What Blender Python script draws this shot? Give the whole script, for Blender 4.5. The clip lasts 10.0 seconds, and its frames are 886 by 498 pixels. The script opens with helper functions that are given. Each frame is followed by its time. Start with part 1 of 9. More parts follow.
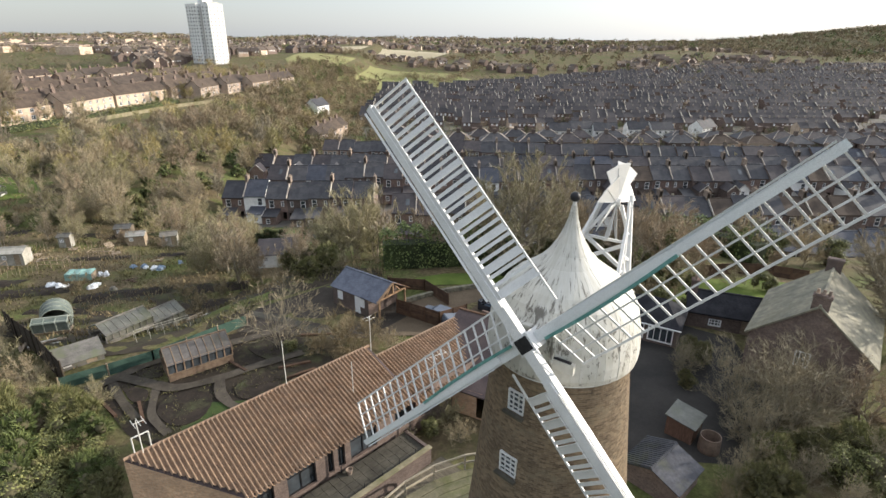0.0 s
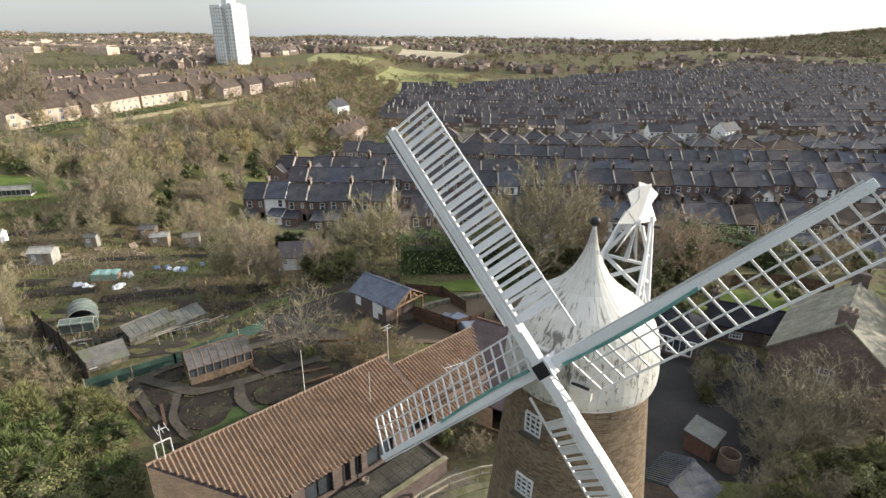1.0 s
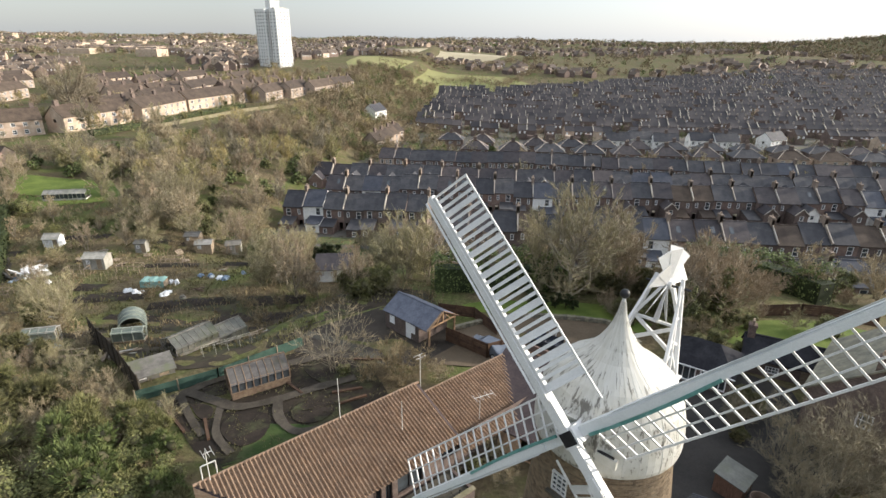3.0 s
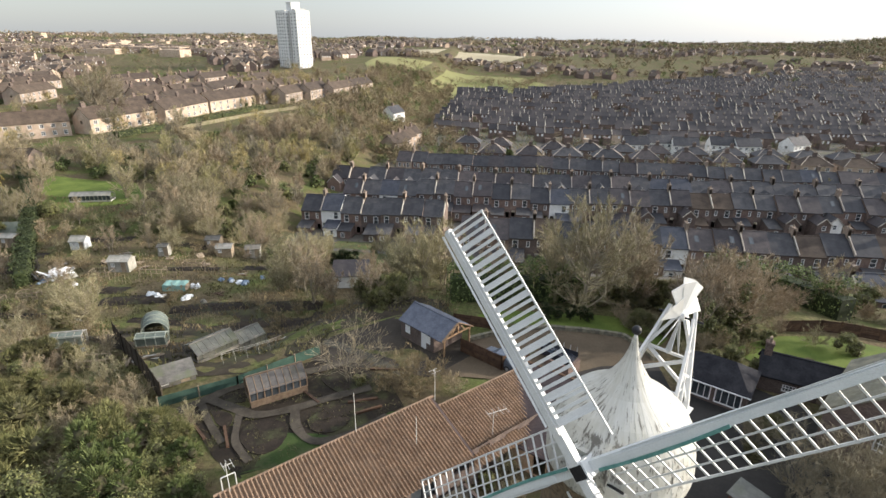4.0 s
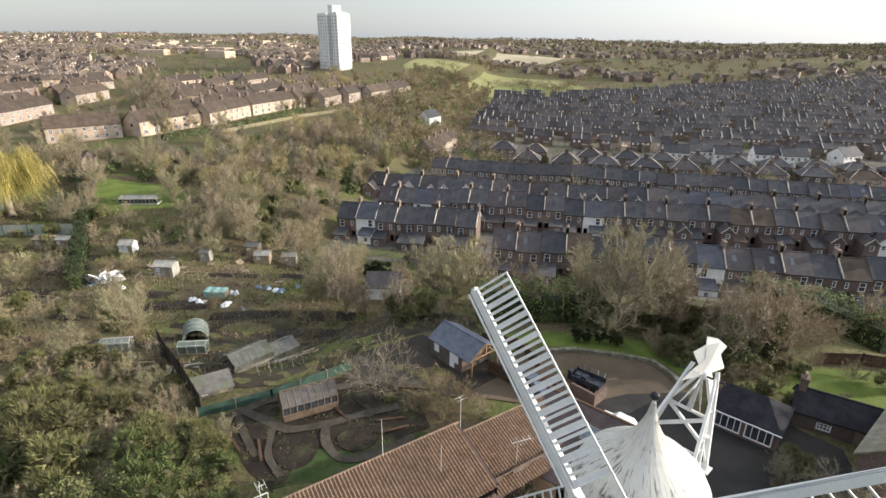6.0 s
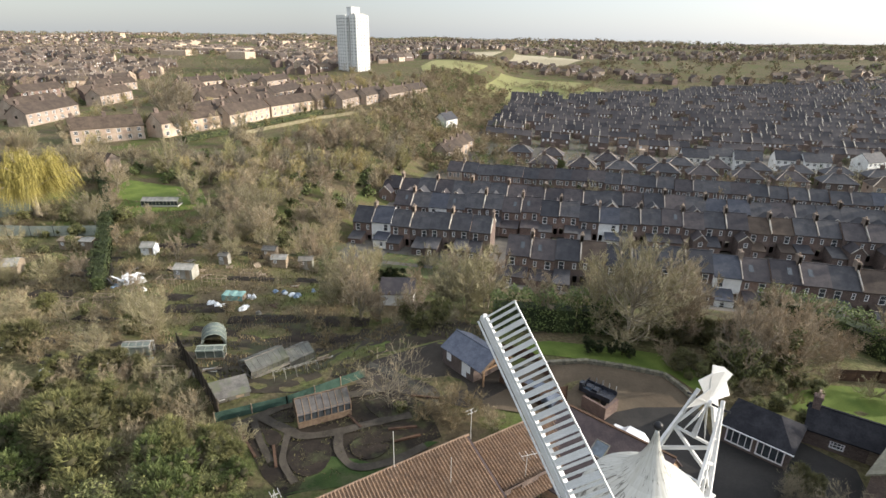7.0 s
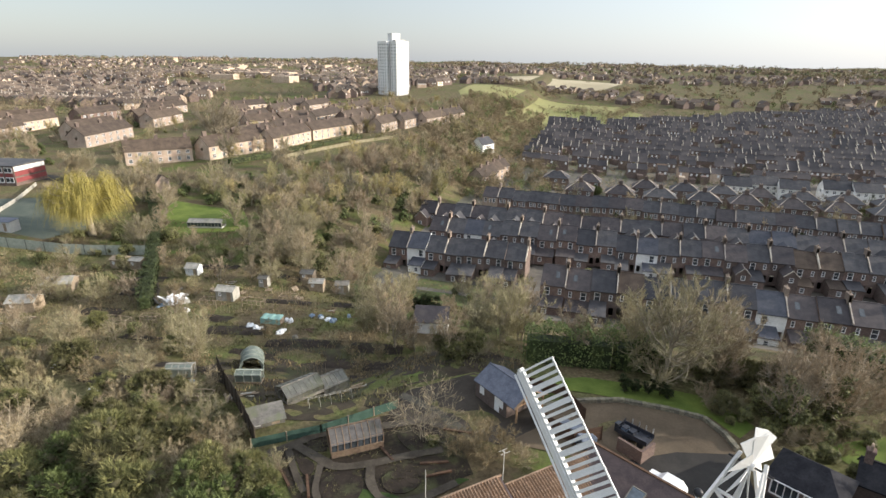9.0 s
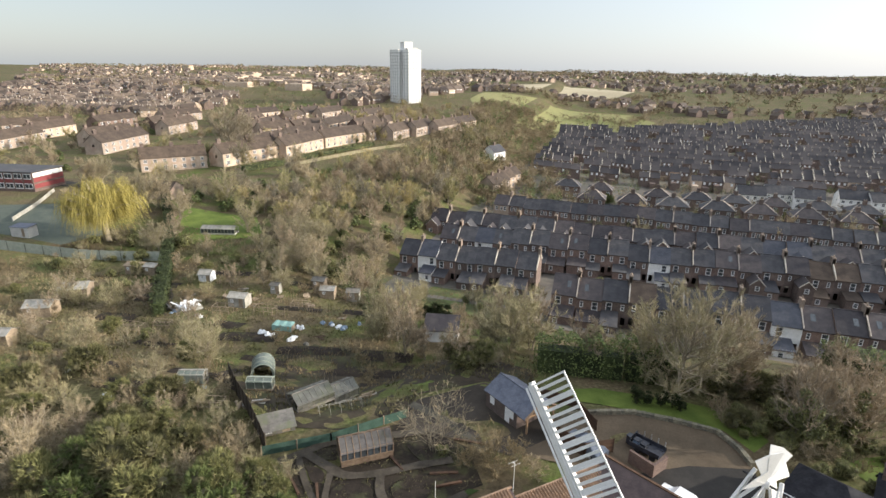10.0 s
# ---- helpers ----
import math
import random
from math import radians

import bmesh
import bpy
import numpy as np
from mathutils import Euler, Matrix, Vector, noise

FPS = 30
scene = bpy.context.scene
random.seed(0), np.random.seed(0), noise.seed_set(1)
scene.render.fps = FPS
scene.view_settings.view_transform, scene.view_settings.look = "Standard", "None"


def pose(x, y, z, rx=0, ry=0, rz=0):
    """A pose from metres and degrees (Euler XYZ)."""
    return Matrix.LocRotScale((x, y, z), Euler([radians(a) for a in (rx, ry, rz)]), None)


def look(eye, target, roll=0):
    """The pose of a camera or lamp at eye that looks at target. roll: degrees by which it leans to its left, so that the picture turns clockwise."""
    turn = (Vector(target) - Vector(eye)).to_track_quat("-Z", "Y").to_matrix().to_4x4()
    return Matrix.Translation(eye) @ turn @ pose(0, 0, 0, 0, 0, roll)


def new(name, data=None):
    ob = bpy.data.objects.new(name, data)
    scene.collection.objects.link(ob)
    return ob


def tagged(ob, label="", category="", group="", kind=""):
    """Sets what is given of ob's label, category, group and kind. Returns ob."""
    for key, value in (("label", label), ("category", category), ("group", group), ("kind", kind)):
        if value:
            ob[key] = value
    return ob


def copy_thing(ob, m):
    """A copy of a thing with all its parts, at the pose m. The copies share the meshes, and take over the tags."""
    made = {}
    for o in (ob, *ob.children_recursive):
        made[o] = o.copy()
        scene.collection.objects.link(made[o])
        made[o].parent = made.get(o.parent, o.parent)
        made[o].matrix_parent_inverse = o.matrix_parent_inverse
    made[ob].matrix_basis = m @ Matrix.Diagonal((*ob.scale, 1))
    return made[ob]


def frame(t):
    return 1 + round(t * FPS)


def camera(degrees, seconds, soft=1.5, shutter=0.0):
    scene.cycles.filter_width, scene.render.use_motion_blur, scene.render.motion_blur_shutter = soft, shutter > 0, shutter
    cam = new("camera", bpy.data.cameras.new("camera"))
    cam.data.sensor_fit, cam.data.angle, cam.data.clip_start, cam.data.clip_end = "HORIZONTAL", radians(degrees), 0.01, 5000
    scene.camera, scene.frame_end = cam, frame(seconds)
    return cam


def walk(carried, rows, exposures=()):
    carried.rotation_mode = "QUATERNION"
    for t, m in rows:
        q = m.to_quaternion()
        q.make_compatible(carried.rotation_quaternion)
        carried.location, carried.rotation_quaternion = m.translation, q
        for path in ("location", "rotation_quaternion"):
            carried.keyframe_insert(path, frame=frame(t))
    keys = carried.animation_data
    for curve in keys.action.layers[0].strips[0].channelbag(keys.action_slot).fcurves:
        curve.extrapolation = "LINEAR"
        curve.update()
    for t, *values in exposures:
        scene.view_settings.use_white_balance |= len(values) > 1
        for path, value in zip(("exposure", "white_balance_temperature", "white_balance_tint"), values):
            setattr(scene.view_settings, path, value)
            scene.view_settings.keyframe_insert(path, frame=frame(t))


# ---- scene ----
cam = camera(79.4, 10.0)
PATH = [
    (0, (-0.111, 4.814, 28.22), (-0.11, 6.676, 27.489), 0.3),
    (0.5, (-0.136, 4.892, 28.439), (-0.147, 6.754, 27.708), 0.3),
    (1, (-0.176, 4.973, 28.965), (-0.24, 6.833, 28.233), 0.3),
    (1.5, (-0.199, 5.015, 29.57), (-0.304, 6.874, 28.837), 0.4),
    (2, (-0.248, 4.977, 30.139), (-0.385, 6.833, 29.407), 0.4),
    (2.5, (-0.28, 4.926, 30.752), (-0.441, 6.78, 30.021), 0.4),
    (4, (-0.294, 4.828, 32.717), (-0.54, 6.673, 31.985), 0.5),
    (4.5, (-0.285, 4.875, 33.355), (-0.563, 6.715, 32.622), 0.5),
    (5, (-0.222, 4.915, 33.954), (-0.53, 6.751, 33.222), 0.6),
    (5.5, (-0.173, 4.916, 34.498), (-0.51, 6.746, 33.765), 0.6),
    (7, (0.121, 4.67, 36.361), (-0.303, 6.482, 35.627), 0.7),
    (7.5, (0.154, 4.674, 36.936), (-0.292, 6.48, 36.203), 0.7),
    (8, (0.091, 4.645, 37.347), (-0.39, 6.461, 36.66), 0.7),
    (8.5, (-0.019, 4.608, 37.562), (-0.543, 6.422, 36.901), 0.7),
    (9, (-0.133, 4.618, 37.732), (-0.686, 6.422, 37.07), 0.7),
    (9.5, (-0.193, 4.621, 37.86), (-0.771, 6.426, 37.221), 0.7),
    (10, (-0.193, 4.605, 37.972), (-0.787, 6.406, 37.334), 0.7),
]
walk(cam, [(t, look(eye, target, roll)) for t, eye, target, roll in PATH])

# ---- sky, sun, exposure ----
SUN_AZ, SUN_EL = 76.0, 16.5          # degrees clockwise from +y, degrees up
world = bpy.data.worlds.new("world")
scene.world = world
world.use_nodes = True
wn = world.node_tree
sky = wn.nodes.new("ShaderNodeTexSky")
sky.sky_type, sky.sun_disc = "NISHITA", False
sky.sun_elevation, sky.sun_rotation = radians(SUN_EL), radians(SUN_AZ)
sky.air_density, sky.dust_density, sky.ozone_density, sky.altitude = 1.0, 1.6, 1.0, 80
veil = wn.nodes.new("ShaderNodeMix")          # thin high cloud over the whole sky
veil.data_type = "RGBA"
veil.inputs[0].default_value = 0.70
high = wn.nodes.new("ShaderNodeValToRGB")     # the cloud is brighter overhead than at the horizon
high.color_ramp.elements[0].position, high.color_ramp.elements[0].color = 0.12, (2.95, 3.16, 3.46, 1)
high.color_ramp.elements[1].position, high.color_ramp.elements[1].color = 0.75, (5.2, 5.5, 5.95, 1)
where = wn.nodes.new("ShaderNodeTexCoord")
split = wn.nodes.new("ShaderNodeSeparateXYZ")
wn.links.new(where.outputs["Generated"], split.inputs[0])
wn.links.new(split.outputs[2], high.inputs[0])
toward = Vector((math.sin(radians(SUN_AZ)) * math.cos(radians(SUN_EL)), math.cos(radians(SUN_AZ)) * math.cos(radians(SUN_EL)), math.sin(radians(SUN_EL))))
near_sun = wn.nodes.new("ShaderNodeVectorMath")       # and brighter on the sun's side
near_sun.operation = "DOT_PRODUCT"
near_sun.inputs[1].default_value = toward
wn.links.new(where.outputs["Generated"], near_sun.inputs[0])
glow = wn.nodes.new("ShaderNodeMapRange")
glow.inputs[1].default_value, glow.inputs[2].default_value, glow.inputs[3].default_value, glow.inputs[4].default_value = -0.2, 1.0, 0.84, 1.75
wn.links.new(near_sun.outputs["Value"], glow.inputs[0])
lit_veil = wn.nodes.new("ShaderNodeVectorMath")
lit_veil.operation = "SCALE"
wn.links.new(high.outputs[0], lit_veil.inputs[0])
wn.links.new(glow.outputs[0], lit_veil.inputs["Scale"])
wn.links.new(lit_veil.outputs[0], veil.inputs[7])
wn.links.new(sky.outputs[0], veil.inputs[6])
wn.links.new(veil.outputs[2], wn.nodes["Background"].inputs[0])
wn.nodes["Background"].inputs[1].default_value = 0.14
lamp = bpy.data.lights.new("sun", "SUN")
lamp.energy, lamp.angle, lamp.color = 4.4, radians(0.7), (1.0, 0.91, 0.79)
sun = new("sun", lamp)
sun.matrix_world = look((60, 0, 60), Vector((60, 0, 60)) - toward)
scene.view_settings.exposure = 0.77

# ---- geometry helpers ----
R = random.Random(7)


class Geo:
    """Collects vertices and faces of one mesh."""

    def __init__(self):
        self.v, self.f = [], []

    def add(self, vs, fs):
        n = len(self.v)
        self.v.extend([tuple(p) for p in vs])
        self.f.extend([tuple(i + n for i in q) for q in fs])

    def box(self, lo, hi, m=None):
        (a, b, c), (d, e, g) = lo, hi
        vs = [(a, b, c), (d, b, c), (d, e, c), (a, e, c), (a, b, g), (d, b, g), (d, e, g), (a, e, g)]
        if m is not None:
            vs = [m @ Vector(p) for p in vs]
        self.add(vs, [(0, 3, 2, 1), (4, 5, 6, 7), (0, 1, 5, 4), (1, 2, 6, 5), (2, 3, 7, 6), (3, 0, 4, 7)])

    def beam(self, p, q, w, h, up=(0, 0, 1), taper=1.0):
        p, q = Vector(p), Vector(q)
        d = (q - p).normalized()
        s = d.cross(Vector(up))
        if s.length < 1e-4:
            s = d.cross(Vector((1, 0, 0)))
        s.normalize()
        t = s.cross(d)
        vs = []
        for c, k in ((p, 1.0), (q, taper)):
            for i, j in ((-1, -1), (1, -1), (1, 1), (-1, 1)):
                vs.append(c + s * (i * w * k / 2) + t * (j * h * k / 2))
        self.add(vs, [(0, 1, 2, 3), (7, 6, 5, 4), (0, 4, 5, 1), (1, 5, 6, 2), (2, 6, 7, 3), (3, 7, 4, 0)])

    def tube(self, pts, radii, n=6, cap=True):
        base = len(self.v)
        pts = [Vector(p) for p in pts]
        side = None
        for i, (p, r) in enumerate(zip(pts, radii)):
            d = (pts[min(i + 1, len(pts) - 1)] - pts[max(i - 1, 0)])
            d = d.normalized() if d.length > 1e-6 else Vector((0, 0, 1))
            if side is None:
                side = d.orthogonal().normalized()
            side = (side - d * side.dot(d))
            side = side.normalized() if side.length > 1e-5 else d.orthogonal().normalized()
            t = d.cross(side)
            for k in range(n):
                a = 2 * math.pi * k / n
                self.v.append(tuple(p + side * (r * math.cos(a)) + t * (r * math.sin(a))))
        for i in range(len(pts) - 1):
            for k in range(n):
                a, b = base + i * n + k, base + i * n + (k + 1) % n
                self.f.append((a, b, b + n, a + n))
        if cap:
            self.f.append(tuple(base + k for k in reversed(range(n))))
            self.f.append(tuple(base + (len(pts) - 1) * n + k for k in range(n)))

    def lathe(self, prof, n=32, centre=(0, 0)):
        base = len(self.v)
        for r, z in prof:
            for k in range(n):
                a = 2 * math.pi * k / n
                self.v.append((centre[0] + r * math.cos(a), centre[1] + r * math.sin(a), z))
        for i in range(len(prof) - 1):
            for k in range(n):
                a, b = base + i * n + k, base + i * n + (k + 1) % n
                self.f.append((a, b, b + n, a + n))

    def panel(self, o, ux, w, h, holes=(), deep=0.12, top=None):
        """An upright wall face from o along ux, w wide and h high, with holes (x0, z0, x1, z1) and their reveals going in."""
        o, ux = Vector(o), Vector(ux).normalized()
        uz = Vector((0, 0, 1))
        inn = uz.cross(ux) * deep
        xs = sorted({0.0, w, *[q[0] for q in holes], *[q[2] for q in holes]})
        zs = sorted({0.0, h, *[q[1] for q in holes], *[q[3] for q in holes]})
        at = lambda x, z: o + ux * x + uz * z
        for i in range(len(xs) - 1):
            for j in range(len(zs) - 1):
                cx, cz = (xs[i] + xs[i + 1]) / 2, (zs[j] + zs[j + 1]) / 2
                if any(q[0] < cx < q[2] and q[1] < cz < q[3] for q in holes):
                    continue
                self.add([at(xs[i], zs[j]), at(xs[i + 1], zs[j]), at(xs[i + 1], zs[j + 1]), at(xs[i], zs[j + 1])], [(0, 1, 2, 3)])
        for a, b, c, d in holes:
            ring = [at(a, b), at(c, b), at(c, d), at(a, d)]
            back = [p + inn for p in ring]
            self.add(ring + back, [(0, 4, 5, 1), (1, 5, 6, 2), (2, 6, 7, 3), (3, 7, 4, 0)])

    def mesh(self, name, smooth=False):
        me = bpy.data.meshes.new(name)
        me.from_pydata(self.v, [], self.f)
        if smooth:
            me.polygons.foreach_set("use_smooth", [True] * len(me.polygons))
        me.update()
        return me


def lattice(g, p, ux, up, deep, xs, zs):
    """A flat frame in one piece: bars between every second pair of lines in xs and zs, openings between the bars."""
    n, m = len(xs), len(zs)
    base = len(g.v)
    for lay in (Vector(), deep):
        for z in zs:
            for x in xs:
                g.v.append(tuple(p + ux * x + up * z + lay))
    at = lambda i, j, k: base + k * n * m + j * n + i
    solid = lambda i, j: 0 <= i < n - 1 and 0 <= j < m - 1 and (i % 2 == 0 or j % 2 == 0)
    for j in range(m - 1):
        for i in range(n - 1):
            if not solid(i, j):
                continue
            g.f.append((at(i, j, 0), at(i + 1, j, 0), at(i + 1, j + 1, 0), at(i, j + 1, 0)))
            for di, dj, a, b in ((-1, 0, (0, 1), (0, 0)), (1, 0, (1, 0), (1, 1)), (0, -1, (0, 0), (1, 0)), (0, 1, (1, 1), (0, 1))):
                if not solid(i + di, j + dj):
                    q, r = (i + a[0], j + a[1]), (i + b[0], j + b[1])
                    g.f.append((at(*r, 0), at(*q, 0), at(*q, 1), at(*r, 1)))


def part(name, geo, material, parent=None, label="", smooth=False, m=None):
    """Links geo (or a mesh that is shared) as one mesh object under parent."""
    me = geo if isinstance(geo, bpy.types.Mesh) else geo.mesh(name, smooth)
    if name in ("wall", "tower_wall", "front_wall", "base_wall"):
        bm = bmesh.new()
        bm.from_mesh(me)
        bmesh.ops.remove_doubles(bm, verts=bm.verts, dist=0.002)
        bm.to_mesh(me)
        bm.free()
    if material is not None and not me.materials:
        me.materials.append(material)
    ob = new(name, me)
    ob.parent = parent
    if m is not None:
        ob.matrix_basis = m
    if label:
        ob["label"] = label
    return ob


def thing(name, m, label, category, group="", kind=""):
    ob = new(name)
    ob.empty_display_size = 0.3
    ob.matrix_basis = m
    return tagged(ob, label, category, group, kind)


def sm(a, b, v):
    t = min(1.0, max(0.0, (v - a) / (b - a)))
    return t * t * (3 - 2 * t)


def ground(x, y):
    """Height of the land: the mill's hilltop, the allotment slope, the valley of terraces and the hills behind."""
    low = -1.8 - 5.4 * sm(-66, -40, x + 0.06 * (y - 100)) * sm(72, 104, y)
    low += 2.4 * sm(-88, -125, x - 0.10 * (y - 200))
    low -= 2.5 * sm(170, 260, y) * sm(-110, -60, x)
    back = 1 - sm(420, 950, y)
    bed = sm(-66, -40, x + 0.06 * (y - 100)) * back
    low -= bed * (1.2 * sm(99, 114, y) + 2.6 * sm(142, 176, y)) + back * 3.6 * sm(190, 264, y) * sm(-60, 20, x)
    right = sm(-30, -12, x)
    edge = 42 + 14 * right + 6 * sm(5, 25, x) - 12 * sm(30, 46, x)
    s = sm(edge, edge + 20 + 14 * right, y)
    top = 3.2 - 1.2 * sm(-50, -90, x)
    z = top * (1 - s) + low * s
    gentle = sm(-150, -70, x)
    far = (sm(330, 620, y) * (1 - gentle) + sm(400, 1000, y) * gentle) * 12 + sm(700, 2600, y) * 18
    far += 65 * math.exp(-((x - 1255) / 400) ** 2 - ((y - 1350) / 480) ** 2)
    far += 5 * math.exp(-((x + 1500) / 700) ** 2 - ((y - 1900) / 500) ** 2)
    far += 5 * sm(500, 1200, y) * (math.sin(x / 260 + 1) + math.sin(x / 97 + y / 310))
    z -= 0.38 * math.exp(-((x + 9) / 6.0) ** 2 - ((y - 53) / 5.0) ** 2)
    return z + far


def at_ground(x, y, rz=0.0, dz=0.0):
    return pose(x, y, ground(x, y) + dz, 0, 0, rz)


def drape(name, outline, lift, step, material, label, category, kind="structure", thick=0.0):
    """A patch of surface that follows the land inside a convex outline given anticlockwise."""
    xs, ys = [p[0] for p in outline], [p[1] for p in outline]
    bm = bmesh.new()
    vs = [bm.verts.new((x, y, 0)) for x, y in outline]
    bm.faces.new(vs)
    x = math.floor(min(xs) / step) * step
    while x < max(xs):
        bmesh.ops.bisect_plane(bm, geom=bm.verts[:] + bm.edges[:] + bm.faces[:], plane_co=(x, 0, 0), plane_no=(1, 0, 0))
        x += step
    y = math.floor(min(ys) / step) * step
    while y < max(ys):
        bmesh.ops.bisect_plane(bm, geom=bm.verts[:] + bm.edges[:] + bm.faces[:], plane_co=(0, y, 0), plane_no=(0, 1, 0))
        y += step
    if thick:
        bmesh.ops.solidify(bm, geom=bm.faces[:], thickness=-thick)
        bm.normal_update()
    for v in bm.verts:
        v.co.z += ground(v.co.x, v.co.y) + lift
    me = bpy.data.meshes.new(name)
    bm.to_mesh(me)
    bm.free()
    for p in me.polygons:
        p.use_smooth = not thick
    me.materials.append(material)
    return tagged(new(name, me), label, category, kind=kind)


# ---- materials ----
def nodes_of(name, rough=0.8, metal=0.0, spec=0.3):
    m = bpy.data.materials.new(name)
    m.use_nodes = True
    nt = m.node_tree
    b = nt.nodes["Principled BSDF"]
    b.inputs["Roughness"].default_value = rough
    b.inputs["Metallic"].default_value = metal
    b.inputs["Specular IOR Level"].default_value = spec
    return m, nt, b


def coords(nt, scale=(1, 1, 1), kind="Object"):
    tc = nt.nodes.new("ShaderNodeTexCoord")
    mp = nt.nodes.new("ShaderNodeMapping")
    mp.inputs["Scale"].default_value = scale
    nt.links.new(tc.outputs[kind], mp.inputs[0])
    return mp.outputs[0]


def noise_of(nt, vec, scale, detail=5, rough=0.6):
    n = nt.nodes.new("ShaderNodeTexNoise")
    n.inputs["Scale"].default_value, n.inputs["Detail"].default_value, n.inputs["Roughness"].default_value = scale, detail, rough
    nt.links.new(vec, n.inputs["Vector"])
    return n.outputs["Fac"]


def ramp(nt, fac, stops):
    r = nt.nodes.new("ShaderNodeValToRGB")
    nt.links.new(fac, r.inputs[0])
    e = r.color_ramp.elements
    while len(e) > len(stops):
        e.remove(e[-1])
    while len(e) < len(stops):
        e.new(1.0)
    for el, (p, c) in zip(e, stops):
        el.position, el.color = p, (*c, 1)
    return r.outputs[0]


def mix(nt, fac, a, b, mode="MIX"):
    n = nt.nodes.new("ShaderNodeMix")
    n.data_type, n.blend_type = "RGBA", mode
    for sock, val in ((n.inputs[0], fac), (n.inputs[6], a), (n.inputs[7], b)):
        if isinstance(val, (int, float)):
            sock.default_value = val
        elif isinstance(val, tuple):
            sock.default_value = (*val, 1)
        else:
            nt.links.new(val, sock)
    return n.outputs[2]


def bump(nt, b, height, strength=0.4, dist=0.02):
    n = nt.nodes.new("ShaderNodeBump")
    n.inputs["Strength"].default_value, n.inputs["Distance"].default_value = strength, dist
    nt.links.new(height, n.inputs["Height"])
    nt.links.new(n.outputs[0], b.inputs["Normal"])


def plain(name, c0, c1, scale=3.0, rough=0.8, metal=0.0, vary=0.0, island=0.0, stretch=(1, 1, 1), fine=40.0, relief=0.25, kind="Object", spec=0.3, grime=None):
    """Two tones mixed by coarse and fine noise, with relief; vary: change from object to object; island: from piece to piece."""
    m, nt, b = nodes_of(name, rough, metal, spec)
    v = coords(nt, stretch, kind)
    big, small = noise_of(nt, v, scale, 4), noise_of(nt, v, fine, 3)
    col = ramp(nt, big, [(0.35, c0), (0.65, c1)])
    col = mix(nt, 0.5, col, ramp(nt, small, [(0.3, (0.62, 0.62, 0.62)), (0.7, (1.25, 1.25, 1.25))]), "MULTIPLY")
    if grime:
        col = mix(nt, ramp(nt, noise_of(nt, v, scale * 0.37, 6, 0.7), [(0.5, (0, 0, 0)), (0.68, (1, 1, 1))]), col, grime)
    if vary or island:
        src = nt.nodes.new("ShaderNodeObjectInfo").outputs["Random"] if vary else nt.nodes.new("ShaderNodeNewGeometry").outputs["Random Per Island"]
        k = vary or island
        col = mix(nt, 1.0, col, ramp(nt, src, [(0.0, (1 - k, 1 - k, 1 - k * 0.9)), (1.0, (1 + k, 1 + k * 0.85, 1 + k * 0.6))]), "MULTIPLY")
    nt.links.new(col, b.inputs["Base Color"])
    if relief:
        bump(nt, b, small, relief)
    return m


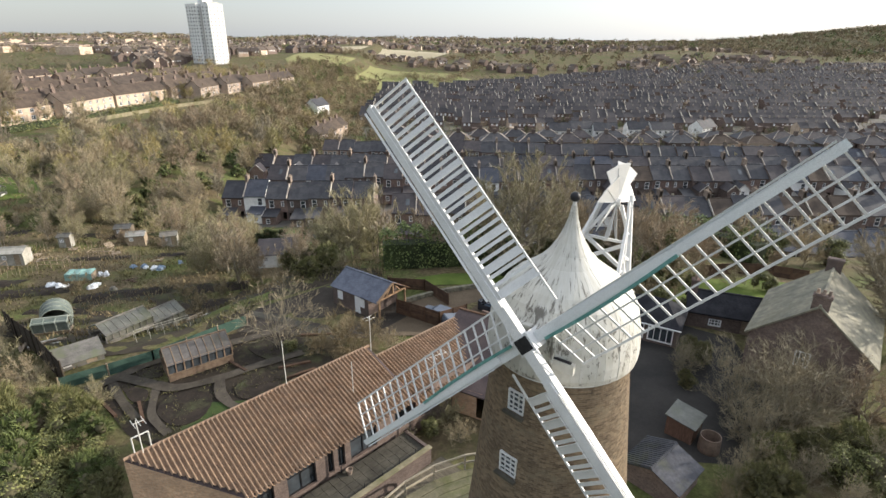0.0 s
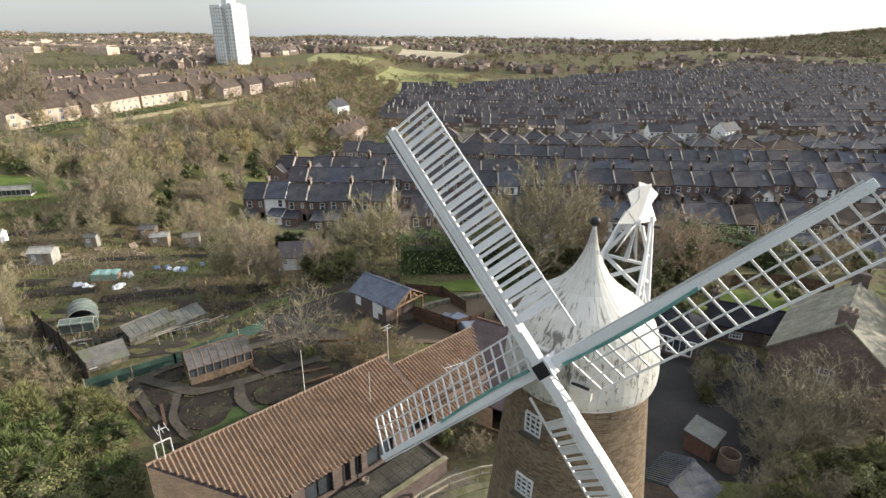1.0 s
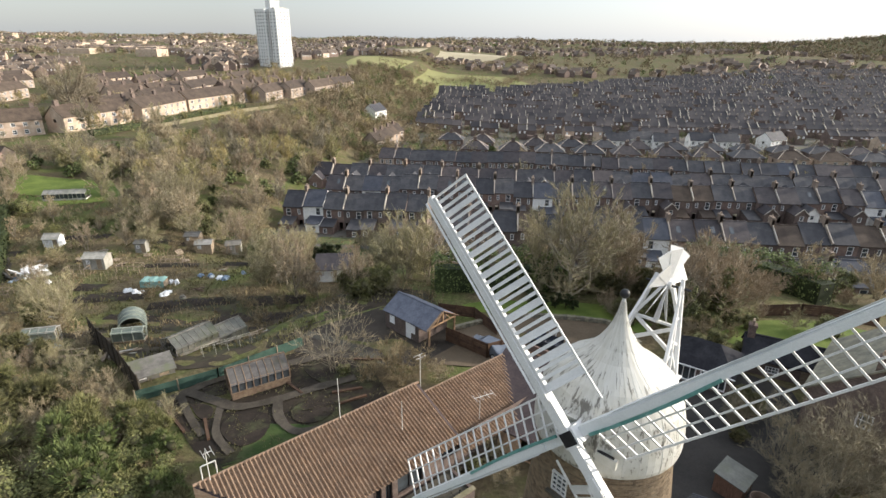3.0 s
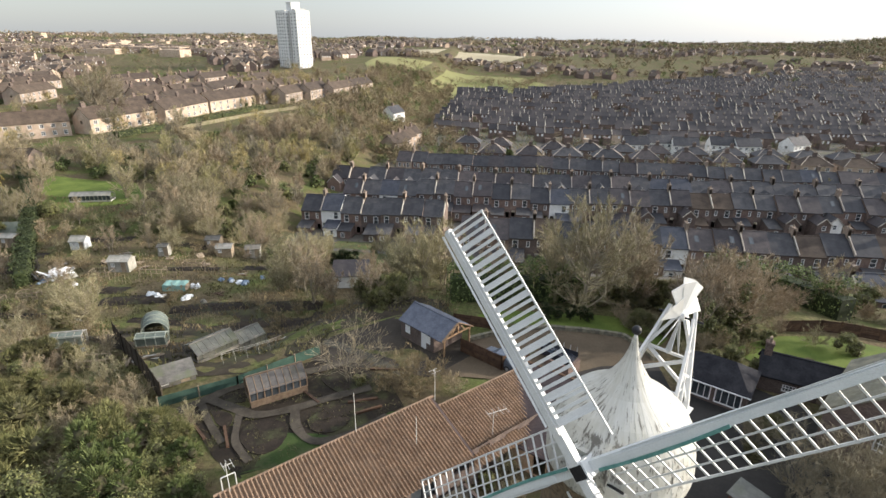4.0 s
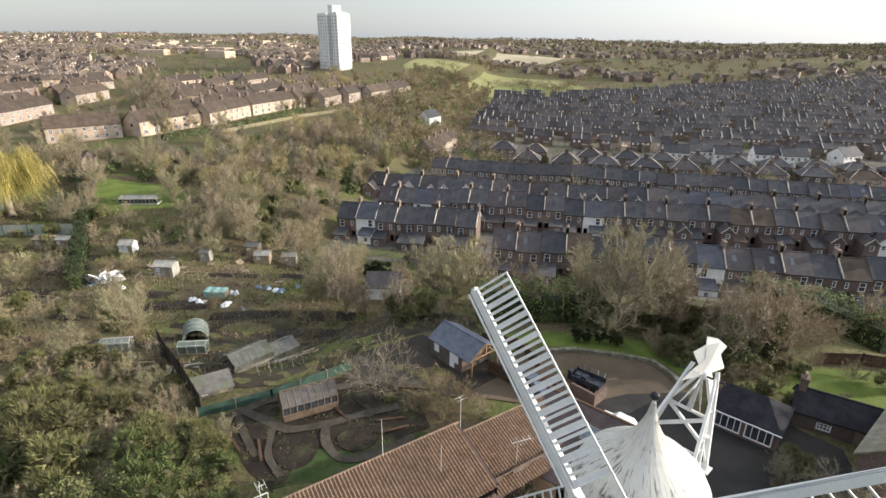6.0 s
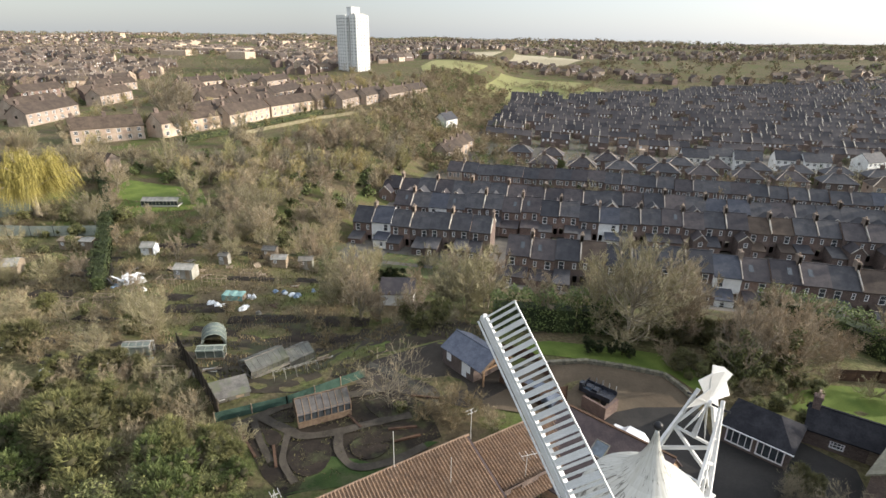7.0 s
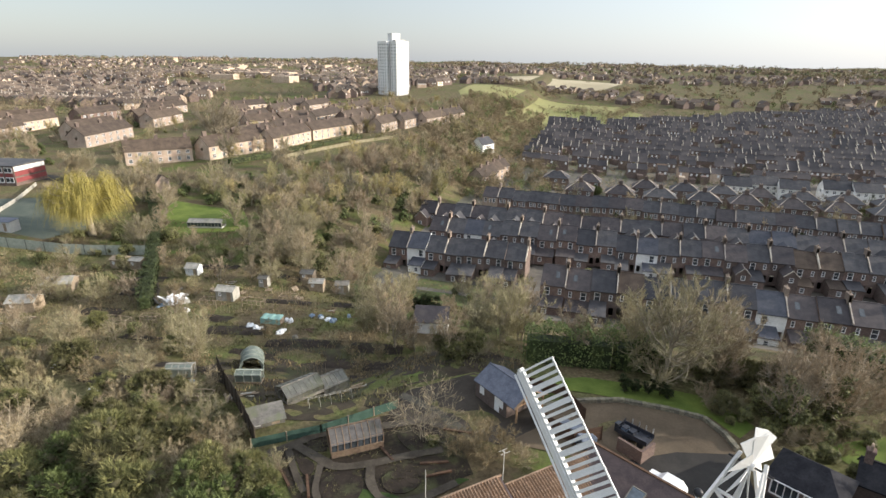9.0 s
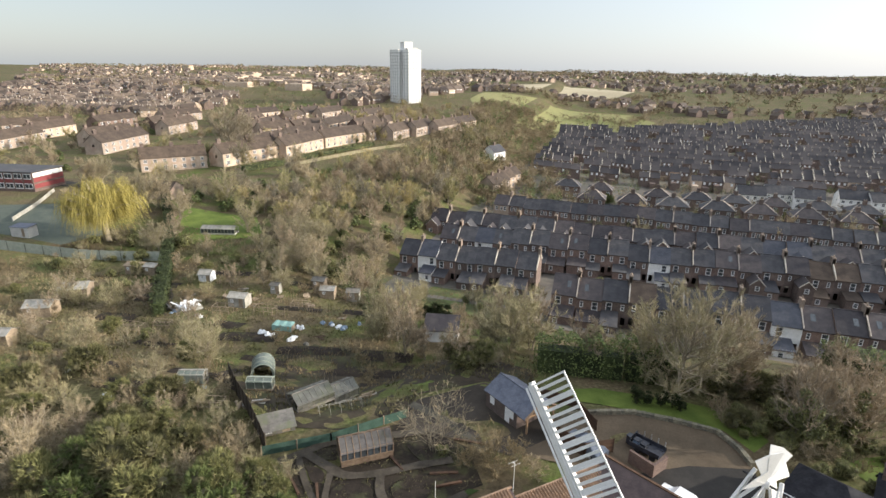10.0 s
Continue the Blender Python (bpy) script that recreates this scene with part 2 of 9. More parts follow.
def bricks(name, c0, c1, mortar, vary=0.15, round_wall=False, brick=(0.225, 0.075), dirt=None):
    """Coursed brickwork on object coordinates; round_wall: wrapped about the z axis."""
    m, nt, b = nodes_of(name, 0.9, 0, 0.15)
    tc = nt.nodes.new("ShaderNodeTexCoord")
    sep = nt.nodes.new("ShaderNodeSeparateXYZ")
    nt.links.new(tc.outputs["Object"], sep.inputs[0])
    cmb = nt.nodes.new("ShaderNodeCombineXYZ")
    u = nt.nodes.new("ShaderNodeMath")
    if round_wall:
        u.operation = "ARCTAN2"
        nt.links.new(sep.outputs[1], u.inputs[0])
        nt.links.new(sep.outputs[0], u.inputs[1])
        k = nt.nodes.new("ShaderNodeMath")
        k.operation = "MULTIPLY"
        k.inputs[1].default_value = 2.9
        nt.links.new(u.outputs[0], k.inputs[0])
        u = k
    else:
        u.operation = "ADD"
        nt.links.new(sep.outputs[0], u.inputs[0])
        nt.links.new(sep.outputs[1], u.inputs[1])
    nt.links.new(u.outputs[0], cmb.inputs[0])
    nt.links.new(sep.outputs[2], cmb.inputs[1])
    t = nt.nodes.new("ShaderNodeTexBrick")
    t.inputs["Scale"].default_value = 1.0
    t.inputs["Brick Width"].default_value, t.inputs["Row Height"].default_value = brick
    t.inputs["Mortar Size"].default_value = 0.006
    t.inputs["Color1"].default_value, t.inputs["Color2"].default_value, t.inputs["Mortar"].default_value = (*c0, 1), (*c1, 1), (*mortar, 1)
    nt.links.new(cmb.outputs[0], t.inputs["Vector"])
    n1 = noise_of(nt, cmb.outputs[0], 0.5, 6, 0.7)
    n2 = noise_of(nt, cmb.outputs[0], 7, 4)
    col = mix(nt, 0.8, t.outputs[0], ramp(nt, n1, [(0.3, (0.6, 0.6, 0.62)), (0.7, (1.3, 1.25, 1.2))]), "MULTIPLY")
    col = mix(nt, 0.6, col, ramp(nt, n2, [(0.3, (0.65, 0.65, 0.65)), (0.7, (1.3, 1.3, 1.3))]), "MULTIPLY")
    if dirt:
        col = mix(nt, ramp(nt, noise_of(nt, cmb.outputs[0], 1.3, 8, 0.75), [(0.52, (0, 0, 0)), (0.66, (0.8, 0.8, 0.8))]), col, dirt)
    if vary:
        o = nt.nodes.new("ShaderNodeObjectInfo")
        col = mix(nt, 1.0, col, ramp(nt, o.outputs["Random"], [(0.0, (1 - vary, 1 - vary, 1 - vary)), (1.0, (1 + vary, 1 + vary * 0.8, 1 + vary * 0.6))]), "MULTIPLY")
    nt.links.new(col, b.inputs["Base Color"])
    bump(nt, b, t.outputs["Fac"], -0.5, 0.01)
    return m


def glass(name, tint=(0.03, 0.035, 0.04), rough=0.08):
    m, nt, b = nodes_of(name, rough, 0, 0.8)
    v = coords(nt)
    nt.links.new(ramp(nt, noise_of(nt, v, 1.2, 2), [(0.3, tint), (0.7, tuple(c * 2.2 for c in tint))]), b.inputs["Base Color"])
    return m


def painted_boards(name):
    """Old white paint on upright boards: board lines, greenish weathering, flaked dark streaks running down."""
    m, nt, b = nodes_of(name, 0.55, 0, 0.35)
    tc = nt.nodes.new("ShaderNodeTexCoord")
    sep = nt.nodes.new("ShaderNodeSeparateXYZ")
    nt.links.new(tc.outputs["Object"], sep.inputs[0])
    a = nt.nodes.new("ShaderNodeMath")
    a.operation = "ARCTAN2"
    nt.links.new(sep.outputs[1], a.inputs[0])
    nt.links.new(sep.outputs[0], a.inputs[1])
    cmb = nt.nodes.new("ShaderNodeCombineXYZ")
    nt.links.new(a.outputs[0], cmb.inputs[0])
    nt.links.new(sep.outputs[2], cmb.inputs[1])
    mp = nt.nodes.new("ShaderNodeMapping")
    mp.inputs["Scale"].default_value = (9.0, 1.3, 1)
    nt.links.new(cmb.outputs[0], mp.inputs[0])
    flake = noise_of(nt, mp.outputs[0], 1.7, 7, 0.72)
    patch = noise_of(nt, coords(nt, (1, 1, 1)), 0.55, 3)
    s = nt.nodes.new("ShaderNodeMath")
    s.operation = "MULTIPLY_ADD"
    nt.links.new(patch, s.inputs[0])
    s.inputs[1].default_value = 0.55
    nt.links.new(flake, s.inputs[2])
    col = ramp(nt, noise_of(nt, mp.outputs[0], 0.9, 4), [(0.3, (0.43, 0.42, 0.37)), (0.7, (0.55, 0.545, 0.515))])
    col = mix(nt, ramp(nt, s.outputs[0], [(0.825, (0, 0, 0)), (0.875, (0.92, 0.92, 0.92))]), col, (0.13, 0.12, 0.105))
    nt.links.new(col, b.inputs["Base Color"])
    bump(nt, b, flake, 0.35, 0.02)
    return m


M = {}
M["white"] = plain("white_paint", (0.57, 0.575, 0.57), (0.655, 0.655, 0.645), 1.2, 0.45, fine=40, relief=0.05)
M["white_green"] = plain("white_paint_algae", (0.58, 0.605, 0.61), (0.665, 0.675, 0.67), 0.5, 0.5, fine=40, relief=0.05, grime=(0.51, 0.57, 0.56))
M["cap"] = painted_boards("cap_paint")
M["tower"] = bricks("mill_brick", (0.092, 0.068, 0.047), (0.192, 0.147, 0.098), (0.19, 0.16, 0.12), 0, True, dirt=(0.165, 0.138, 0.098))
M["iron"] = plain("black_iron", (0.015, 0.015, 0.018), (0.03, 0.03, 0.033), 8, 0.45, 0.3)
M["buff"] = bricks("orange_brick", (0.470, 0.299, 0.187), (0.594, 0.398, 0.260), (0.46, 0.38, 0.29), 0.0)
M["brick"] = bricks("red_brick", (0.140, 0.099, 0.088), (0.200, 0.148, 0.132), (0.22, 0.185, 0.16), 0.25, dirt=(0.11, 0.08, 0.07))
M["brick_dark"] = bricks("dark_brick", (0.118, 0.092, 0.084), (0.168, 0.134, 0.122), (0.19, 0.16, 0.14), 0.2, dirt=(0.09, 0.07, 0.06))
M["slate"] = plain("roof_slate", (0.031, 0.032, 0.039), (0.057, 0.057, 0.064), 0.7, 0.6, vary=0.4, fine=5, grime=(0.09, 0.085, 0.082), spec=0.35)
M["slate_blue"] = plain("blue_slate", (0.075, 0.085, 0.115), (0.12, 0.13, 0.165), 1.2, 0.55, fine=6)
M["tile_brown"] = plain("brown_roof_tile", (0.052, 0.039, 0.031), (0.088, 0.067, 0.052), 0.5, 0.85, vary=0.2, fine=5)
M["tile_dark"] = plain("plum_roof_tile", (0.062, 0.046, 0.046), (0.095, 0.07, 0.066), 1.0, 0.85, fine=9)
M["pantile"] = plain("clay_pantile", (0.245, 0.164, 0.110), (0.305, 0.214, 0.150), 1.2, 0.85, vary=0.14, fine=14)
M["pantile_rest"] = plain("clay_pantile_run", (0.245, 0.164, 0.110), (0.305, 0.214, 0.150), 1.2, 0.85, island=0.14, fine=14)
M["render"] = plain("cream_render", (0.350, 0.280, 0.222), (0.490, 0.400, 0.322), 0.5, 0.9, vary=0.22, fine=9, grime=(0.38, 0.28, 0.22))
M["render_white"] = plain("white_render", (0.66, 0.66, 0.64), (0.80, 0.80, 0.78), 0.8, 0.9, fine=9)
M["upvc"] = plain("white_window_frame", (0.72, 0.72, 0.72), (0.80, 0.80, 0.80), 4, 0.4, fine=60, relief=0)
M["pane"] = glass("window_pane")
M["wood"] = plain("weathered_timber", (0.20, 0.155, 0.11), (0.33, 0.27, 0.20), 2.0, 0.85, stretch=(1, 1, 4), fine=18, vary=0.2)
M["felt_pale"] = plain("bleached_felt", (0.24, 0.235, 0.21), (0.38, 0.365, 0.33), 1.2, 0.9, fine=10, vary=0.15, grime=(0.26, 0.26, 0.21))
M["felt"] = plain("grey_roof_felt", (0.112, 0.106, 0.096), (0.182, 0.172, 0.156), 1.6, 0.9, fine=12, grime=(0.13, 0.14, 0.09), vary=0.2)
M["metal"] = plain("galvanised_metal", (0.42, 0.43, 0.44), (0.55, 0.56, 0.57), 5, 0.4, 0.6, fine=20, relief=0.05)
M["asphalt"] = plain("asphalt", (0.020, 0.019, 0.018), (0.036, 0.033, 0.030), 0.35, 0.9, fine=9)
M["gravel"] = plain("worn_gravel", (0.077, 0.058, 0.039), (0.121, 0.092, 0.062), 0.22, 0.95, fine=6, grime=(0.10, 0.08, 0.055))
M["paving"] = plain("stone_paving", (0.046, 0.042, 0.033), (0.084, 0.077, 0.061), 0.8, 0.9, fine=5)
M["path"] = plain("trodden_path", (0.040, 0.034, 0.026), (0.076, 0.064, 0.050), 0.7, 0.95, fine=7)
M["soil"] = plain("dark_soil", (0.015, 0.011, 0.008), (0.032, 0.024, 0.018), 0.9, 0.97, fine=6, relief=0.8, grime=(0.06, 0.065, 0.03))
M["lawn"] = plain("mown_grass", (0.073, 0.108, 0.018), (0.122, 0.160, 0.032), 0.35, 0.95, fine=8, relief=0.7)
M["lawn_dark"] = plain("rough_lawn", (0.022, 0.042, 0.009), (0.040, 0.064, 0.016), 0.5, 0.95, fine=8, relief=0.7, grime=(0.09, 0.08, 0.045))
M["bark"] = plain("bark", (0.21, 0.18, 0.135), (0.34, 0.30, 0.23), 1.5, 0.95, fine=12, relief=0.6, vary=0.2)
M["bark_pale"] = plain("pale_bark", (0.185, 0.162, 0.118), (0.275, 0.245, 0.182), 1.5, 0.95, fine=12, relief=0.4, vary=0.15)
# dark brown in place of the shade inside bushes; dead weeds share it
M["inner"] = plain("inner_shade_brown", (0.060, 0.057, 0.030), (0.105, 0.096, 0.054), 0.8, 0.97, fine=6, relief=0.8)
M["twig"] = plain("bare_twigs", (0.255, 0.210, 0.135), (0.390, 0.330, 0.220), 0.6, 0.95, vary=0.22, fine=3, relief=0)
M["twig_red"] = plain("russet_twigs", (0.240, 0.188, 0.128), (0.360, 0.290, 0.205), 0.6, 0.95, vary=0.2, fine=3, relief=0)
M["twig_grey"] = plain("grey_twigs", (0.200, 0.172, 0.115), (0.315, 0.275, 0.19), 0.6, 0.95, vary=0.15, fine=3, relief=0)
M["twig_green"] = plain("olive_twigs", (0.232, 0.212, 0.122), (0.355, 0.322, 0.195), 0.6, 0.95, vary=0.25, fine=3, relief=0)
for k, (c0, c1) in enumerate((((0.26, 0.21, 0.13), (0.42, 0.35, 0.23)), ((0.20, 0.185, 0.085), (0.33, 0.30, 0.15)), ((0.20, 0.15, 0.10), (0.33, 0.26, 0.18)), ((0.28, 0.23, 0.10), (0.42, 0.35, 0.17)), ((0.15, 0.135, 0.10), (0.26, 0.23, 0.175)))):
    M[f"far_tint{k}"] = plain(f"scrub_twigs_{k}", c0, c1, 0.09, 0.95, fine=2.0, relief=0)
M["leaf"] = plain("evergreen_leaf", (0.118, 0.130, 0.050), (0.215, 0.22, 0.092), 0.5, 0.6, island=0.5, fine=3, relief=0, spec=0.25)
M["leaf_dark"] = plain("dark_conifer_leaf", (0.022, 0.034, 0.012), (0.05, 0.065, 0.024), 0.5, 0.8, island=0.4, fine=3, relief=0)
M["willow"] = plain("willow_shoots", (0.250, 0.215, 0.060), (0.385, 0.335, 0.105), 0.5, 0.9, island=0.3, fine=3, relief=0)
M["straw"] = plain("dry_grass", (0.160, 0.128, 0.074), (0.270, 0.222, 0.135), 0.5, 0.95, island=0.35, fine=3, relief=0)
M["tarp_white"] = plain("white_plastic_sheet", (0.62, 0.64, 0.66), (0.76, 0.77, 0.78), 2, 0.5)
M["tarp_teal"] = plain("teal_plastic_sheet", (0.16, 0.30, 0.27), (0.24, 0.38, 0.34), 2, 0.5)
M["tarp_blue"] = plain("blue_plastic_sheet", (0.13, 0.19, 0.27), (0.24, 0.30, 0.38), 2, 0.5)
M["net"] = plain("green_netting", (0.034, 0.072, 0.056), (0.058, 0.104, 0.081), 1.5, 0.85, fine=25)
M["net_pale"] = plain("pale_green_netting", (0.105, 0.132, 0.114), (0.170, 0.192, 0.170), 1.5, 0.8, fine=25)
M["fence_grey"] = plain("grey_green_mesh_fence", (0.27, 0.30, 0.25), (0.37, 0.39, 0.33), 1.5, 0.7, fine=20)
M["concrete"] = plain("pale_concrete", (0.38, 0.37, 0.35), (0.52, 0.51, 0.48), 0.4, 0.85, fine=6, grime=(0.30, 0.29, 0.26))
M["terracotta"] = plain("chimney_clay", (0.24, 0.18, 0.14), (0.36, 0.29, 0.23), 3, 0.85, vary=0.3)
M["red_panel"] = plain("red_panel", (0.17, 0.040, 0.042), (0.24, 0.06, 0.06), 2, 0.5)
M["car_white"] = plain("white_car_paint", (0.70, 0.71, 0.72), (0.78, 0.78, 0.79), 1, 0.25, spec=0.6, relief=0)
M["car_dark"] = plain("dark_car_paint", (0.02, 0.022, 0.03), (0.04, 0.043, 0.055), 1, 0.25, spec=0.6, relief=0)
M["rubber"] = plain("tyre_rubber", (0.012, 0.012, 0.012), (0.025, 0.025, 0.025), 8, 0.9)

M["yard"] = plain("grey_yards", (0.075, 0.07, 0.064), (0.14, 0.125, 0.105), 0.12, 0.95, fine=1.2, grime=(0.075, 0.08, 0.04))
M["soil_brown"] = plain("damp_brown_earth", (0.015, 0.011, 0.008), (0.029, 0.022, 0.015), 0.5, 0.97, fine=4, relief=0.8, grime=(0.075, 0.08, 0.032))
M["yard_dark"] = plain("damp_yard", (0.030, 0.025, 0.020), (0.052, 0.043, 0.034), 0.35, 0.93, fine=5)
M["car_blue"] = plain("blue_grey_car_paint", (0.06, 0.075, 0.105), (0.10, 0.12, 0.155), 1, 0.3, spec=0.6, relief=0)
M["court"] = plain("green_hard_court", (0.062, 0.078, 0.064), (0.093, 0.106, 0.084), 0.3, 0.9, fine=4)
M["meadow"] = plain("pale_meadow", (0.17, 0.18, 0.06), (0.25, 0.23, 0.10), 0.01, 0.95, fine=0.3)
M["wood_dark"] = plain("brown_fence_board", (0.061, 0.036, 0.024), (0.101, 0.061, 0.040), 2, 0.9, fine=14, vary=0.2)
# fence board colour taken down to near black for a side in shade
M["wood_shade"] = plain("shade_black_board", (0.030, 0.024, 0.018), (0.055, 0.044, 0.032), 2, 0.9, fine=14, vary=0.2)
M["lawn_mixed"] = plain("garden_grass", (0.045, 0.042, 0.026), (0.085, 0.115, 0.030), 0.22, 0.95, fine=4, relief=0.7, grime=(0.10, 0.08, 0.05))
M["leaf_olive"] = plain("olive_feathery_leaf", (0.130, 0.138, 0.055), (0.225, 0.22, 0.098), 0.5, 0.85, island=0.4, fine=3, relief=0, vary=0)
M["ivy"] = plain("ivy_leaf", (0.066, 0.078, 0.028), (0.145, 0.155, 0.060), 0.6, 0.6, island=0.5, fine=3, relief=0, spec=0.35)
M["leaf_green"] = plain("green_evergreen_leaf", (0.070, 0.098, 0.032), (0.135, 0.165, 0.060), 0.5, 0.7, island=0.5, fine=3, relief=0, spec=0.3)
M["teal_paint"] = plain("teal_stained_paint", (0.07, 0.20, 0.18), (0.16, 0.32, 0.29), 1.5, 0.6, fine=9, relief=0.05)
M["moss_stone"] = plain("mossy_coping", (0.17, 0.15, 0.095), (0.28, 0.245, 0.165), 1.2, 0.95, fine=9, grime=(0.11, 0.115, 0.05))
M["brick_paving"] = bricks("brick_paving", (0.105, 0.092, 0.07), (0.16, 0.14, 0.105), (0.06, 0.058, 0.045), 0, dirt=(0.075, 0.08, 0.045))
M["mossy_glass"] = plain("mossy_clouded_glass", (0.068, 0.070, 0.058), (0.120, 0.118, 0.102), 1.1, 0.45, fine=6, spec=0.5, grime=(0.07, 0.075, 0.045), relief=0.1)
M["leaf_mid"] = plain("conifer_hedge_leaf", (0.078, 0.108, 0.036), (0.148, 0.185, 0.064), 0.5, 0.75, island=0.45, fine=3, relief=0)
M["straw_green"] = plain("rough_hedge_leaf", (0.095, 0.098, 0.042), (0.175, 0.162, 0.082), 0.5, 0.9, island=0.4, fine=3, relief=0)


def land_material():
    """Rough grass, dead grass and bare earth in patches of several sizes."""
    m, nt, b = nodes_of("rough_land", 0.97, 0, 0.1)
    v = coords(nt)
    big, mid, fine = noise_of(nt, v, 0.013, 6, 0.62), noise_of(nt, v, 0.11, 7, 0.7), noise_of(nt, v, 2.2, 5, 0.7)
    col = ramp(nt, mid, [(0.30, (0.045, 0.034, 0.022)), (0.44, (0.125, 0.098, 0.058)), (0.54, (0.085, 0.092, 0.034)), (0.68, (0.082, 0.122, 0.028))])
    col = mix(nt, ramp(nt, big, [(0.42, (0, 0, 0)), (0.62, (0.75, 0.75, 0.75))]), col, ramp(nt, fine, [(0.35, (0.095, 0.076, 0.046)), (0.65, (0.18, 0.145, 0.088))]))
    col = mix(nt, 0.7, col, ramp(nt, fine, [(0.3, (0.5, 0.5, 0.5)), (0.7, (1.4, 1.4, 1.4))]), "MULTIPLY")
    nt.links.new(col, b.inputs["Base Color"])
    bump(nt, b, fine, 0.9, 0.15)
    return m


M["land"] = land_material()

# ---- the land: one sheet to the horizon ----
def spread(lo, hi, step, far_lo, far_hi, grow=1.16):
    out, x = [], lo
    while x <= hi:
        out.append(x)
        x += step
    d, x = step, lo
    while x > far_lo:
        d *= grow
        x -= d
        out.insert(0, x)
    d, x = step, out[-1]
    while x < far_hi:
        d *= grow
        x += d
        out.append(x)
    return out


gx, gy = spread(-130, 90, 2.5, -4600, 4600, 1.1), spread(-10, 180, 2.5, -1500, 4700, 1.07)
land_mesh = bpy.data.meshes.new("ground")
land_mesh.from_pydata([(x, y, ground(x, y) + (0.12 * noise.noise(Vector((x * 0.25, y * 0.25, 0))) if -130 < x < 90 and -10 < y < 180 else 0)) for y in gy for x in gx], [],
                      [(j * len(gx) + i, j * len(gx) + i + 1, (j + 1) * len(gx) + i + 1, (j + 1) * len(gx) + i) for j in range(len(gy) - 1) for i in range(len(gx) - 1)])
land_mesh.polygons.foreach_set("use_smooth", [True] * len(land_mesh.polygons))
land_mesh.materials.append(M["land"])
tagged(new("ground", land_mesh), "rough winter grass and bare earth on rolling land", "ground", kind="structure")

# ---- the windmill ----
MILL = Vector((4.2, 21.6, 3.2))
HUB = Vector((2.35, 18.8, 19.6))
AX_A = Vector((-0.534, 0.489, 0.688)).normalized()      # along one stock, up to the left
AX_N = Vector((-0.58, -0.81, 0.13))
AX_N = (AX_N - AX_A * AX_N.dot(AX_A)).normalized()      # out of the sails, windward
AX_B = AX_N.cross(AX_A).normalized()
BACK = Vector((0.58, 0.81, 0)).normalized()             # towards the fantail
SIDE = Vector((0.81, -0.58, 0)).normalized()


def strip(g, pts, u, v):
    """One bent bar of constant section along pts."""
    n = len(g.v)
    for p in pts:
        g.v += [tuple(p - u - v), tuple(p + u - v), tuple(p + u + v), tuple(p - u + v)]
    for i in range(len(pts) - 1):
        for j in range(4):
            a, b = n + i * 4 + j, n + i * 4 + (j + 1) % 4
            g.f.append((a, b, b + 4, a + 4))
    g.f += [(n + 3, n + 2, n + 1, n), tuple(n + 4 * len(pts) - 4 + j for j in range(4))]


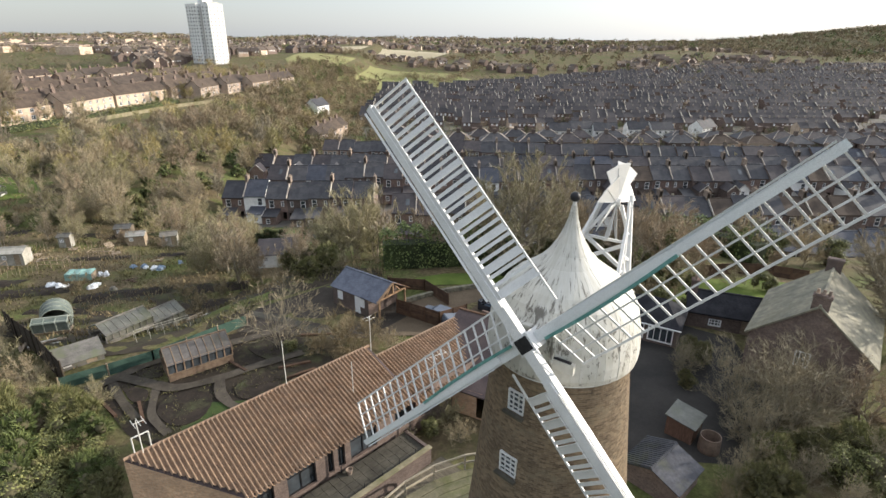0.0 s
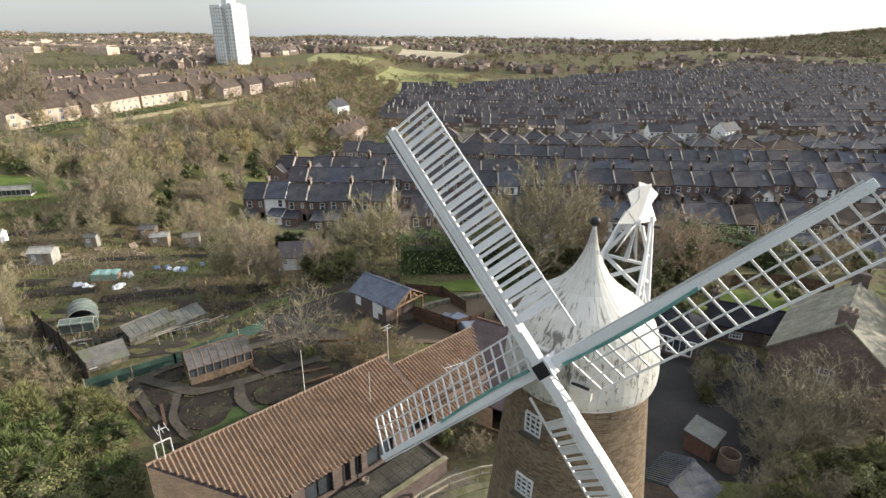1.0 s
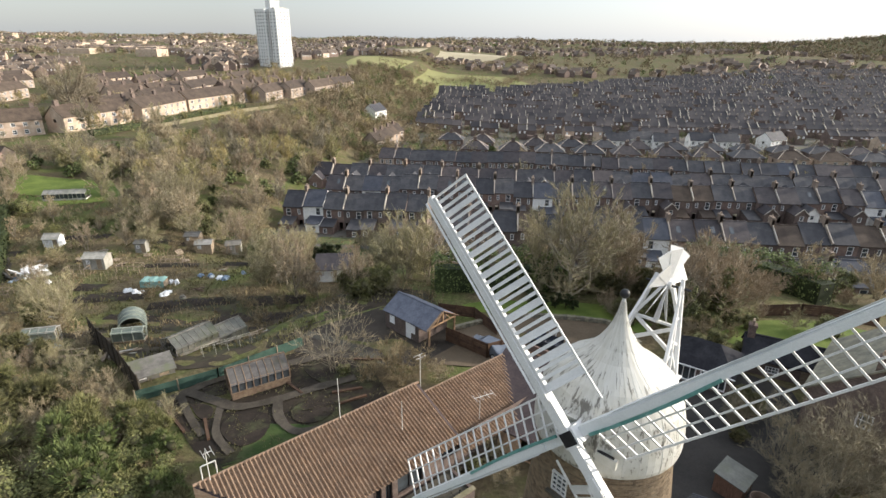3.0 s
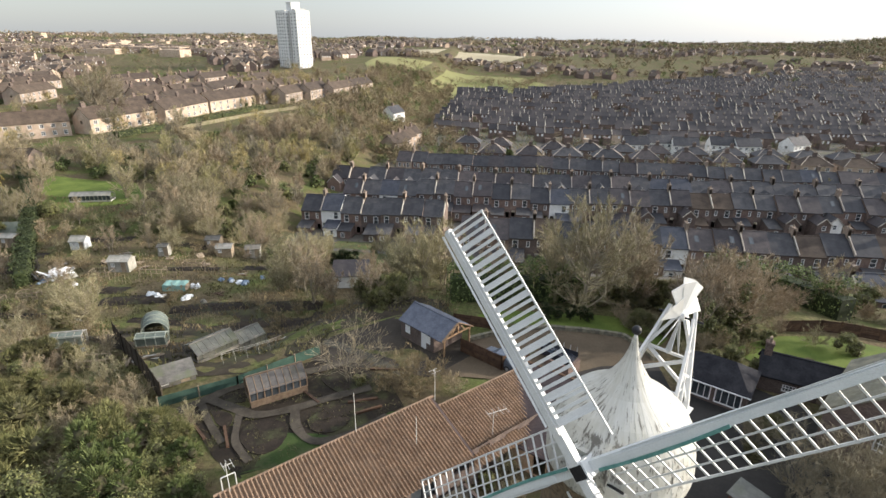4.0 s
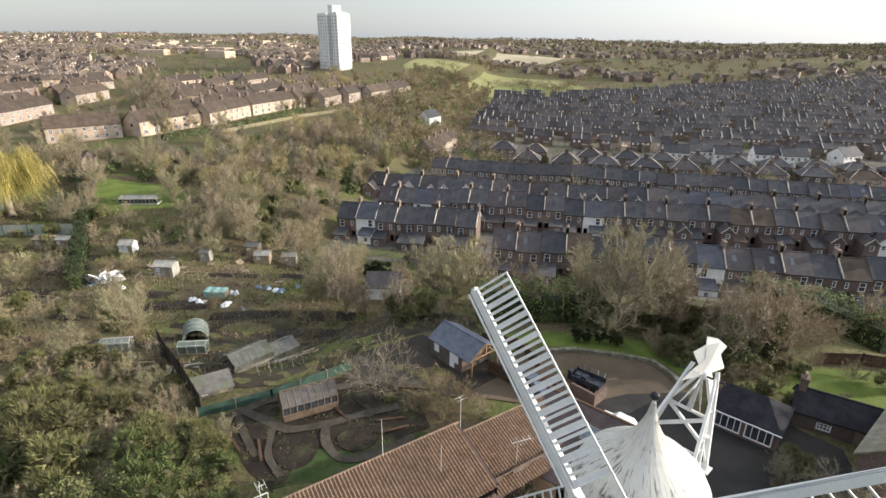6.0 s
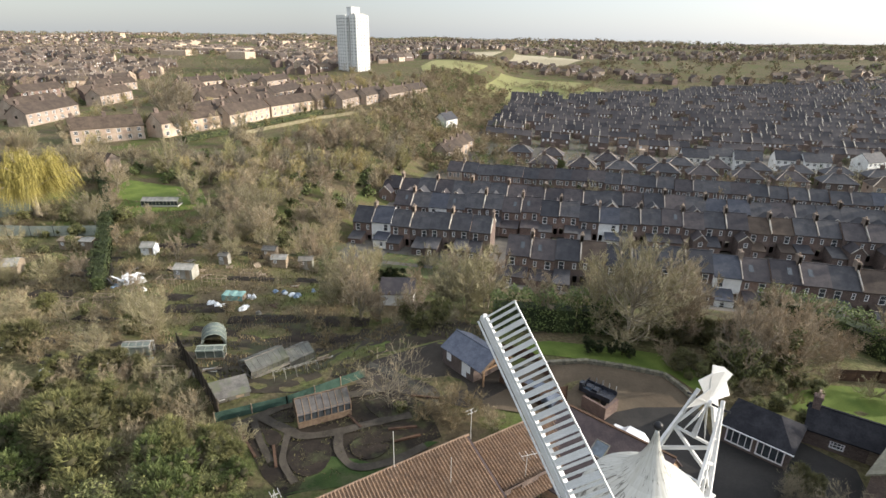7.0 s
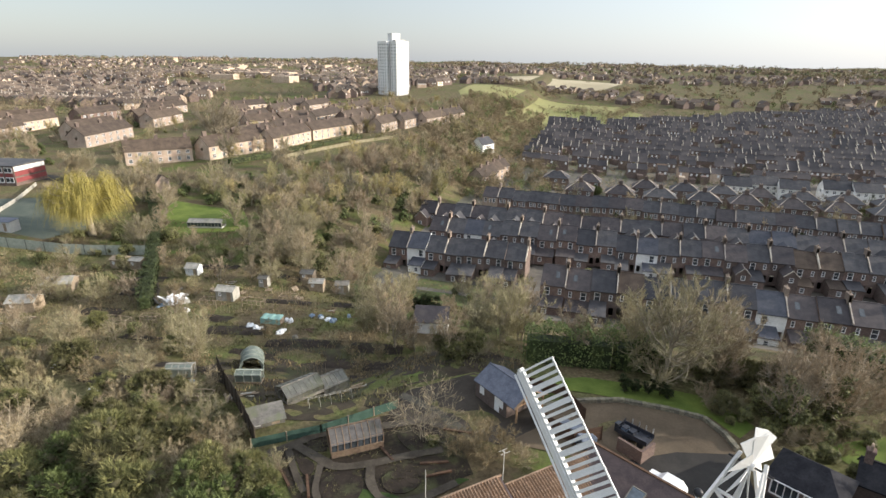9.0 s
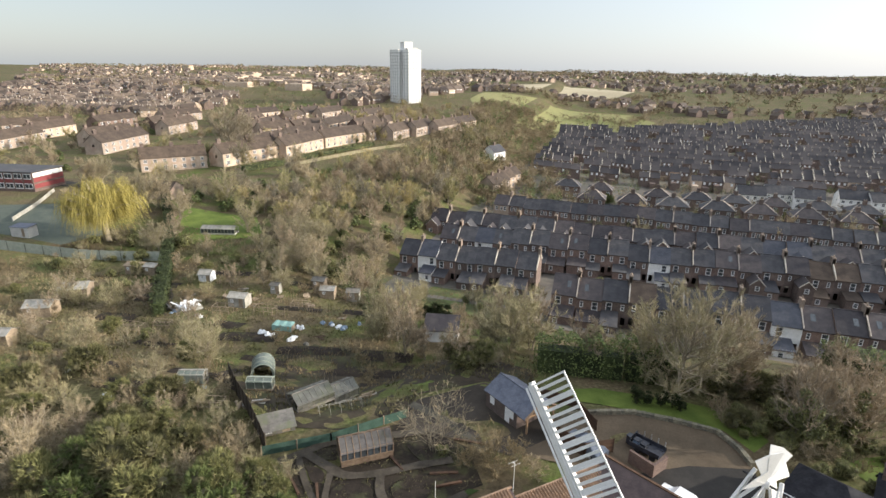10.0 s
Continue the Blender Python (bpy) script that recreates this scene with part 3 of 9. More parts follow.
def build_windmill():
    mill = thing("windmill", Matrix.Translation(MILL), "brick tower windmill with flaking white cap and four white sails", "windmill")
    o = MILL
    loc = lambda p: Vector(p) - o

    # tower: tapering brick, the windows cut through
    def radius(z):
        return 3.95 - (3.95 - 2.40) * (z / 14.8) ** 0.95
    holes = []
    for ang, z in ((226, 12.95), (225, 10.4), (224, 6.0), (298, 8.3), (300, 4.4), (60, 8.0)):
        holes.append((ang, z + 0.2, 7.5, 0.82))
    n, zs = 96, []
    zz = 0.0
    cuts = sorted({0.0, 14.8, *[h[1] for h in holes], *[h[1] + h[3] for h in holes]})
    for a, b in zip(cuts, cuts[1:]):
        k = max(1, round((b - a) / 0.6))
        zs += [a + (b - a) * i / k for i in range(k)]
    zs.append(14.8)
    g = Geo()
    at = lambda a, z, d=0.0: ((radius(z) - d) * math.cos(radians(a)), (radius(z) - d) * math.sin(radians(a)), z)
    step = 360 / n
    for i in range(len(zs) - 1):
        for k in range(n):
            a0, a1 = k * step, (k + 1) * step
            mid_a, mid_z = (a0 + a1) / 2, (zs[i] + zs[i + 1]) / 2
            if any(abs((mid_a - h[0] + 180) % 360 - 180) < h[2] and h[1] < mid_z < h[1] + h[3] for h in holes):
                continue
            g.add([at(a0, zs[i]), at(a1, zs[i]), at(a1, zs[i + 1]), at(a0, zs[i + 1])], [(0, 1, 2, 3)])
    for a, z, w, h in holes:
        a0, a1 = math.floor((a - w) / step + 0.5) * step, math.floor((a + w) / step + 0.5) * step
        q = [at(a0, z), at(a1, z), at(a1, z + h), at(a0, z + h)]
        r = [at(a0, z, 0.35), at(a1, z, 0.35), at(a1, z + h, 0.35), at(a0, z + h, 0.35)]
        g.add(q + r, [(0, 4, 5, 1), (1, 5, 6, 2), (2, 6, 7, 3), (3, 7, 4, 0)])
    part("tower_wall", g, M["tower"], mill, "tapering tower of weathered brown brick")
    for a, z, w, h in holes:
        a0, a1 = math.floor((a - w) / step + 0.5) * step, math.floor((a + w) / step + 0.5) * step
        p, q = Vector(at(a0, z, 0.03)), Vector(at(a1, z, 0.03))
        ux = (q - p).normalized()
        wide = (q - p).length
        inn = Vector((0, 0, 1)).cross(ux)
        f = Geo()
        up = Vector((0, 0, 1))
        xs, zs = [0.0, 0.05], [0.0, 0.05]
        for i in (1, 2):
            xs += [wide * i / 3 - 0.012, wide * i / 3 + 0.012]
        for i in (1, 2, 3):
            zs += [h * i / 4 - 0.012, h * i / 4 + 0.012]
        lattice(f, p - inn * 0.045, ux, up, inn * 0.09, xs + [wide - 0.05, wide], zs + [h - 0.05, h])
        win = part("window", f, M["white"], mill, "small-paned white casement window")
        s = Geo()
        s.add([p + inn * -0.03, q + inn * -0.03, q + inn * -0.03 + up * h, p + inn * -0.03 + up * h], [(0, 1, 2, 3)])
        s.v = [tuple(Vector(c) + inn * 0.05) for c in s.v]
        part("pane", s, M["pane"], win)
        s = Geo()
        out = -inn
        s.beam(p - ux * 0.08 + out * 0.17 + up * -0.05, q + ux * 0.08 + out * 0.17 + up * -0.05, 0.16, 0.09)
        part("window_sill", s, M["paving"], win)

    # cap: ogee, boarded, its boards standing a little proud of one another
    prof = [(2.46, 14.72), (2.60, 14.76), (2.65, 14.95), (2.66, 15.3), (2.60, 15.9), (2.46, 16.6), (2.20, 17.1), (1.85, 17.45), (1.42, 17.75), (1.02, 18.05), (0.70, 18.4), (0.45, 18.8), (0.27, 19.2), (0.16, 19.55), (0.10, 19.85), (0.075, 20.0)]
    g = Geo()
    nb, boards = 60, []
    for k in range(nb):
        a0, a1 = 2 * math.pi * (k + 0.012) / nb, 2 * math.pi * (k + 0.988) / nb
        lift = R.uniform(0, 0.012)
        vs = []
        for r, z in prof:
            for a in (a0, a1):
                vs.append(((r + lift) * math.cos(a), (r + lift) * math.sin(a), z))
        for r, z in prof:
            for a in (a0, a1):
                vs.append(((r - 0.03) * math.cos(a), (r - 0.03) * math.sin(a), z))
        m = 2 * len(prof)
        fs = []
        for i in range(len(prof) - 1):
            q = 2 * i
            fs += [(q, q + 1, q + 3, q + 2), (m + q, q, q + 2, m + q + 2), (q + 1, m + q + 1, m + q + 3, q + 3)]
        b = Geo()
        b.add(vs, fs)
        boards.append(b)
    g.lathe([(2.3, 14.7)] + [(r - 0.028, z) for r, z in prof], 48)
    cap = part("cap", g, M["cap"], mill, "boarded ogee cap in flaking white paint")
    for b in boards:
        part("cap_board", b, M["cap"], cap)
    g = Geo()
    g.lathe([(2.30, 14.58), (2.47, 14.62), (2.47, 14.78), (2.30, 14.82)], 64)
    part("curb", g, M["white_green"], mill)
    g = Geo()
    g.tube([(0, 0, 19.75), (0, 0, 20.15)], [0.08, 0.06], 10)
    post = part("finial", g, M["white"], mill)
    g = Geo()
    g.lathe([(0.0, 20.11)] + [(0.17 * math.sin(math.pi * i / 10), 20.28 - 0.17 * math.cos(math.pi * i / 10)) for i in range(1, 10)] + [(0.0, 20.45)], 18)
    part("ball", g, M["iron"], post, "dark metal ball", smooth=True)
    # front storm box round the shaft, and the shaft
    g = Geo()
    h = loc(HUB)
    b0 = h - AX_N * 2.6
    for dx in (-0.62, 0.62):
        g.beam(h - AX_N * 0.75 + SIDE * dx + Vector((0, 0, -0.25)), b0 + SIDE * dx + Vector((0, 0, -0.25)), 0.08, 0.9)
    g.beam(h - AX_N * 0.7 + Vector((0, 0, 0.34)), b0 + Vector((0, 0, 0.40)), 1.4, 0.07)
    g.beam(h - AX_N * 0.8 + Vector((0, 0, -0.72)), b0 + Vector((0, 0, -0.72)), 1.3, 0.09)
    part("storm_hatch", g, M["cap"], mill)
    g = Geo()
    mid = h + BACK * 0.86 + SIDE * 0.88 + Vector((0, 0, -0.82))
    g.beam(mid - SIDE * 0.52, mid + SIDE * 0.46, 0.16, 0.34)
    lid = part("vent_board", g, M["cap"], mill, "cream board under a black bar that paints a dark gap")
    # solid black bar added for the darkness of an open gap
    g = Geo()
    g.beam(mid - SIDE * 0.30 + Vector((0, 0, 0.21)), mid + SIDE * 0.36 + Vector((0, 0, 0.19)), 0.08, 0.06)
    part("vent_gap", g, M["iron"], lid)
    g = Geo()
    g.tube([h - AX_N * 2.8, h - AX_N * 0.3], [0.24, 0.22], 14)
    part("windshaft", g, M["iron"], mill)
    # canister: the iron cross box that takes the stocks
    g = Geo()
    rot = Matrix((AX_A, AX_B, AX_N)).transposed().to_4x4()
    hm = Matrix.Translation(h) @ rot
    g.box((-0.30, -0.30, -0.75), (0.30, 0.30, -0.02), hm)
    can = part("canister", g, M["white"], mill)
    g = Geo()
    g.box((-0.23, -0.23, -0.02), (0.23, 0.23, 0.035), hm)
    part("end_plate", g, M["iron"], can, "black square iron plate")

    # sails: a runs in front of b; each has its frame on the trailing side
    def sail(d, t, level, shutters, label):
        rest = h - AX_N * level
        g = Geo()
        g.beam(rest + d * 0.05, rest + d * 3.2, 0.34, 0.32, AX_N)
        g.beam(rest + d * 3.2, rest + d * 9.4, 0.34, 0.30, AX_N, 0.62)
        whip = rest + AX_N * 0.17 + t * 0.02
        g.beam(whip + d * 1.3, whip + d * 9.3, 0.26, 0.10, AX_N, 0.8)
        ob = part("sail", g, M["white"] if shutters else M["white_green"], mill, label)
        weather = lambda s: radians(27 - 8 * (s - 1.2) / 8.0)
        side = lambda s: (t * math.cos(weather(s)) - AX_N * math.sin(weather(s)))
        nrm = lambda s: (t * math.sin(weather(s)) + AX_N * math.cos(weather(s)))
        base = lambda s: rest + AX_N * (0.19 if shutters else 0.10) + d * s
        wide = 1.62
        # leading board
        g = Geo()
        k = 8
        for i in range(k + 1):
            e0 = base(1.7 + 7.55 * i / k) - t * 0.14 + AX_N * 0.05
            f0 = e0 - t * 0.05 + AX_N * 0.04
            g.v += [tuple(e0), tuple(f0), tuple(f0 - AX_N * 0.03), tuple(e0 - AX_N * 0.03)]
        for i in range(k):
            q = i * 4
            g.f += [(q, q + 4, q + 5, q + 1), (q + 1, q + 5, q + 6, q + 2), (q + 2, q + 6, q + 7, q + 3), (q + 3, q + 7, q + 4, q)]
        g.f += [(0, 1, 2, 3), (4 * k + 3, 4 * k + 2, 4 * k + 1, 4 * k)]
        part("leading_board", g, M["white"] if shutters else M["white_green"], ob)
        if not shutters:
            g = Geo()
            strip(g, [whip + d * (0.6 + 4.6 * i / 10) + t * (0.15 + 0.07 * math.sin(math.pi * i / 10) - 0.05 * i / 10) + AX_N * 0.05 for i in range(11)], t * 0.05, AX_N * 0.03)
            part("edge_strip", g, M["teal_paint"], ob, "teal-stained edge strip")
        inner, outer = (0.62, 9.22) if shutters else (0.7, 9.25)
        # hemlath along the trailing edge
        g = Geo()
        k = 12
        pts = [base(inner + (outer - inner) * i / k) + side(inner + (outer - inner) * i / k) * wide for i in range(k + 1)]
        strip(g, pts, t * 0.0325, AX_N * 0.0275)
        part("hemlath", g, M["white"], ob)
        if shutters:
            ns = 27
            s_in = 1.55
            for i in range(ns):
                s = s_in + (outer - 0.1 - s_in) * (i + 0.5) / ns
                sd, nn = side(s), nrm(s)
                tilt = radians(10)
                w = (d * math.cos(tilt) + nn * math.sin(tilt))
                lo, hi = base(s) + sd * 0.22, base(s) + sd * (wide - 0.04)
                sh = Geo()
                sh.beam(lo, hi, 0.21 if i % 3 == 0 else 0.115, 0.022, w.cross((hi - lo).normalized()))
                part("shutter", sh, M["white"], ob)
            board = Geo()
            strip(board, [base(s_in + (outer - s_in) * i / k) + side(s_in + (outer - s_in) * i / k) * 0.20 + AX_N * 0.045 for i in range(k + 1)], t * 0.085, AX_N * 0.012)
            part("inner_board", board, M["white"], ob)
            for i in range(10):
                s = s_in + (outer - s_in) * i / 9
                b = Geo()
                b.beam(base(s) + side(s) * 0.10, base(s) + side(s) * (wide + 0.05), 0.07, 0.06, nrm(s))
                part("sail_bar", b, M["white"], ob)
            rod = Geo()
            rod.tube([base(s_in) + side(s_in) * 0.26 + nrm(s_in) * 0.12, base(outer) + side(outer) * 0.26 + nrm(outer) * 0.12], [0.016, 0.016], 5)
            part("shutter_rod", rod, M["white"], ob)
        else:
            nb2 = 20
            for i in range(nb2):
                s = inner + 0.02 + (outer - inner - 0.04) * i / (nb2 - 1)
                b = Geo()
                b.beam(base(s) - t * 0.05, base(s) + side(s) * (wide + 0.04), 0.055, 0.05, nrm(s))
                part("sail_bar", b, M["white"], ob)
            for fr in (0.36, 0.68):
                g = Geo()
                pts = [base(inner + (outer - inner) * i / k) + side(inner + (outer - inner) * i / k) * wide * fr + nrm(5) * 0.035 for i in range(k + 1)]
                strip(g, pts, t * 0.025, AX_N * 0.015)
                part("lath", g, M["white"], ob)
    sail(AX_A, -AX_B, 0.14, True, "white sail with open shutters on a heavy stock")
    sail(-AX_A, AX_B, 0.14, True, "white sail with open shutters on a heavy stock")
    sail(AX_B, AX_A, 0.52, False, "white lattice sail, its stock stained green")
    sail(-AX_B, -AX_A, 0.52, False, "white lattice sail, its stock stained green")

    # fantail: two raking side frames, braces, eight canted blades
    fan = loc((6.87, 25.42, 22.17))
    up = Vector((0, 0, 1))
    foot_z = 15.4
    tops, feet, fronts = [], [], []
    for s in (-1, 1):
        top = fan + SIDE * (0.55 * s) + up * 0.18
        foot = Vector((0, 0, foot_z + 0.6)) + BACK * 2.9 + SIDE * (1.3 * s)
        front = Vector((0, 0, 16.6)) + BACK * 2.0 + SIDE * (1.1 * s)
        tops.append(top), feet.append(foot), fronts.append(front)
        g = Geo()
        g.beam(foot, top + (top - foot).normalized() * 0.2, 0.20, 0.18, SIDE, 0.75)
        part("fan_post", g, M["white"], mill)
        g = Geo()
        g.beam(front, top, 0.16, 0.13, SIDE, 0.7)
        part("fan_post", g, M["white"], mill)
        for fa, fb, thick in ((0.35, 0.35, 0.12), (0.62, 0.62, 0.08), (0.35, 0.05, 0.08)):
            g = Geo()
            g.beam(front.lerp(top, fa), foot.lerp(top, fb), thick, thick * 0.85, SIDE)
            part("fan_brace", g, M["white"], mill)
        g = Geo()
        g.beam(front.lerp(foot, 0.45), top - BACK * 0.25, 0.13, 0.11, SIDE, 0.8)
        part("fan_post", g, M["white"], mill)
        for fr in (0.15, 0.25, 0.45, 0.55, 0.75):
            g = Geo()
            g.beam(front.lerp(top, fr), front.lerp(foot, 0.45).lerp(top - BACK * 0.25, fr + 0.06), 0.06, 0.05, SIDE)
            part("fan_brace", g, M["white"], mill)
    for s in (-1, 1):
        g = Geo()
        mid = feet[0].lerp(tops[0], 0.55).lerp(feet[1].lerp(tops[1], 0.55), 0.5 + 0.5 * s)
        g.beam(mid, fan + up * -0.1 + SIDE * 0.2 * s, 0.13, 0.10, BACK)
        part("fan_brace", g, M["white"], mill)
    for lo, hi in ((0.2, 0.53), (0.53, 0.2)):
        g = Geo()
        g.beam(feet[0].lerp(tops[0], lo), feet[1].lerp(tops[1], hi), 0.14, 0.11, BACK)
        part("fan_brace", g, M["white"], mill)
    for fr in (0.04, 0.53):
        g = Geo()
        g.beam(feet[0].lerp(tops[0], fr), feet[1].lerp(tops[1], fr), 0.11, 0.10, up)
        part("fan_brace", g, M["white"], mill)
    for fr in (0.12,):
        g = Geo()
        g.beam(fronts[0].lerp(tops[0], fr), fronts[1].lerp(tops[1], fr), 0.09, 0.08, up)
        part("fan_brace", g, M["white"], mill)
    g = Geo()
    g.tube([fan - SIDE * 0.9, fan + SIDE * 0.9], [0.05, 0.05], 8)
    axle = part("fan_axle", g, M["iron"], mill)
    g = Geo()
    g.tube([fan - SIDE * 0.16, fan + SIDE * 0.16], [0.17, 0.17], 12)
    part("fan_hub", g, M["white"], axle)
    for k in range(8):
        a = radians(45 * k + 12)
        d = BACK * math.cos(a) + up * math.sin(a)
        e = SIDE.cross(d)
        w = (e * math.cos(radians(25)) - SIDE * math.sin(radians(25))).normalized()
        nn = d.cross(w)
        g = Geo()
        c = [fan + d * 0.30 - w * 0.14, fan + d * 0.30 + w * 0.14, fan + d * 1.52 + w * 0.64, fan + d * 1.64, fan + d * 1.52 - w * 0.64]
        g.add([p + nn * 0.012 for p in c] + [p - nn * 0.012 for p in c], [(0, 1, 2, 3, 4), (9, 8, 7, 6, 5)] + [(i, i + 5, (i + 1) % 5 + 5, (i + 1) % 5) for i in range(5)])
        g.beam(fan + d * 0.12, fan + d * 1.5, 0.06, 0.05, nn)
        part("fan_blade", g, M["white"], axle, "white canted board")
    # small rail round the fan stage
    g = Geo()
    g.beam(feet[0] + up * 0.05 - SIDE * 0.2, feet[1] + up * 0.05 + SIDE * 0.2, 0.5, 0.06, up)
    part("fan_stage", g, M["white"], mill)
    for s in (-0.9, -0.45, 0.0, 0.45, 0.9):
        g = Geo()
        p = Vector((0, 0, foot_z + 0.05)) + BACK * 2.55 + SIDE * s
        g.beam(p, p + up * 0.7, 0.06, 0.06)
        part("rail_post", g, M["white"], mill)
    g = Geo()
    p = Vector((0, 0, foot_z + 0.72)) + BACK * 2.55
    g.beam(p - SIDE * 0.95, p + SIDE * 0.95, 0.06, 0.05)
    part("rail", g, M["white"], mill)
    return mill


windmill = build_windmill()

# ---- the long pantiled building ----
RU, RW = Vector((0.708, 0.706, 0)), Vector((0.706, -0.708, 0))
R0 = Vector((-16.15, 25.93, 0))
spot = lambda s, w, z: R0 + RU * s + RW * w + Vector((0, 0, z))


def build_long_building():
    b = thing("long_building", Matrix.Identity(4), "single-storey orange brick building with a red pantile roof", "building")
    hi, lo = 8.38, 6.72
    wide = 4.95
    g = Geo()
    # skewed end wall, back wall, front wall with openings
    c0, c1 = spot(0, 0, 0), spot(3.9, 4.7, 0)
    ux = (c1 - c0)
    n = 14
    for i in range(n):
        p, q = c0 + ux * (i / n), c0 + ux * ((i + 1) / n)
        za, zb = hi - 0.07 - (hi - lo) * (i / n), hi - 0.07 - (hi - lo) * ((i + 1) / n)
        g.add([(p.x, p.y, 3), (q.x, q.y, 3), (q.x, q.y, zb), (p.x, p.y, za)], [(0, 1, 2, 3)])
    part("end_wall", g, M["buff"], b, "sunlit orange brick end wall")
    g = Geo()
    p, q = spot(15.4, 0, 0), c0
    g.add([(p.x, p.y, 3), (q.x, q.y, 3), (q.x, q.y, hi - 0.06), (p.x, p.y, hi - 0.06)], [(0, 1, 2, 3)])
    p, q = spot(24.2, 0, 0), spot(15.4, 0, 0)
    g.add([(p.x, p.y, 3), (q.x, q.y, 3), (q.x, q.y, 7.2), (p.x, p.y, 7.2)], [(0, 1, 2, 3)])
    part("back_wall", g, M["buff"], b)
    # front: brick piers between dark glazed openings
    front = Geo()
    base = 4.25
    op = [(0.5, 0.15, 1.7, 1.95), (2.5, 0.05, 4.3, 2.0), (5.1, 0.05, 5.5, 2.0), (5.8, 0.05, 6.3, 2.0), (6.7, 0.05, 8.7, 2.0), (10.2, 0.9, 11.4, 1.9), (12.4, 0.05, 13.4, 2.0), (15, 0.9, 16.2, 1.9), (18, 0.05, 19, 2.0)]
    front.panel(spot(3.9, 4.3, base), RU, 21.5, 2.2, op, 0.25)
    front.panel(spot(3.9, 4.3, base - 1.3), RU, 21.5, 1.3)
    # dark brick here, not the orange: the front's shade is in its colour
    part("front_wall", front, M["brick_dark"], b, "front between glazed openings, its shade put into dark brick")
    for x0, z0, x1, z1 in op:
        g = Geo()
        ua = lambda x, z, d=-0.16: spot(3.9 + x, 4.3 + d, base + z)
        w, h = x1 - x0, z1 - z0
        lattice(g, ua(x0, z0), RU, Vector((0, 0, 1)), RW * -0.07, [0, 0.08, w / 2 - 0.04, w / 2 + 0.04, w - 0.08, w], [0, 0.08, h * 0.62 - 0.04, h * 0.62 + 0.04, h - 0.08, h])
        w = part("window", g, M["iron"], b, "dark-framed glazed opening")
        g = Geo()
        g.add([ua(x0, z0, -0.2), ua(x1, z0, -0.2), ua(x1, z1, -0.2), ua(x0, z1, -0.2)], [(0, 1, 2, 3)])
        part("pane", g, M["pane"], w)
    g = Geo()
    g.beam(spot(4.0, 4.93, lo - 0.05), spot(15.3, 4.93, lo - 0.05), 0.11, 0.09)
    part("gutter", g, M["iron"], b)
    g = Geo()
    for s in (4.5, 9.6, 15.0):
        g.tube([spot(s, 4.72, lo - 0.1), spot(s, 4.72, 4.2)], [0.04, 0.04], 6)
    part("downpipe", g, M["iron"], b)
    # roof deck under the tiles, with the ridge capping
    deck = Geo()
    deck.add([spot(0, 0, hi - 0.06), spot(3.85, wide - 0.1, lo - 0.06), spot(15.4, wide - 0.1, lo - 0.06), spot(15.4, 0, hi - 0.06)], [(0, 1, 2, 3)])
    low = 1.12
    deck.add([spot(15.4, 0, hi - low - 0.06), spot(15.4, wide - 0.1, lo - low - 0.06), spot(24.2, wide - 0.1, lo - low - 0.06), spot(24.2, 0, hi - low - 0.06)], [(0, 1, 2, 3)])
    deck.add([spot(15.4, 0, hi - 0.05), spot(15.4, wide - 0.1, lo - 0.05), spot(15.4, wide - 0.1, lo - low - 0.06), spot(15.4, 0, hi - low - 0.06)], [(0, 1, 2, 3), (3, 2, 1, 0)])
    roof = part("roof", deck, M["tile_dark"], b)
    for i in range(34):
        s = i * 0.455
        g = Geo()
        g.tube([spot(s, -0.02, hi + 0.02), spot(s + 0.445, -0.02, hi + 0.025)], [0.10, 0.105], 8)
        part("ridge_tile", g, M["pantile"], roof)
    for i in range(19):
        s = 15.5 + i * 0.455
        g = Geo()
        g.tube([spot(s, -0.02, hi - low + 0.02), spot(s + 0.445, -0.02, hi - low + 0.025)], [0.10, 0.105], 8)
        part("ridge_tile", g, M["pantile"], roof)
    return b, roof, hi, lo, wide, low


long_building, long_roof, L_HI, L_LO, L_WIDE, L_DROP = build_long_building()


def pantile_geo():
    """One S-shaped clay pantile, 0.30 wide and 0.40 long, lying in x (across) and y (down the slope)."""
    g = Geo()
    k = 7
    xs = [0.275 * i / k for i in range(k + 1)]
    hs = [0.15 * math.sin(math.pi * min(1.0, x / 0.13)) if x < 0.13 else -0.05 * math.sin(math.pi * (x - 0.13) / 0.145) for x in xs]
    for y, dz in ((0.0, 0.0), (0.40, 0.03)):
        for x, hgt in zip(xs, hs):
            g.v.append((x, y, hgt + dz))
    for x, hgt in zip(xs, hs):
        g.v.append((x, 0.40, hgt + 0.03 - 0.022))
    n = k + 1
    for i in range(k):
        g.f.append((i + 1, i, i + n, i + n + 1))
        g.f.append((i + n + 1, i + n, i + 2 * n, i + 2 * n + 1))
    return g


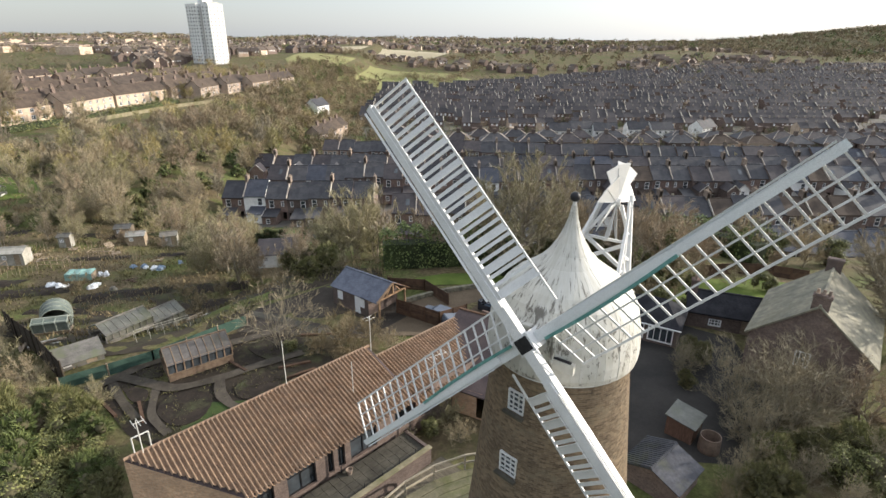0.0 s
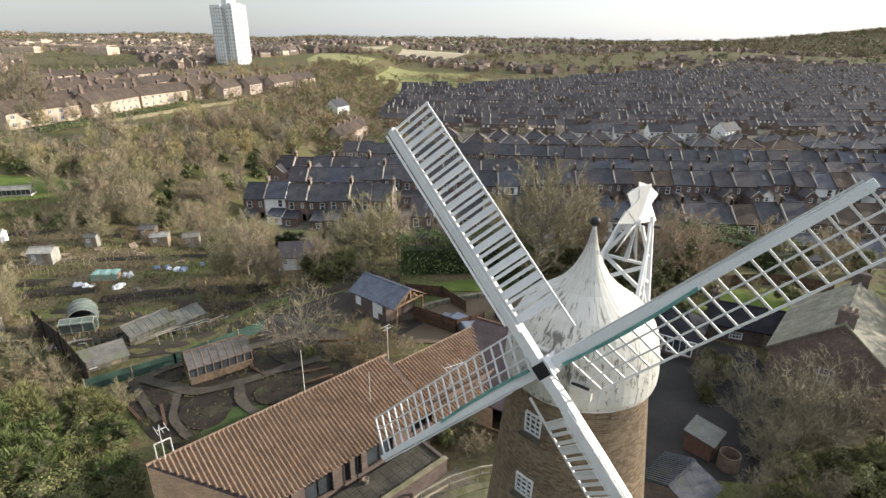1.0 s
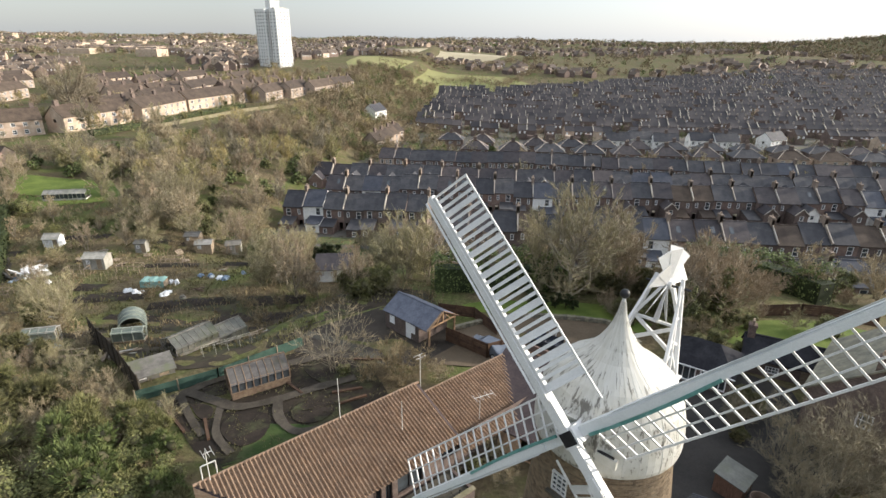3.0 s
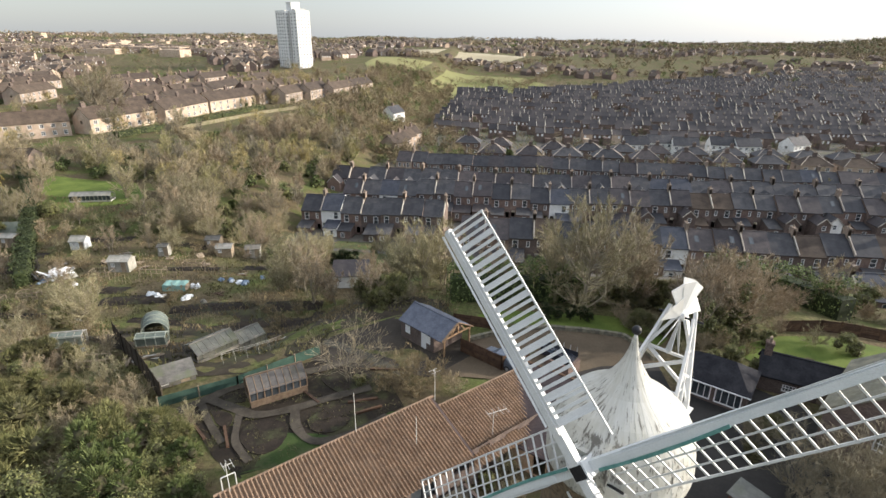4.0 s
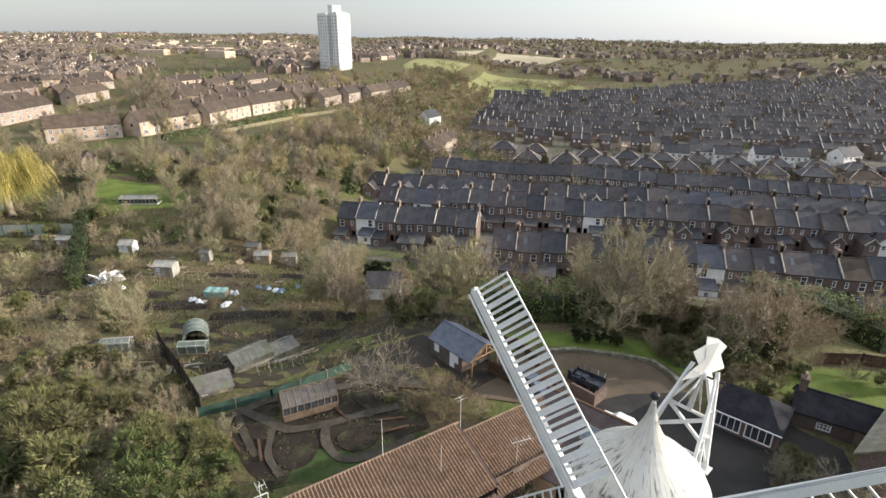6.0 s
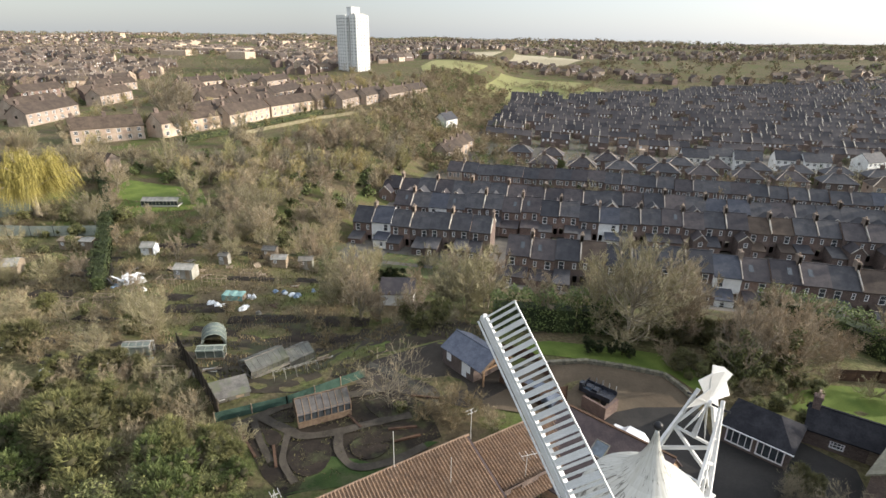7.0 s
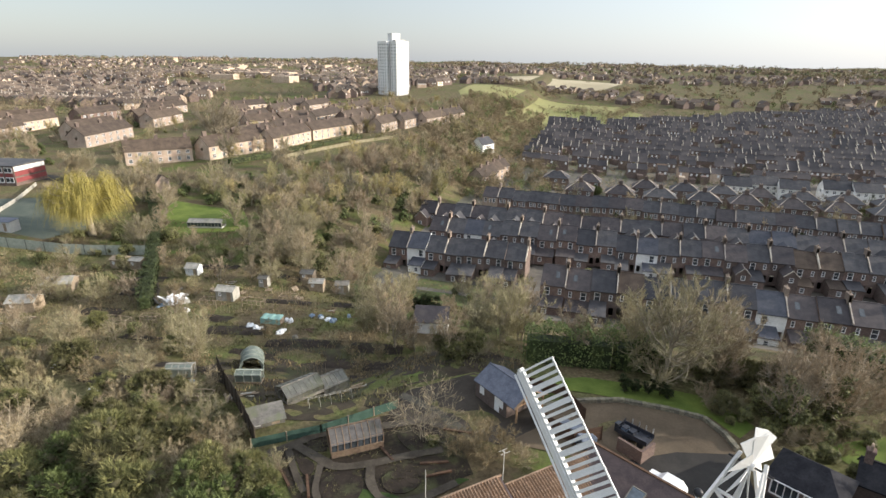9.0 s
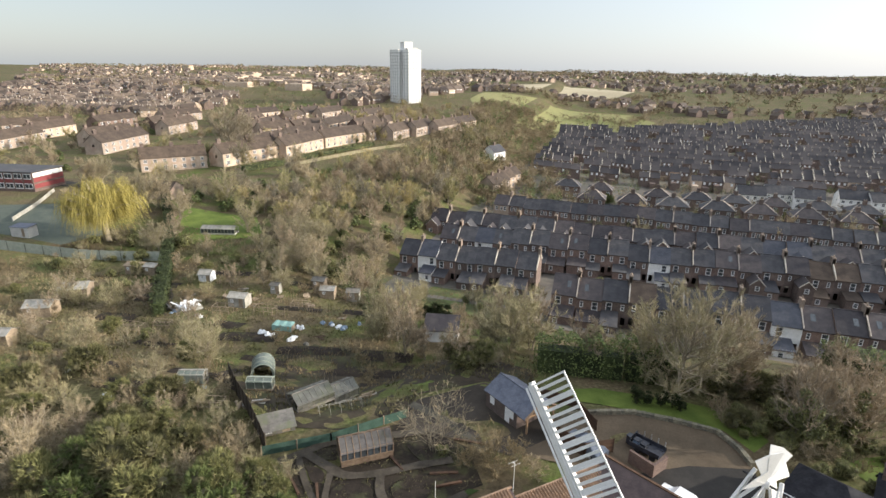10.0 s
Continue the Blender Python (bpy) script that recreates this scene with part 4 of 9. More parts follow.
def lay_pantiles():
    tile = pantile_geo()
    shared = tile.mesh("pantile", True)
    shared.materials.append(M["pantile"])
    rest = Geo()
    count = 0
    slope = math.hypot(L_WIDE, L_HI - L_LO)
    down = (RW * L_WIDE + Vector((0, 0, L_LO - L_HI))) / slope
    nrm = RU.cross(down) * -1
    if nrm.z < 0:
        nrm = -nrm
    rows = int(slope / 0.335) + 1
    for s0, s1, drop in ((0.0, 15.4, 0.0), (15.4, 24.2, L_DROP)):
        for j in range(rows):
            y = j * 0.335
            for i in range(int((s1 - s0) / 0.257)):
                s = s0 + i * 0.257
                if drop == 0 and s < 3.9 * (y + 0.2) / slope - 0.05:
                    continue
                o = spot(s, 0, L_HI - drop) + down * y + nrm * (0.012 + R.uniform(0, 0.006))
                m = Matrix((RU, down, nrm)).transposed().to_4x4()
                m.translation = o
                if drop == 0 and s < 7.2 and count < 300:
                    part("pantile", shared, None, long_roof, m=m)
                    count += 1
                else:
                    rest.add([m @ Vector(p) for p in tile.v], tile.f)
    ob = part("pantile_run", rest, M["pantile_rest"], long_roof, smooth=True)
    ob["kind"] = "stuff"

# ---- trees and shrubs ----
def blade(g, p, d, length, w):
    """A twig: a thin bent sliver."""
    s = d.cross(Vector((R.uniform(-1, 1), R.uniform(-1, 1), R.uniform(-1, 1))))
    if s.length < 1e-4:
        return
    s = s.normalized() * (w / 2)
    tip = p + d * length + Vector((R.uniform(-1, 1), R.uniform(-1, 1), R.uniform(-0.6, 1))) * (length * 0.18)
    n = len(g.v)
    g.v += [tuple(p - s), tuple(p + s), tuple(tip)]
    g.f.append((n, n + 1, n + 2))


def rand_dir(up=0.0):
    while True:
        v = Vector((R.uniform(-1, 1), R.uniform(-1, 1), R.uniform(-1, 1)))
        if 0.05 < v.length < 1:
            v.normalize()
            v.z += up
            return v.normalized()


def leaf_quad(g, p, nrm, size):
    a = nrm.orthogonal().normalized()
    b = nrm.cross(a)
    t = R.uniform(0, 6.3)
    u, v = (a * math.cos(t) + b * math.sin(t)) * size * 0.5, (b * math.cos(t) - a * math.sin(t)) * size * 0.32
    g.add([p - u, p + v * 0.9, p + u, p - v * 0.9], [(0, 1, 2, 3)])


def bough(g, p, q, r, sides, lift=0.0, bend=0.12, steps=3):
    """A tapering limb from p to q that leaves its parent low and turns up; gives its points."""
    p, q = Vector(p), Vector(q)
    span = (q - p).length
    pts = []
    for i in range(steps + 1):
        f = i / steps
        c = p.lerp(q, f) + Vector((0, 0, -lift * span * 4 * f * (1 - f) * 0.25))
        if 0 < i < steps:
            c += rand_dir() * (bend * span * 0.5)
        pts.append(c)
    g.tube(pts, [r * (1 - 0.72 * i / steps) for i in range(steps + 1)], sides, cap=False)
    return pts


def winter_tree(high, spread, limbs, subs, twigs, width, twig, stems=1, base=0.25, crown=0.62, deep=0.42, girth=0.02, ivy=0, fork=0.45, ragged=0.25):
    """A leafless tree or shrub: stems, limbs that fan out to an uneven domed shell, branches and fine twigs, with gaps between them."""
    wood, fuzz, leafy = Geo(), Geo(), Geo()
    mid = Vector((0, 0, high * crown))
    tips = []
    for s in range(stems):
        a = 6.283 * (s + R.random() * 0.6) / stems
        lean = Vector((math.cos(a), math.sin(a), 0)) * (spread * R.uniform(0.12, 0.4) if stems > 1 else spread * 0.06)
        foot = Vector((lean.x * 0.25, lean.y * 0.25, -0.3))
        head = Vector((lean.x, lean.y, high * R.uniform(0.55, 0.78)))
        tips.append(bough(wood, foot, head, high * girth / (stems ** 0.4), 6 if stems < 4 else 4, 0.0, 0.10, 4))
    for i in range(limbs):
        trunk = tips[i % stems]
        d = rand_dir(0.35)
        if stems > 1:
            d = (d + Vector((trunk[-1].x, trunk[-1].y, 0)) * (0.6 / spread)).normalized()
        k = 1.0 - ragged * R.random()
        end = mid + Vector((d.x * spread * k, d.y * spread * k, d.z * high * deep * k))
        end.z = max(end.z, high * base * 0.8)
        f = base + (fork * R.random() + 0.1) * max(0.15, min(1.0, end.z / high))
        j = min(int(f * 4), 3)
        start = trunk[j].lerp(trunk[j + 1], f * 4 - j)
        if start.z > end.z - 0.1 * high:
            start = trunk[max(0, j - 1)].lerp(trunk[j], 0.5)
        limb = bough(wood, start, end, high * girth * 0.42 / (stems ** 0.25), 4, 0.5)
        for b in range(subs):
            g = R.uniform(0.3, 1.0)
            m = min(int(g * 3), 2)
            p = limb[m].lerp(limb[m + 1], g * 3 - m)
            out = (end - start).normalized()
            dd = (out * 0.9 + rand_dir(0.45) * 0.95).normalized()
            ln = spread * R.uniform(0.25, 0.5) * (1.15 - 0.5 * g)
            sub = bough(wood, p, p + dd * ln, high * girth * 0.23, 3, 0.25, 0.16, 2)
            for t in range(twigs):
                h = R.uniform(0.15, 1.0)
                m = min(int(h * 2), 1)
                q = sub[m].lerp(sub[m + 1], h * 2 - m)
                blade(fuzz, q, (dd * 1.0 + rand_dir(0.35) * 0.9).normalized(), twig * R.uniform(0.45, 1.1), width)
    for i in range(ivy):
        trunk = tips[i % stems]
        f = R.random() ** 0.8 * 3.6
        j = min(int(f), 3)
        c = trunk[j].lerp(trunk[j + 1], f - j)
        leaf_quad(leafy, c + rand_dir() * (0.15 + 0.5 * R.random()), rand_dir(0.3), 0.34)
    return wood, fuzz, leafy


def lobes_of(rad, high, n, cone=False):
    out = []
    for i in range(n):
        z = R.uniform(0.15, 0.85) * high
        k = (1 - z / high) * 0.9 + 0.1 if cone else 1.0
        a, q = R.uniform(0, 6.3), (0.1 if cone else 0.25) + 0.5 * R.random()
        out.append((Vector((q * rad * k * math.cos(a), q * rad * k * math.sin(a), z * (1 - 0.25 * q))), R.uniform(0.26, 0.46) * rad * max(k, 0.35)))
    return out


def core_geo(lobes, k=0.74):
    """Rough lumps that fill a leafy bush's lobes; the shade inside is put into their dark colour."""
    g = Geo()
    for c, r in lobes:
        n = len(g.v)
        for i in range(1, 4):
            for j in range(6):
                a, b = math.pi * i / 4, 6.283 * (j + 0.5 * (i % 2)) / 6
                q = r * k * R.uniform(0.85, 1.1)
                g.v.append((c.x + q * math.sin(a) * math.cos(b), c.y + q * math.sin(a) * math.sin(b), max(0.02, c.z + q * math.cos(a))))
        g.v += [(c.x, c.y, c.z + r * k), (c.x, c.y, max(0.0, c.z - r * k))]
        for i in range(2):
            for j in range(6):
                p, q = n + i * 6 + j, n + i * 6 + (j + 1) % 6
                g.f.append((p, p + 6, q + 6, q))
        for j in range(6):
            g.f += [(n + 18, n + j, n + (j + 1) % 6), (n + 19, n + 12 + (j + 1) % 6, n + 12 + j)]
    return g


CORE = [None]


def leafy_mass(rad, high, count, size, lobes_n=10, cone=False):
    """Small leaves over uneven lobes, with the dense inside under them."""
    lobes = lobes_of(rad, high, lobes_n, cone)
    g, CORE[0] = Geo(), core_geo(lobes)
    for i in range(count):
        c, r = lobes[R.randrange(lobes_n)]
        d = rand_dir(0.3)
        p = c + Vector((d.x, d.y, d.z * 1.1)) * (r * R.uniform(0.7, 1.18))
        p.z = max(0.05, p.z)
        leaf_quad(g, p, (d * 0.7 + rand_dir(0.4) * 0.9).normalized(), size * R.uniform(0.55, 1.4))
    return g


def spray_mass(rad, high, fans, size, width, lobes_n=12, per=6):
    """Feathery evergreen: fans of fine shoots that point out and up from uneven lobes."""
    lobes = lobes_of(rad, high, lobes_n)
    g, CORE[0] = Geo(), core_geo(lobes, 0.66)
    for i in range(fans):
        c, r = lobes[R.randrange(lobes_n)]
        d = rand_dir(0.45)
        p = c + d * (r * R.uniform(0.55, 1.0))
        p.z = max(0.05, p.z)
        axis = (d + Vector((0, 0, 0.5)) + rand_dir() * 0.35).normalized()
        for k in range(per):
            blade(g, p + rand_dir() * 0.05, (axis + rand_dir() * 0.55).normalized(), size * R.uniform(0.5, 1.25), width)
    return g


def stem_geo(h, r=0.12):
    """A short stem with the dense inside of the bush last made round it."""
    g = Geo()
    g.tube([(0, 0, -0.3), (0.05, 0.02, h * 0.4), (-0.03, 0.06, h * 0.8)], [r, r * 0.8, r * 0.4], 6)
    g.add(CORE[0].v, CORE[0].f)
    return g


def with_stem(crown, h):
    return stem_geo(h), crown


PLANT = {}


def plant_kind(key, name, label, category, trunk, crown, crown_mat, group, ivy=None, bark=None):
    """Keeps a plant's shared meshes, to be set out by set_plant."""
    tm, cm = trunk.mesh("trunk", True), crown.mesh("crown")
    tm.materials.append(bark or M["bark"]), cm.materials.append(crown_mat)
    im = None
    if ivy is not None and ivy.v:
        im = ivy.mesh("ivy")
        im.materials.append(M["ivy"])
    PLANT[key] = (name, label, category, group, tm, cm, im)


def set_plant(key, x, y, scale=1.0, turn=None, label="", squash=1.0, dz=0.0):
    name, lab, cat, group, tm, cm, im = PLANT[key]
    turn = R.uniform(0, 360) if turn is None else turn
    ob = thing(name, at_ground(x, y, turn, dz) @ Matrix.Diagonal((scale, scale, scale * squash, 1)), label or lab, cat, group)
    part("trunk", tm, None, ob)
    part("crown", cm, None, ob)
    if im:
        part("ivy", im, None, ob)
    return ob


def make_plants():
    tw, tg, tr, st = M["twig"], M["twig_green"], M["twig_red"], M["straw"]
    for i in range(3):
        w, f, l = winter_tree(10.5, 4.5, 30, 12, 38, 0.032, 0.6, base=0.2, crown=0.58, deep=0.46, ivy=0, ragged=0.16)
        plant_kind(f"big{i}", "tree", "tall leafless tree with a wide twiggy crown", "tree", w, f, tg if i != 1 else tw, "leafless trees")
    w, f, l = winter_tree(9.0, 4.2, 26, 9, 20, 0.045, 0.95, stems=3, base=0.15, crown=0.55, deep=0.46, ivy=1500)
    plant_kind("ivy_tree", "tree", "broad leafless tree, its stems clad in ivy", "tree", w, f, tr, "leafless trees", l)
    w, f, l = winter_tree(5.4, 3.2, 20, 7, 6, 0.022, 0.6, stems=8, base=0.12, girth=0.013, ragged=0.3)
    plant_kind("orchard", "fruit_tree", "spreading leafless fruit tree with pale branches", "tree", w, f, tw, "garden trees", bark=M["bark_pale"])
    for i in range(3):
        w, f, l = winter_tree(7.5, 2.9, 17, 8, 19, 0.045, 0.75, stems=2 if i else 1, base=0.18)
        plant_kind(f"wood{i}", "tree", "leafless scrub tree with a fine brown crown", "tree", w, f, (tw, tg, tr)[i], "scrub trees")
    for i in range(4):
        w, f, l = winter_tree(3.0, 1.9, 22, 6, 11, 0.034, 0.5, stems=9, base=0.10, crown=0.5, deep=0.5, girth=0.012, ragged=0.45)
        plant_kind(f"shrub{i}", "shrub", "bushy leafless shrub of fine twigs", "shrub", w, f, (tw, tg, tr, st)[i], "scrub bushes", bark=M["bark_pale"] if i == 3 else None)
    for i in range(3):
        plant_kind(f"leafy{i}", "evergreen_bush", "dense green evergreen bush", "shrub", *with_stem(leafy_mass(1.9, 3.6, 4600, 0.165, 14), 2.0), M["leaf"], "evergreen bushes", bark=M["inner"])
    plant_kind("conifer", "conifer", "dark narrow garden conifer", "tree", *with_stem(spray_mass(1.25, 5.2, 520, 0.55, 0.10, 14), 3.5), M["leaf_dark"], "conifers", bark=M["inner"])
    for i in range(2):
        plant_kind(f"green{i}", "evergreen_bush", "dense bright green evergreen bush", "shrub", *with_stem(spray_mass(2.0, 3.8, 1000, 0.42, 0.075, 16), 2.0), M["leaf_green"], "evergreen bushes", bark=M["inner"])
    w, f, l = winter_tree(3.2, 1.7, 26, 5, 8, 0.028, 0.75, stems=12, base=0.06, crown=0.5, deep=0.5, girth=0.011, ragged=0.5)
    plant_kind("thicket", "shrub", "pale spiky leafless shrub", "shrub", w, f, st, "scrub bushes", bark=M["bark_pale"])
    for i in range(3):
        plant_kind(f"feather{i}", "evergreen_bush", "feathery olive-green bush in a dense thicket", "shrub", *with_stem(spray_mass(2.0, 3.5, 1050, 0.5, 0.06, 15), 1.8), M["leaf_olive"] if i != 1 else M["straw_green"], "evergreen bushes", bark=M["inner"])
    w, f, l = winter_tree(6.4, 2.9, 30, 8, 15, 0.036, 0.8, stems=9, base=0.10, crown=0.56, deep=0.46, girth=0.012, ragged=0.35)
    plant_kind("thorn", "shrub", "large many-stemmed shrub fanning out in pale rods", "shrub", w, f, tg, "scrub bushes")
    w, f, l = winter_tree(7.6, 3.6, 40, 9, 10, 0.026, 0.8, stems=14, base=0.08, crown=0.54, deep=0.48, girth=0.010, ragged=0.3)
    plant_kind("rods", "shrub", "huge leafless shrub fanning out in grey-brown rods", "shrub", w, f, M["twig_grey"], "scrub bushes", bark=M["bark_pale"])
    w, f, l = winter_tree(8.5, 3.0, 18, 8, 12, 0.04, 0.9, stems=2, base=0.3)
    plant_kind("ivy_column", "tree", "leafless tree swallowed by a dark mass of ivy", "tree", w, f, tr, "leafless trees", leafy_mass(1.7, 7.2, 3600, 0.26, 20))
    # lighter-built plants for the distance
    for i in range(6):
        w, f, l = winter_tree(8.0, 3.3, 14, 6, 10, 0.095, 1.45, base=0.16, ragged=0.3)
        plant_kind(f"far_tree{i}", "tree", "leafless tree", "tree", w, f, M[f"far_tint{i % 5}"], "scrub trees")
    for i in range(5):
        w, f, l = winter_tree(3.4, 2.3, 13, 5, 10, 0.085, 1.05, stems=4, base=0.1, crown=0.5, deep=0.5, girth=0.012, ragged=0.45)
        plant_kind(f"far_shrub{i}", "shrub", "leafless shrub", "shrub", w, f, M[f"far_tint{i}"], "scrub bushes")
    for i in range(2):
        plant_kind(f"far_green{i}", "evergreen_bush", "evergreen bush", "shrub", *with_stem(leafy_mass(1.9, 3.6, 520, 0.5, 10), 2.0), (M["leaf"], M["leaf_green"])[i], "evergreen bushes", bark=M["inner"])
    # weeping willow
    wood, fuzz = Geo(), Geo()
    wood.tube([(0, 0, -0.3), (0.1, 0, 2), (0, 0.1, 4)], [0.5, 0.4, 0.3], 8)
    for i in range(44):
        d = rand_dir(0.75)
        k = R.uniform(0.8, 1.0)
        top = Vector((d.x * 4.6 * k, d.y * 4.6 * k, 4.6 + max(0.0, d.z) * 3.9 * k))
        limb = bough(wood, (0, 0.1, 3.2), top, 0.13, 4, -0.5)
        for j in range(150):
            p = limb[2].lerp(limb[3], R.uniform(-1.4, 1.05)) + rand_dir() * 0.8
            blade(fuzz, p, Vector((d.x * 0.35 + R.uniform(-0.15, 0.15), d.y * 0.35 + R.uniform(-0.15, 0.15), -1)).normalized(), R.uniform(0.9, 3.4), 0.04)
            blade(fuzz, p, rand_dir(0.2), R.uniform(0.4, 1.1), 0.045)
    plant_kind("willow", "willow_tree", "weeping willow with golden hanging shoots", "tree", wood, fuzz, M["willow"], "")


make_plants()


def hedge(pts, wide, high, dens, mat, label, name="hedge", size=0.22):
    """A clipped or rough hedge along a line: leaves over a box-like mass with an uneven top."""
    top = thing(name, Matrix.Identity(4), label, "hedge")
    g, st = Geo(), Geo()
    for (x0, y0), (x1, y1) in zip(pts, pts[1:]):
        length = math.hypot(x1 - x0, y1 - y0)
        ux = Vector((x1 - x0, y1 - y0, 0)) / length
        un = Vector((-ux.y, ux.x, 0))
        for i in range(int(length * dens)):
            s, side = R.uniform(0, length), R.choice((-1, 1, 0, 0))
            hh = high * (0.9 + (0.16 if wide < 1.5 else 0.4) * noise.noise(Vector((s * 0.7 + x0, y0, 0))))
            if side:
                off, z, nn = side * wide / 2 * R.uniform(0.85, 1.08), R.uniform(0.05, hh), un * side
            else:
                off, z, nn = R.uniform(-wide / 2, wide / 2), hh * R.uniform(0.9, 1.05), Vector((0, 0, 1))
            if i % 14 == 0:
                s, off, z, nn = R.choice((-0.1, length + 0.1)), R.uniform(-wide / 2, wide / 2), R.uniform(0.05, hh), ux * R.choice((-1, 1))
            p = Vector((x0, y0, 0)) + ux * s + un * off
            p.z = ground(p.x, p.y) + z
            leaf_quad(g, p, (nn + rand_dir() * 0.7).normalized(), size * R.uniform(0.6, 1.5))
        k = max(1, int(length / 1.2))
        for i in range(k):
            c = Vector((x0, y0, 0)) + ux * (length * (i + 0.5) / k)
            z = ground(c.x, c.y)
            st.tube([(c.x, c.y, z - 0.2), (c.x, c.y, z + high * 0.8)], [0.08, 0.03], 5)
            m = Matrix.Translation((c.x, c.y, z)) @ Matrix.Rotation(math.atan2(ux.y, ux.x), 4, "Z")
            st.box((-length / k / 2 + (0.3 if i == 0 else 0), -wide * 0.33, 0.15), (length / k / 2 - (0.3 if i == k - 1 else 0), wide * 0.33, high * (0.78 if wide < 1.5 else 0.6)), m)
    part("stem_mass", st, M["leaf_dark"] if mat is not M["straw"] else M["bark"], top)
    part("foliage", g, mat, top)
    return top

# ---- houses ----
# pale colour carries the sun on party-wall sides and roof edges
M["coping_sunlit"] = plain("pale_sunlit_coping", (0.42, 0.39, 0.34), (0.62, 0.59, 0.53), 1.2, 0.9, vary=0.3, fine=8, grime=(0.30, 0.26, 0.21))
M["slate_plum"] = plain("plum_roof_slate", (0.037, 0.033, 0.037), (0.064, 0.055, 0.058), 0.8, 0.6, vary=0.35, fine=5, grime=(0.082, 0.072, 0.068), spec=0.3)
M["slate_blue_dark"] = plain("blue_grey_roof_slate", (0.033, 0.039, 0.054), (0.056, 0.061, 0.080), 0.8, 0.55, vary=0.3, fine=5, spec=0.3)
M["brick_pale"] = bricks("sooty_buff_brick", (0.19, 0.155, 0.13), (0.27, 0.225, 0.19), (0.26, 0.23, 0.20), 0.25, dirt=(0.13, 0.10, 0.08))
M["parapet"] = plain("mortared_coping", (0.30, 0.26, 0.22), (0.48, 0.43, 0.38), 1.5, 0.9, vary=0.3, fine=8)


def window_parts(ob, p, ux, w, h, bars=1, recess=0.09, material=None, sill=True, transom=True):
    """A framed window with its pane, standing in an opening whose lower left corner is p."""
    p, ux = Vector(p), Vector(ux).normalized()
    up = Vector((0, 0, 1))
    inn = up.cross(ux)
    p = p + inn * recess
    g = Geo()
    t = 0.115
    xs, zs = [0.0, t], [0.0, t]
    for i in range(bars):
        x = w * (i + 1) / (bars + 1)
        xs += [x - 0.03, x + 0.03]
    if transom:
        zs += [h * 0.52 - 0.03, h * 0.52 + 0.03]
    xs, zs = xs + [w - t, w], zs + [h - t, h]
    if sill:
        p, zs = p - up * 0.07, [0.0] + [z + 0.07 for z in zs[1:]]
    lattice(g, p - inn * 0.03, ux, up, inn * 0.06, xs, zs)
    if sill:
        p = p + up * 0.07
    win = part("window", g, material or M["upvc"], ob)
    g = Geo()
    q = p + inn * 0.03
    g.add([q, q + ux * w, q + ux * w + up * h, q + up * h], [(0, 1, 2, 3)])
    part("pane", g, M["pane"], win)
    return win


def chimney_part(ob, x, y, z0, z1, w=0.9, d=0.5, pots=3, mat=None):
    g = Geo()
    g.box((x - w / 2, y - d / 2, z0), (x + w / 2, y + d / 2, z1))
    g.box((x - w / 2 - 0.06, y - d / 2 - 0.06, z1 - 0.22), (x + w / 2 + 0.06, y + d / 2 + 0.06, z1 - 0.06))
    c = part("chimney", g, mat or M["brick"], ob)
    for i in range(min(pots, 2)):
        g = Geo()
        px = x + (i - (min(pots, 2) - 1) / 2) * w / 2 if w >= d else x
        py = y if w >= d else y + (i - (min(pots, 2) - 1) / 2) * d / 2
        g.tube([(px, py, z1), (px, py, z1 + 0.45)], [0.13, 0.10], 8)
        part("chimney_pot", g, M["terracotta"], c)


def gable_roof(g, x0, x1, y0, y1, eave, ridge, over=0.25, thick=0.14, verge=0.0):
    """Two slopes and a ridge roll along x, one solid with thickness."""
    ym = (y0 + y1) / 2
    fall = (ridge - eave) / (ym - y0)
    lo, q = eave - fall * over, 0.11
    prof = [(y0 - over, lo), (ym - q, ridge - fall * q), (ym - q * 0.8, ridge + 0.06), (ym + q * 0.8, ridge + 0.06), (ym + q, ridge - fall * q), (y1 + over, lo), (y1 + over, lo - thick), (ym, ridge - thick), (y0 - over, lo - thick)]
    n = len(prof)
    vs = [(x, y, z) for x in (x0 - verge, x1 + verge) for y, z in prof]
    fs = [(i, i + n, (i + 1) % n + n, (i + 1) % n) for i in range(n)]
    fs += [(0, 1, 7, 8), (1, 2, 3, 4, 7), (4, 5, 6, 7)] + [tuple(reversed([v + n for v in f])) for f in ((0, 1, 7, 8), (1, 2, 3, 4, 7), (4, 5, 6, 7))]
    g.add(vs, fs)


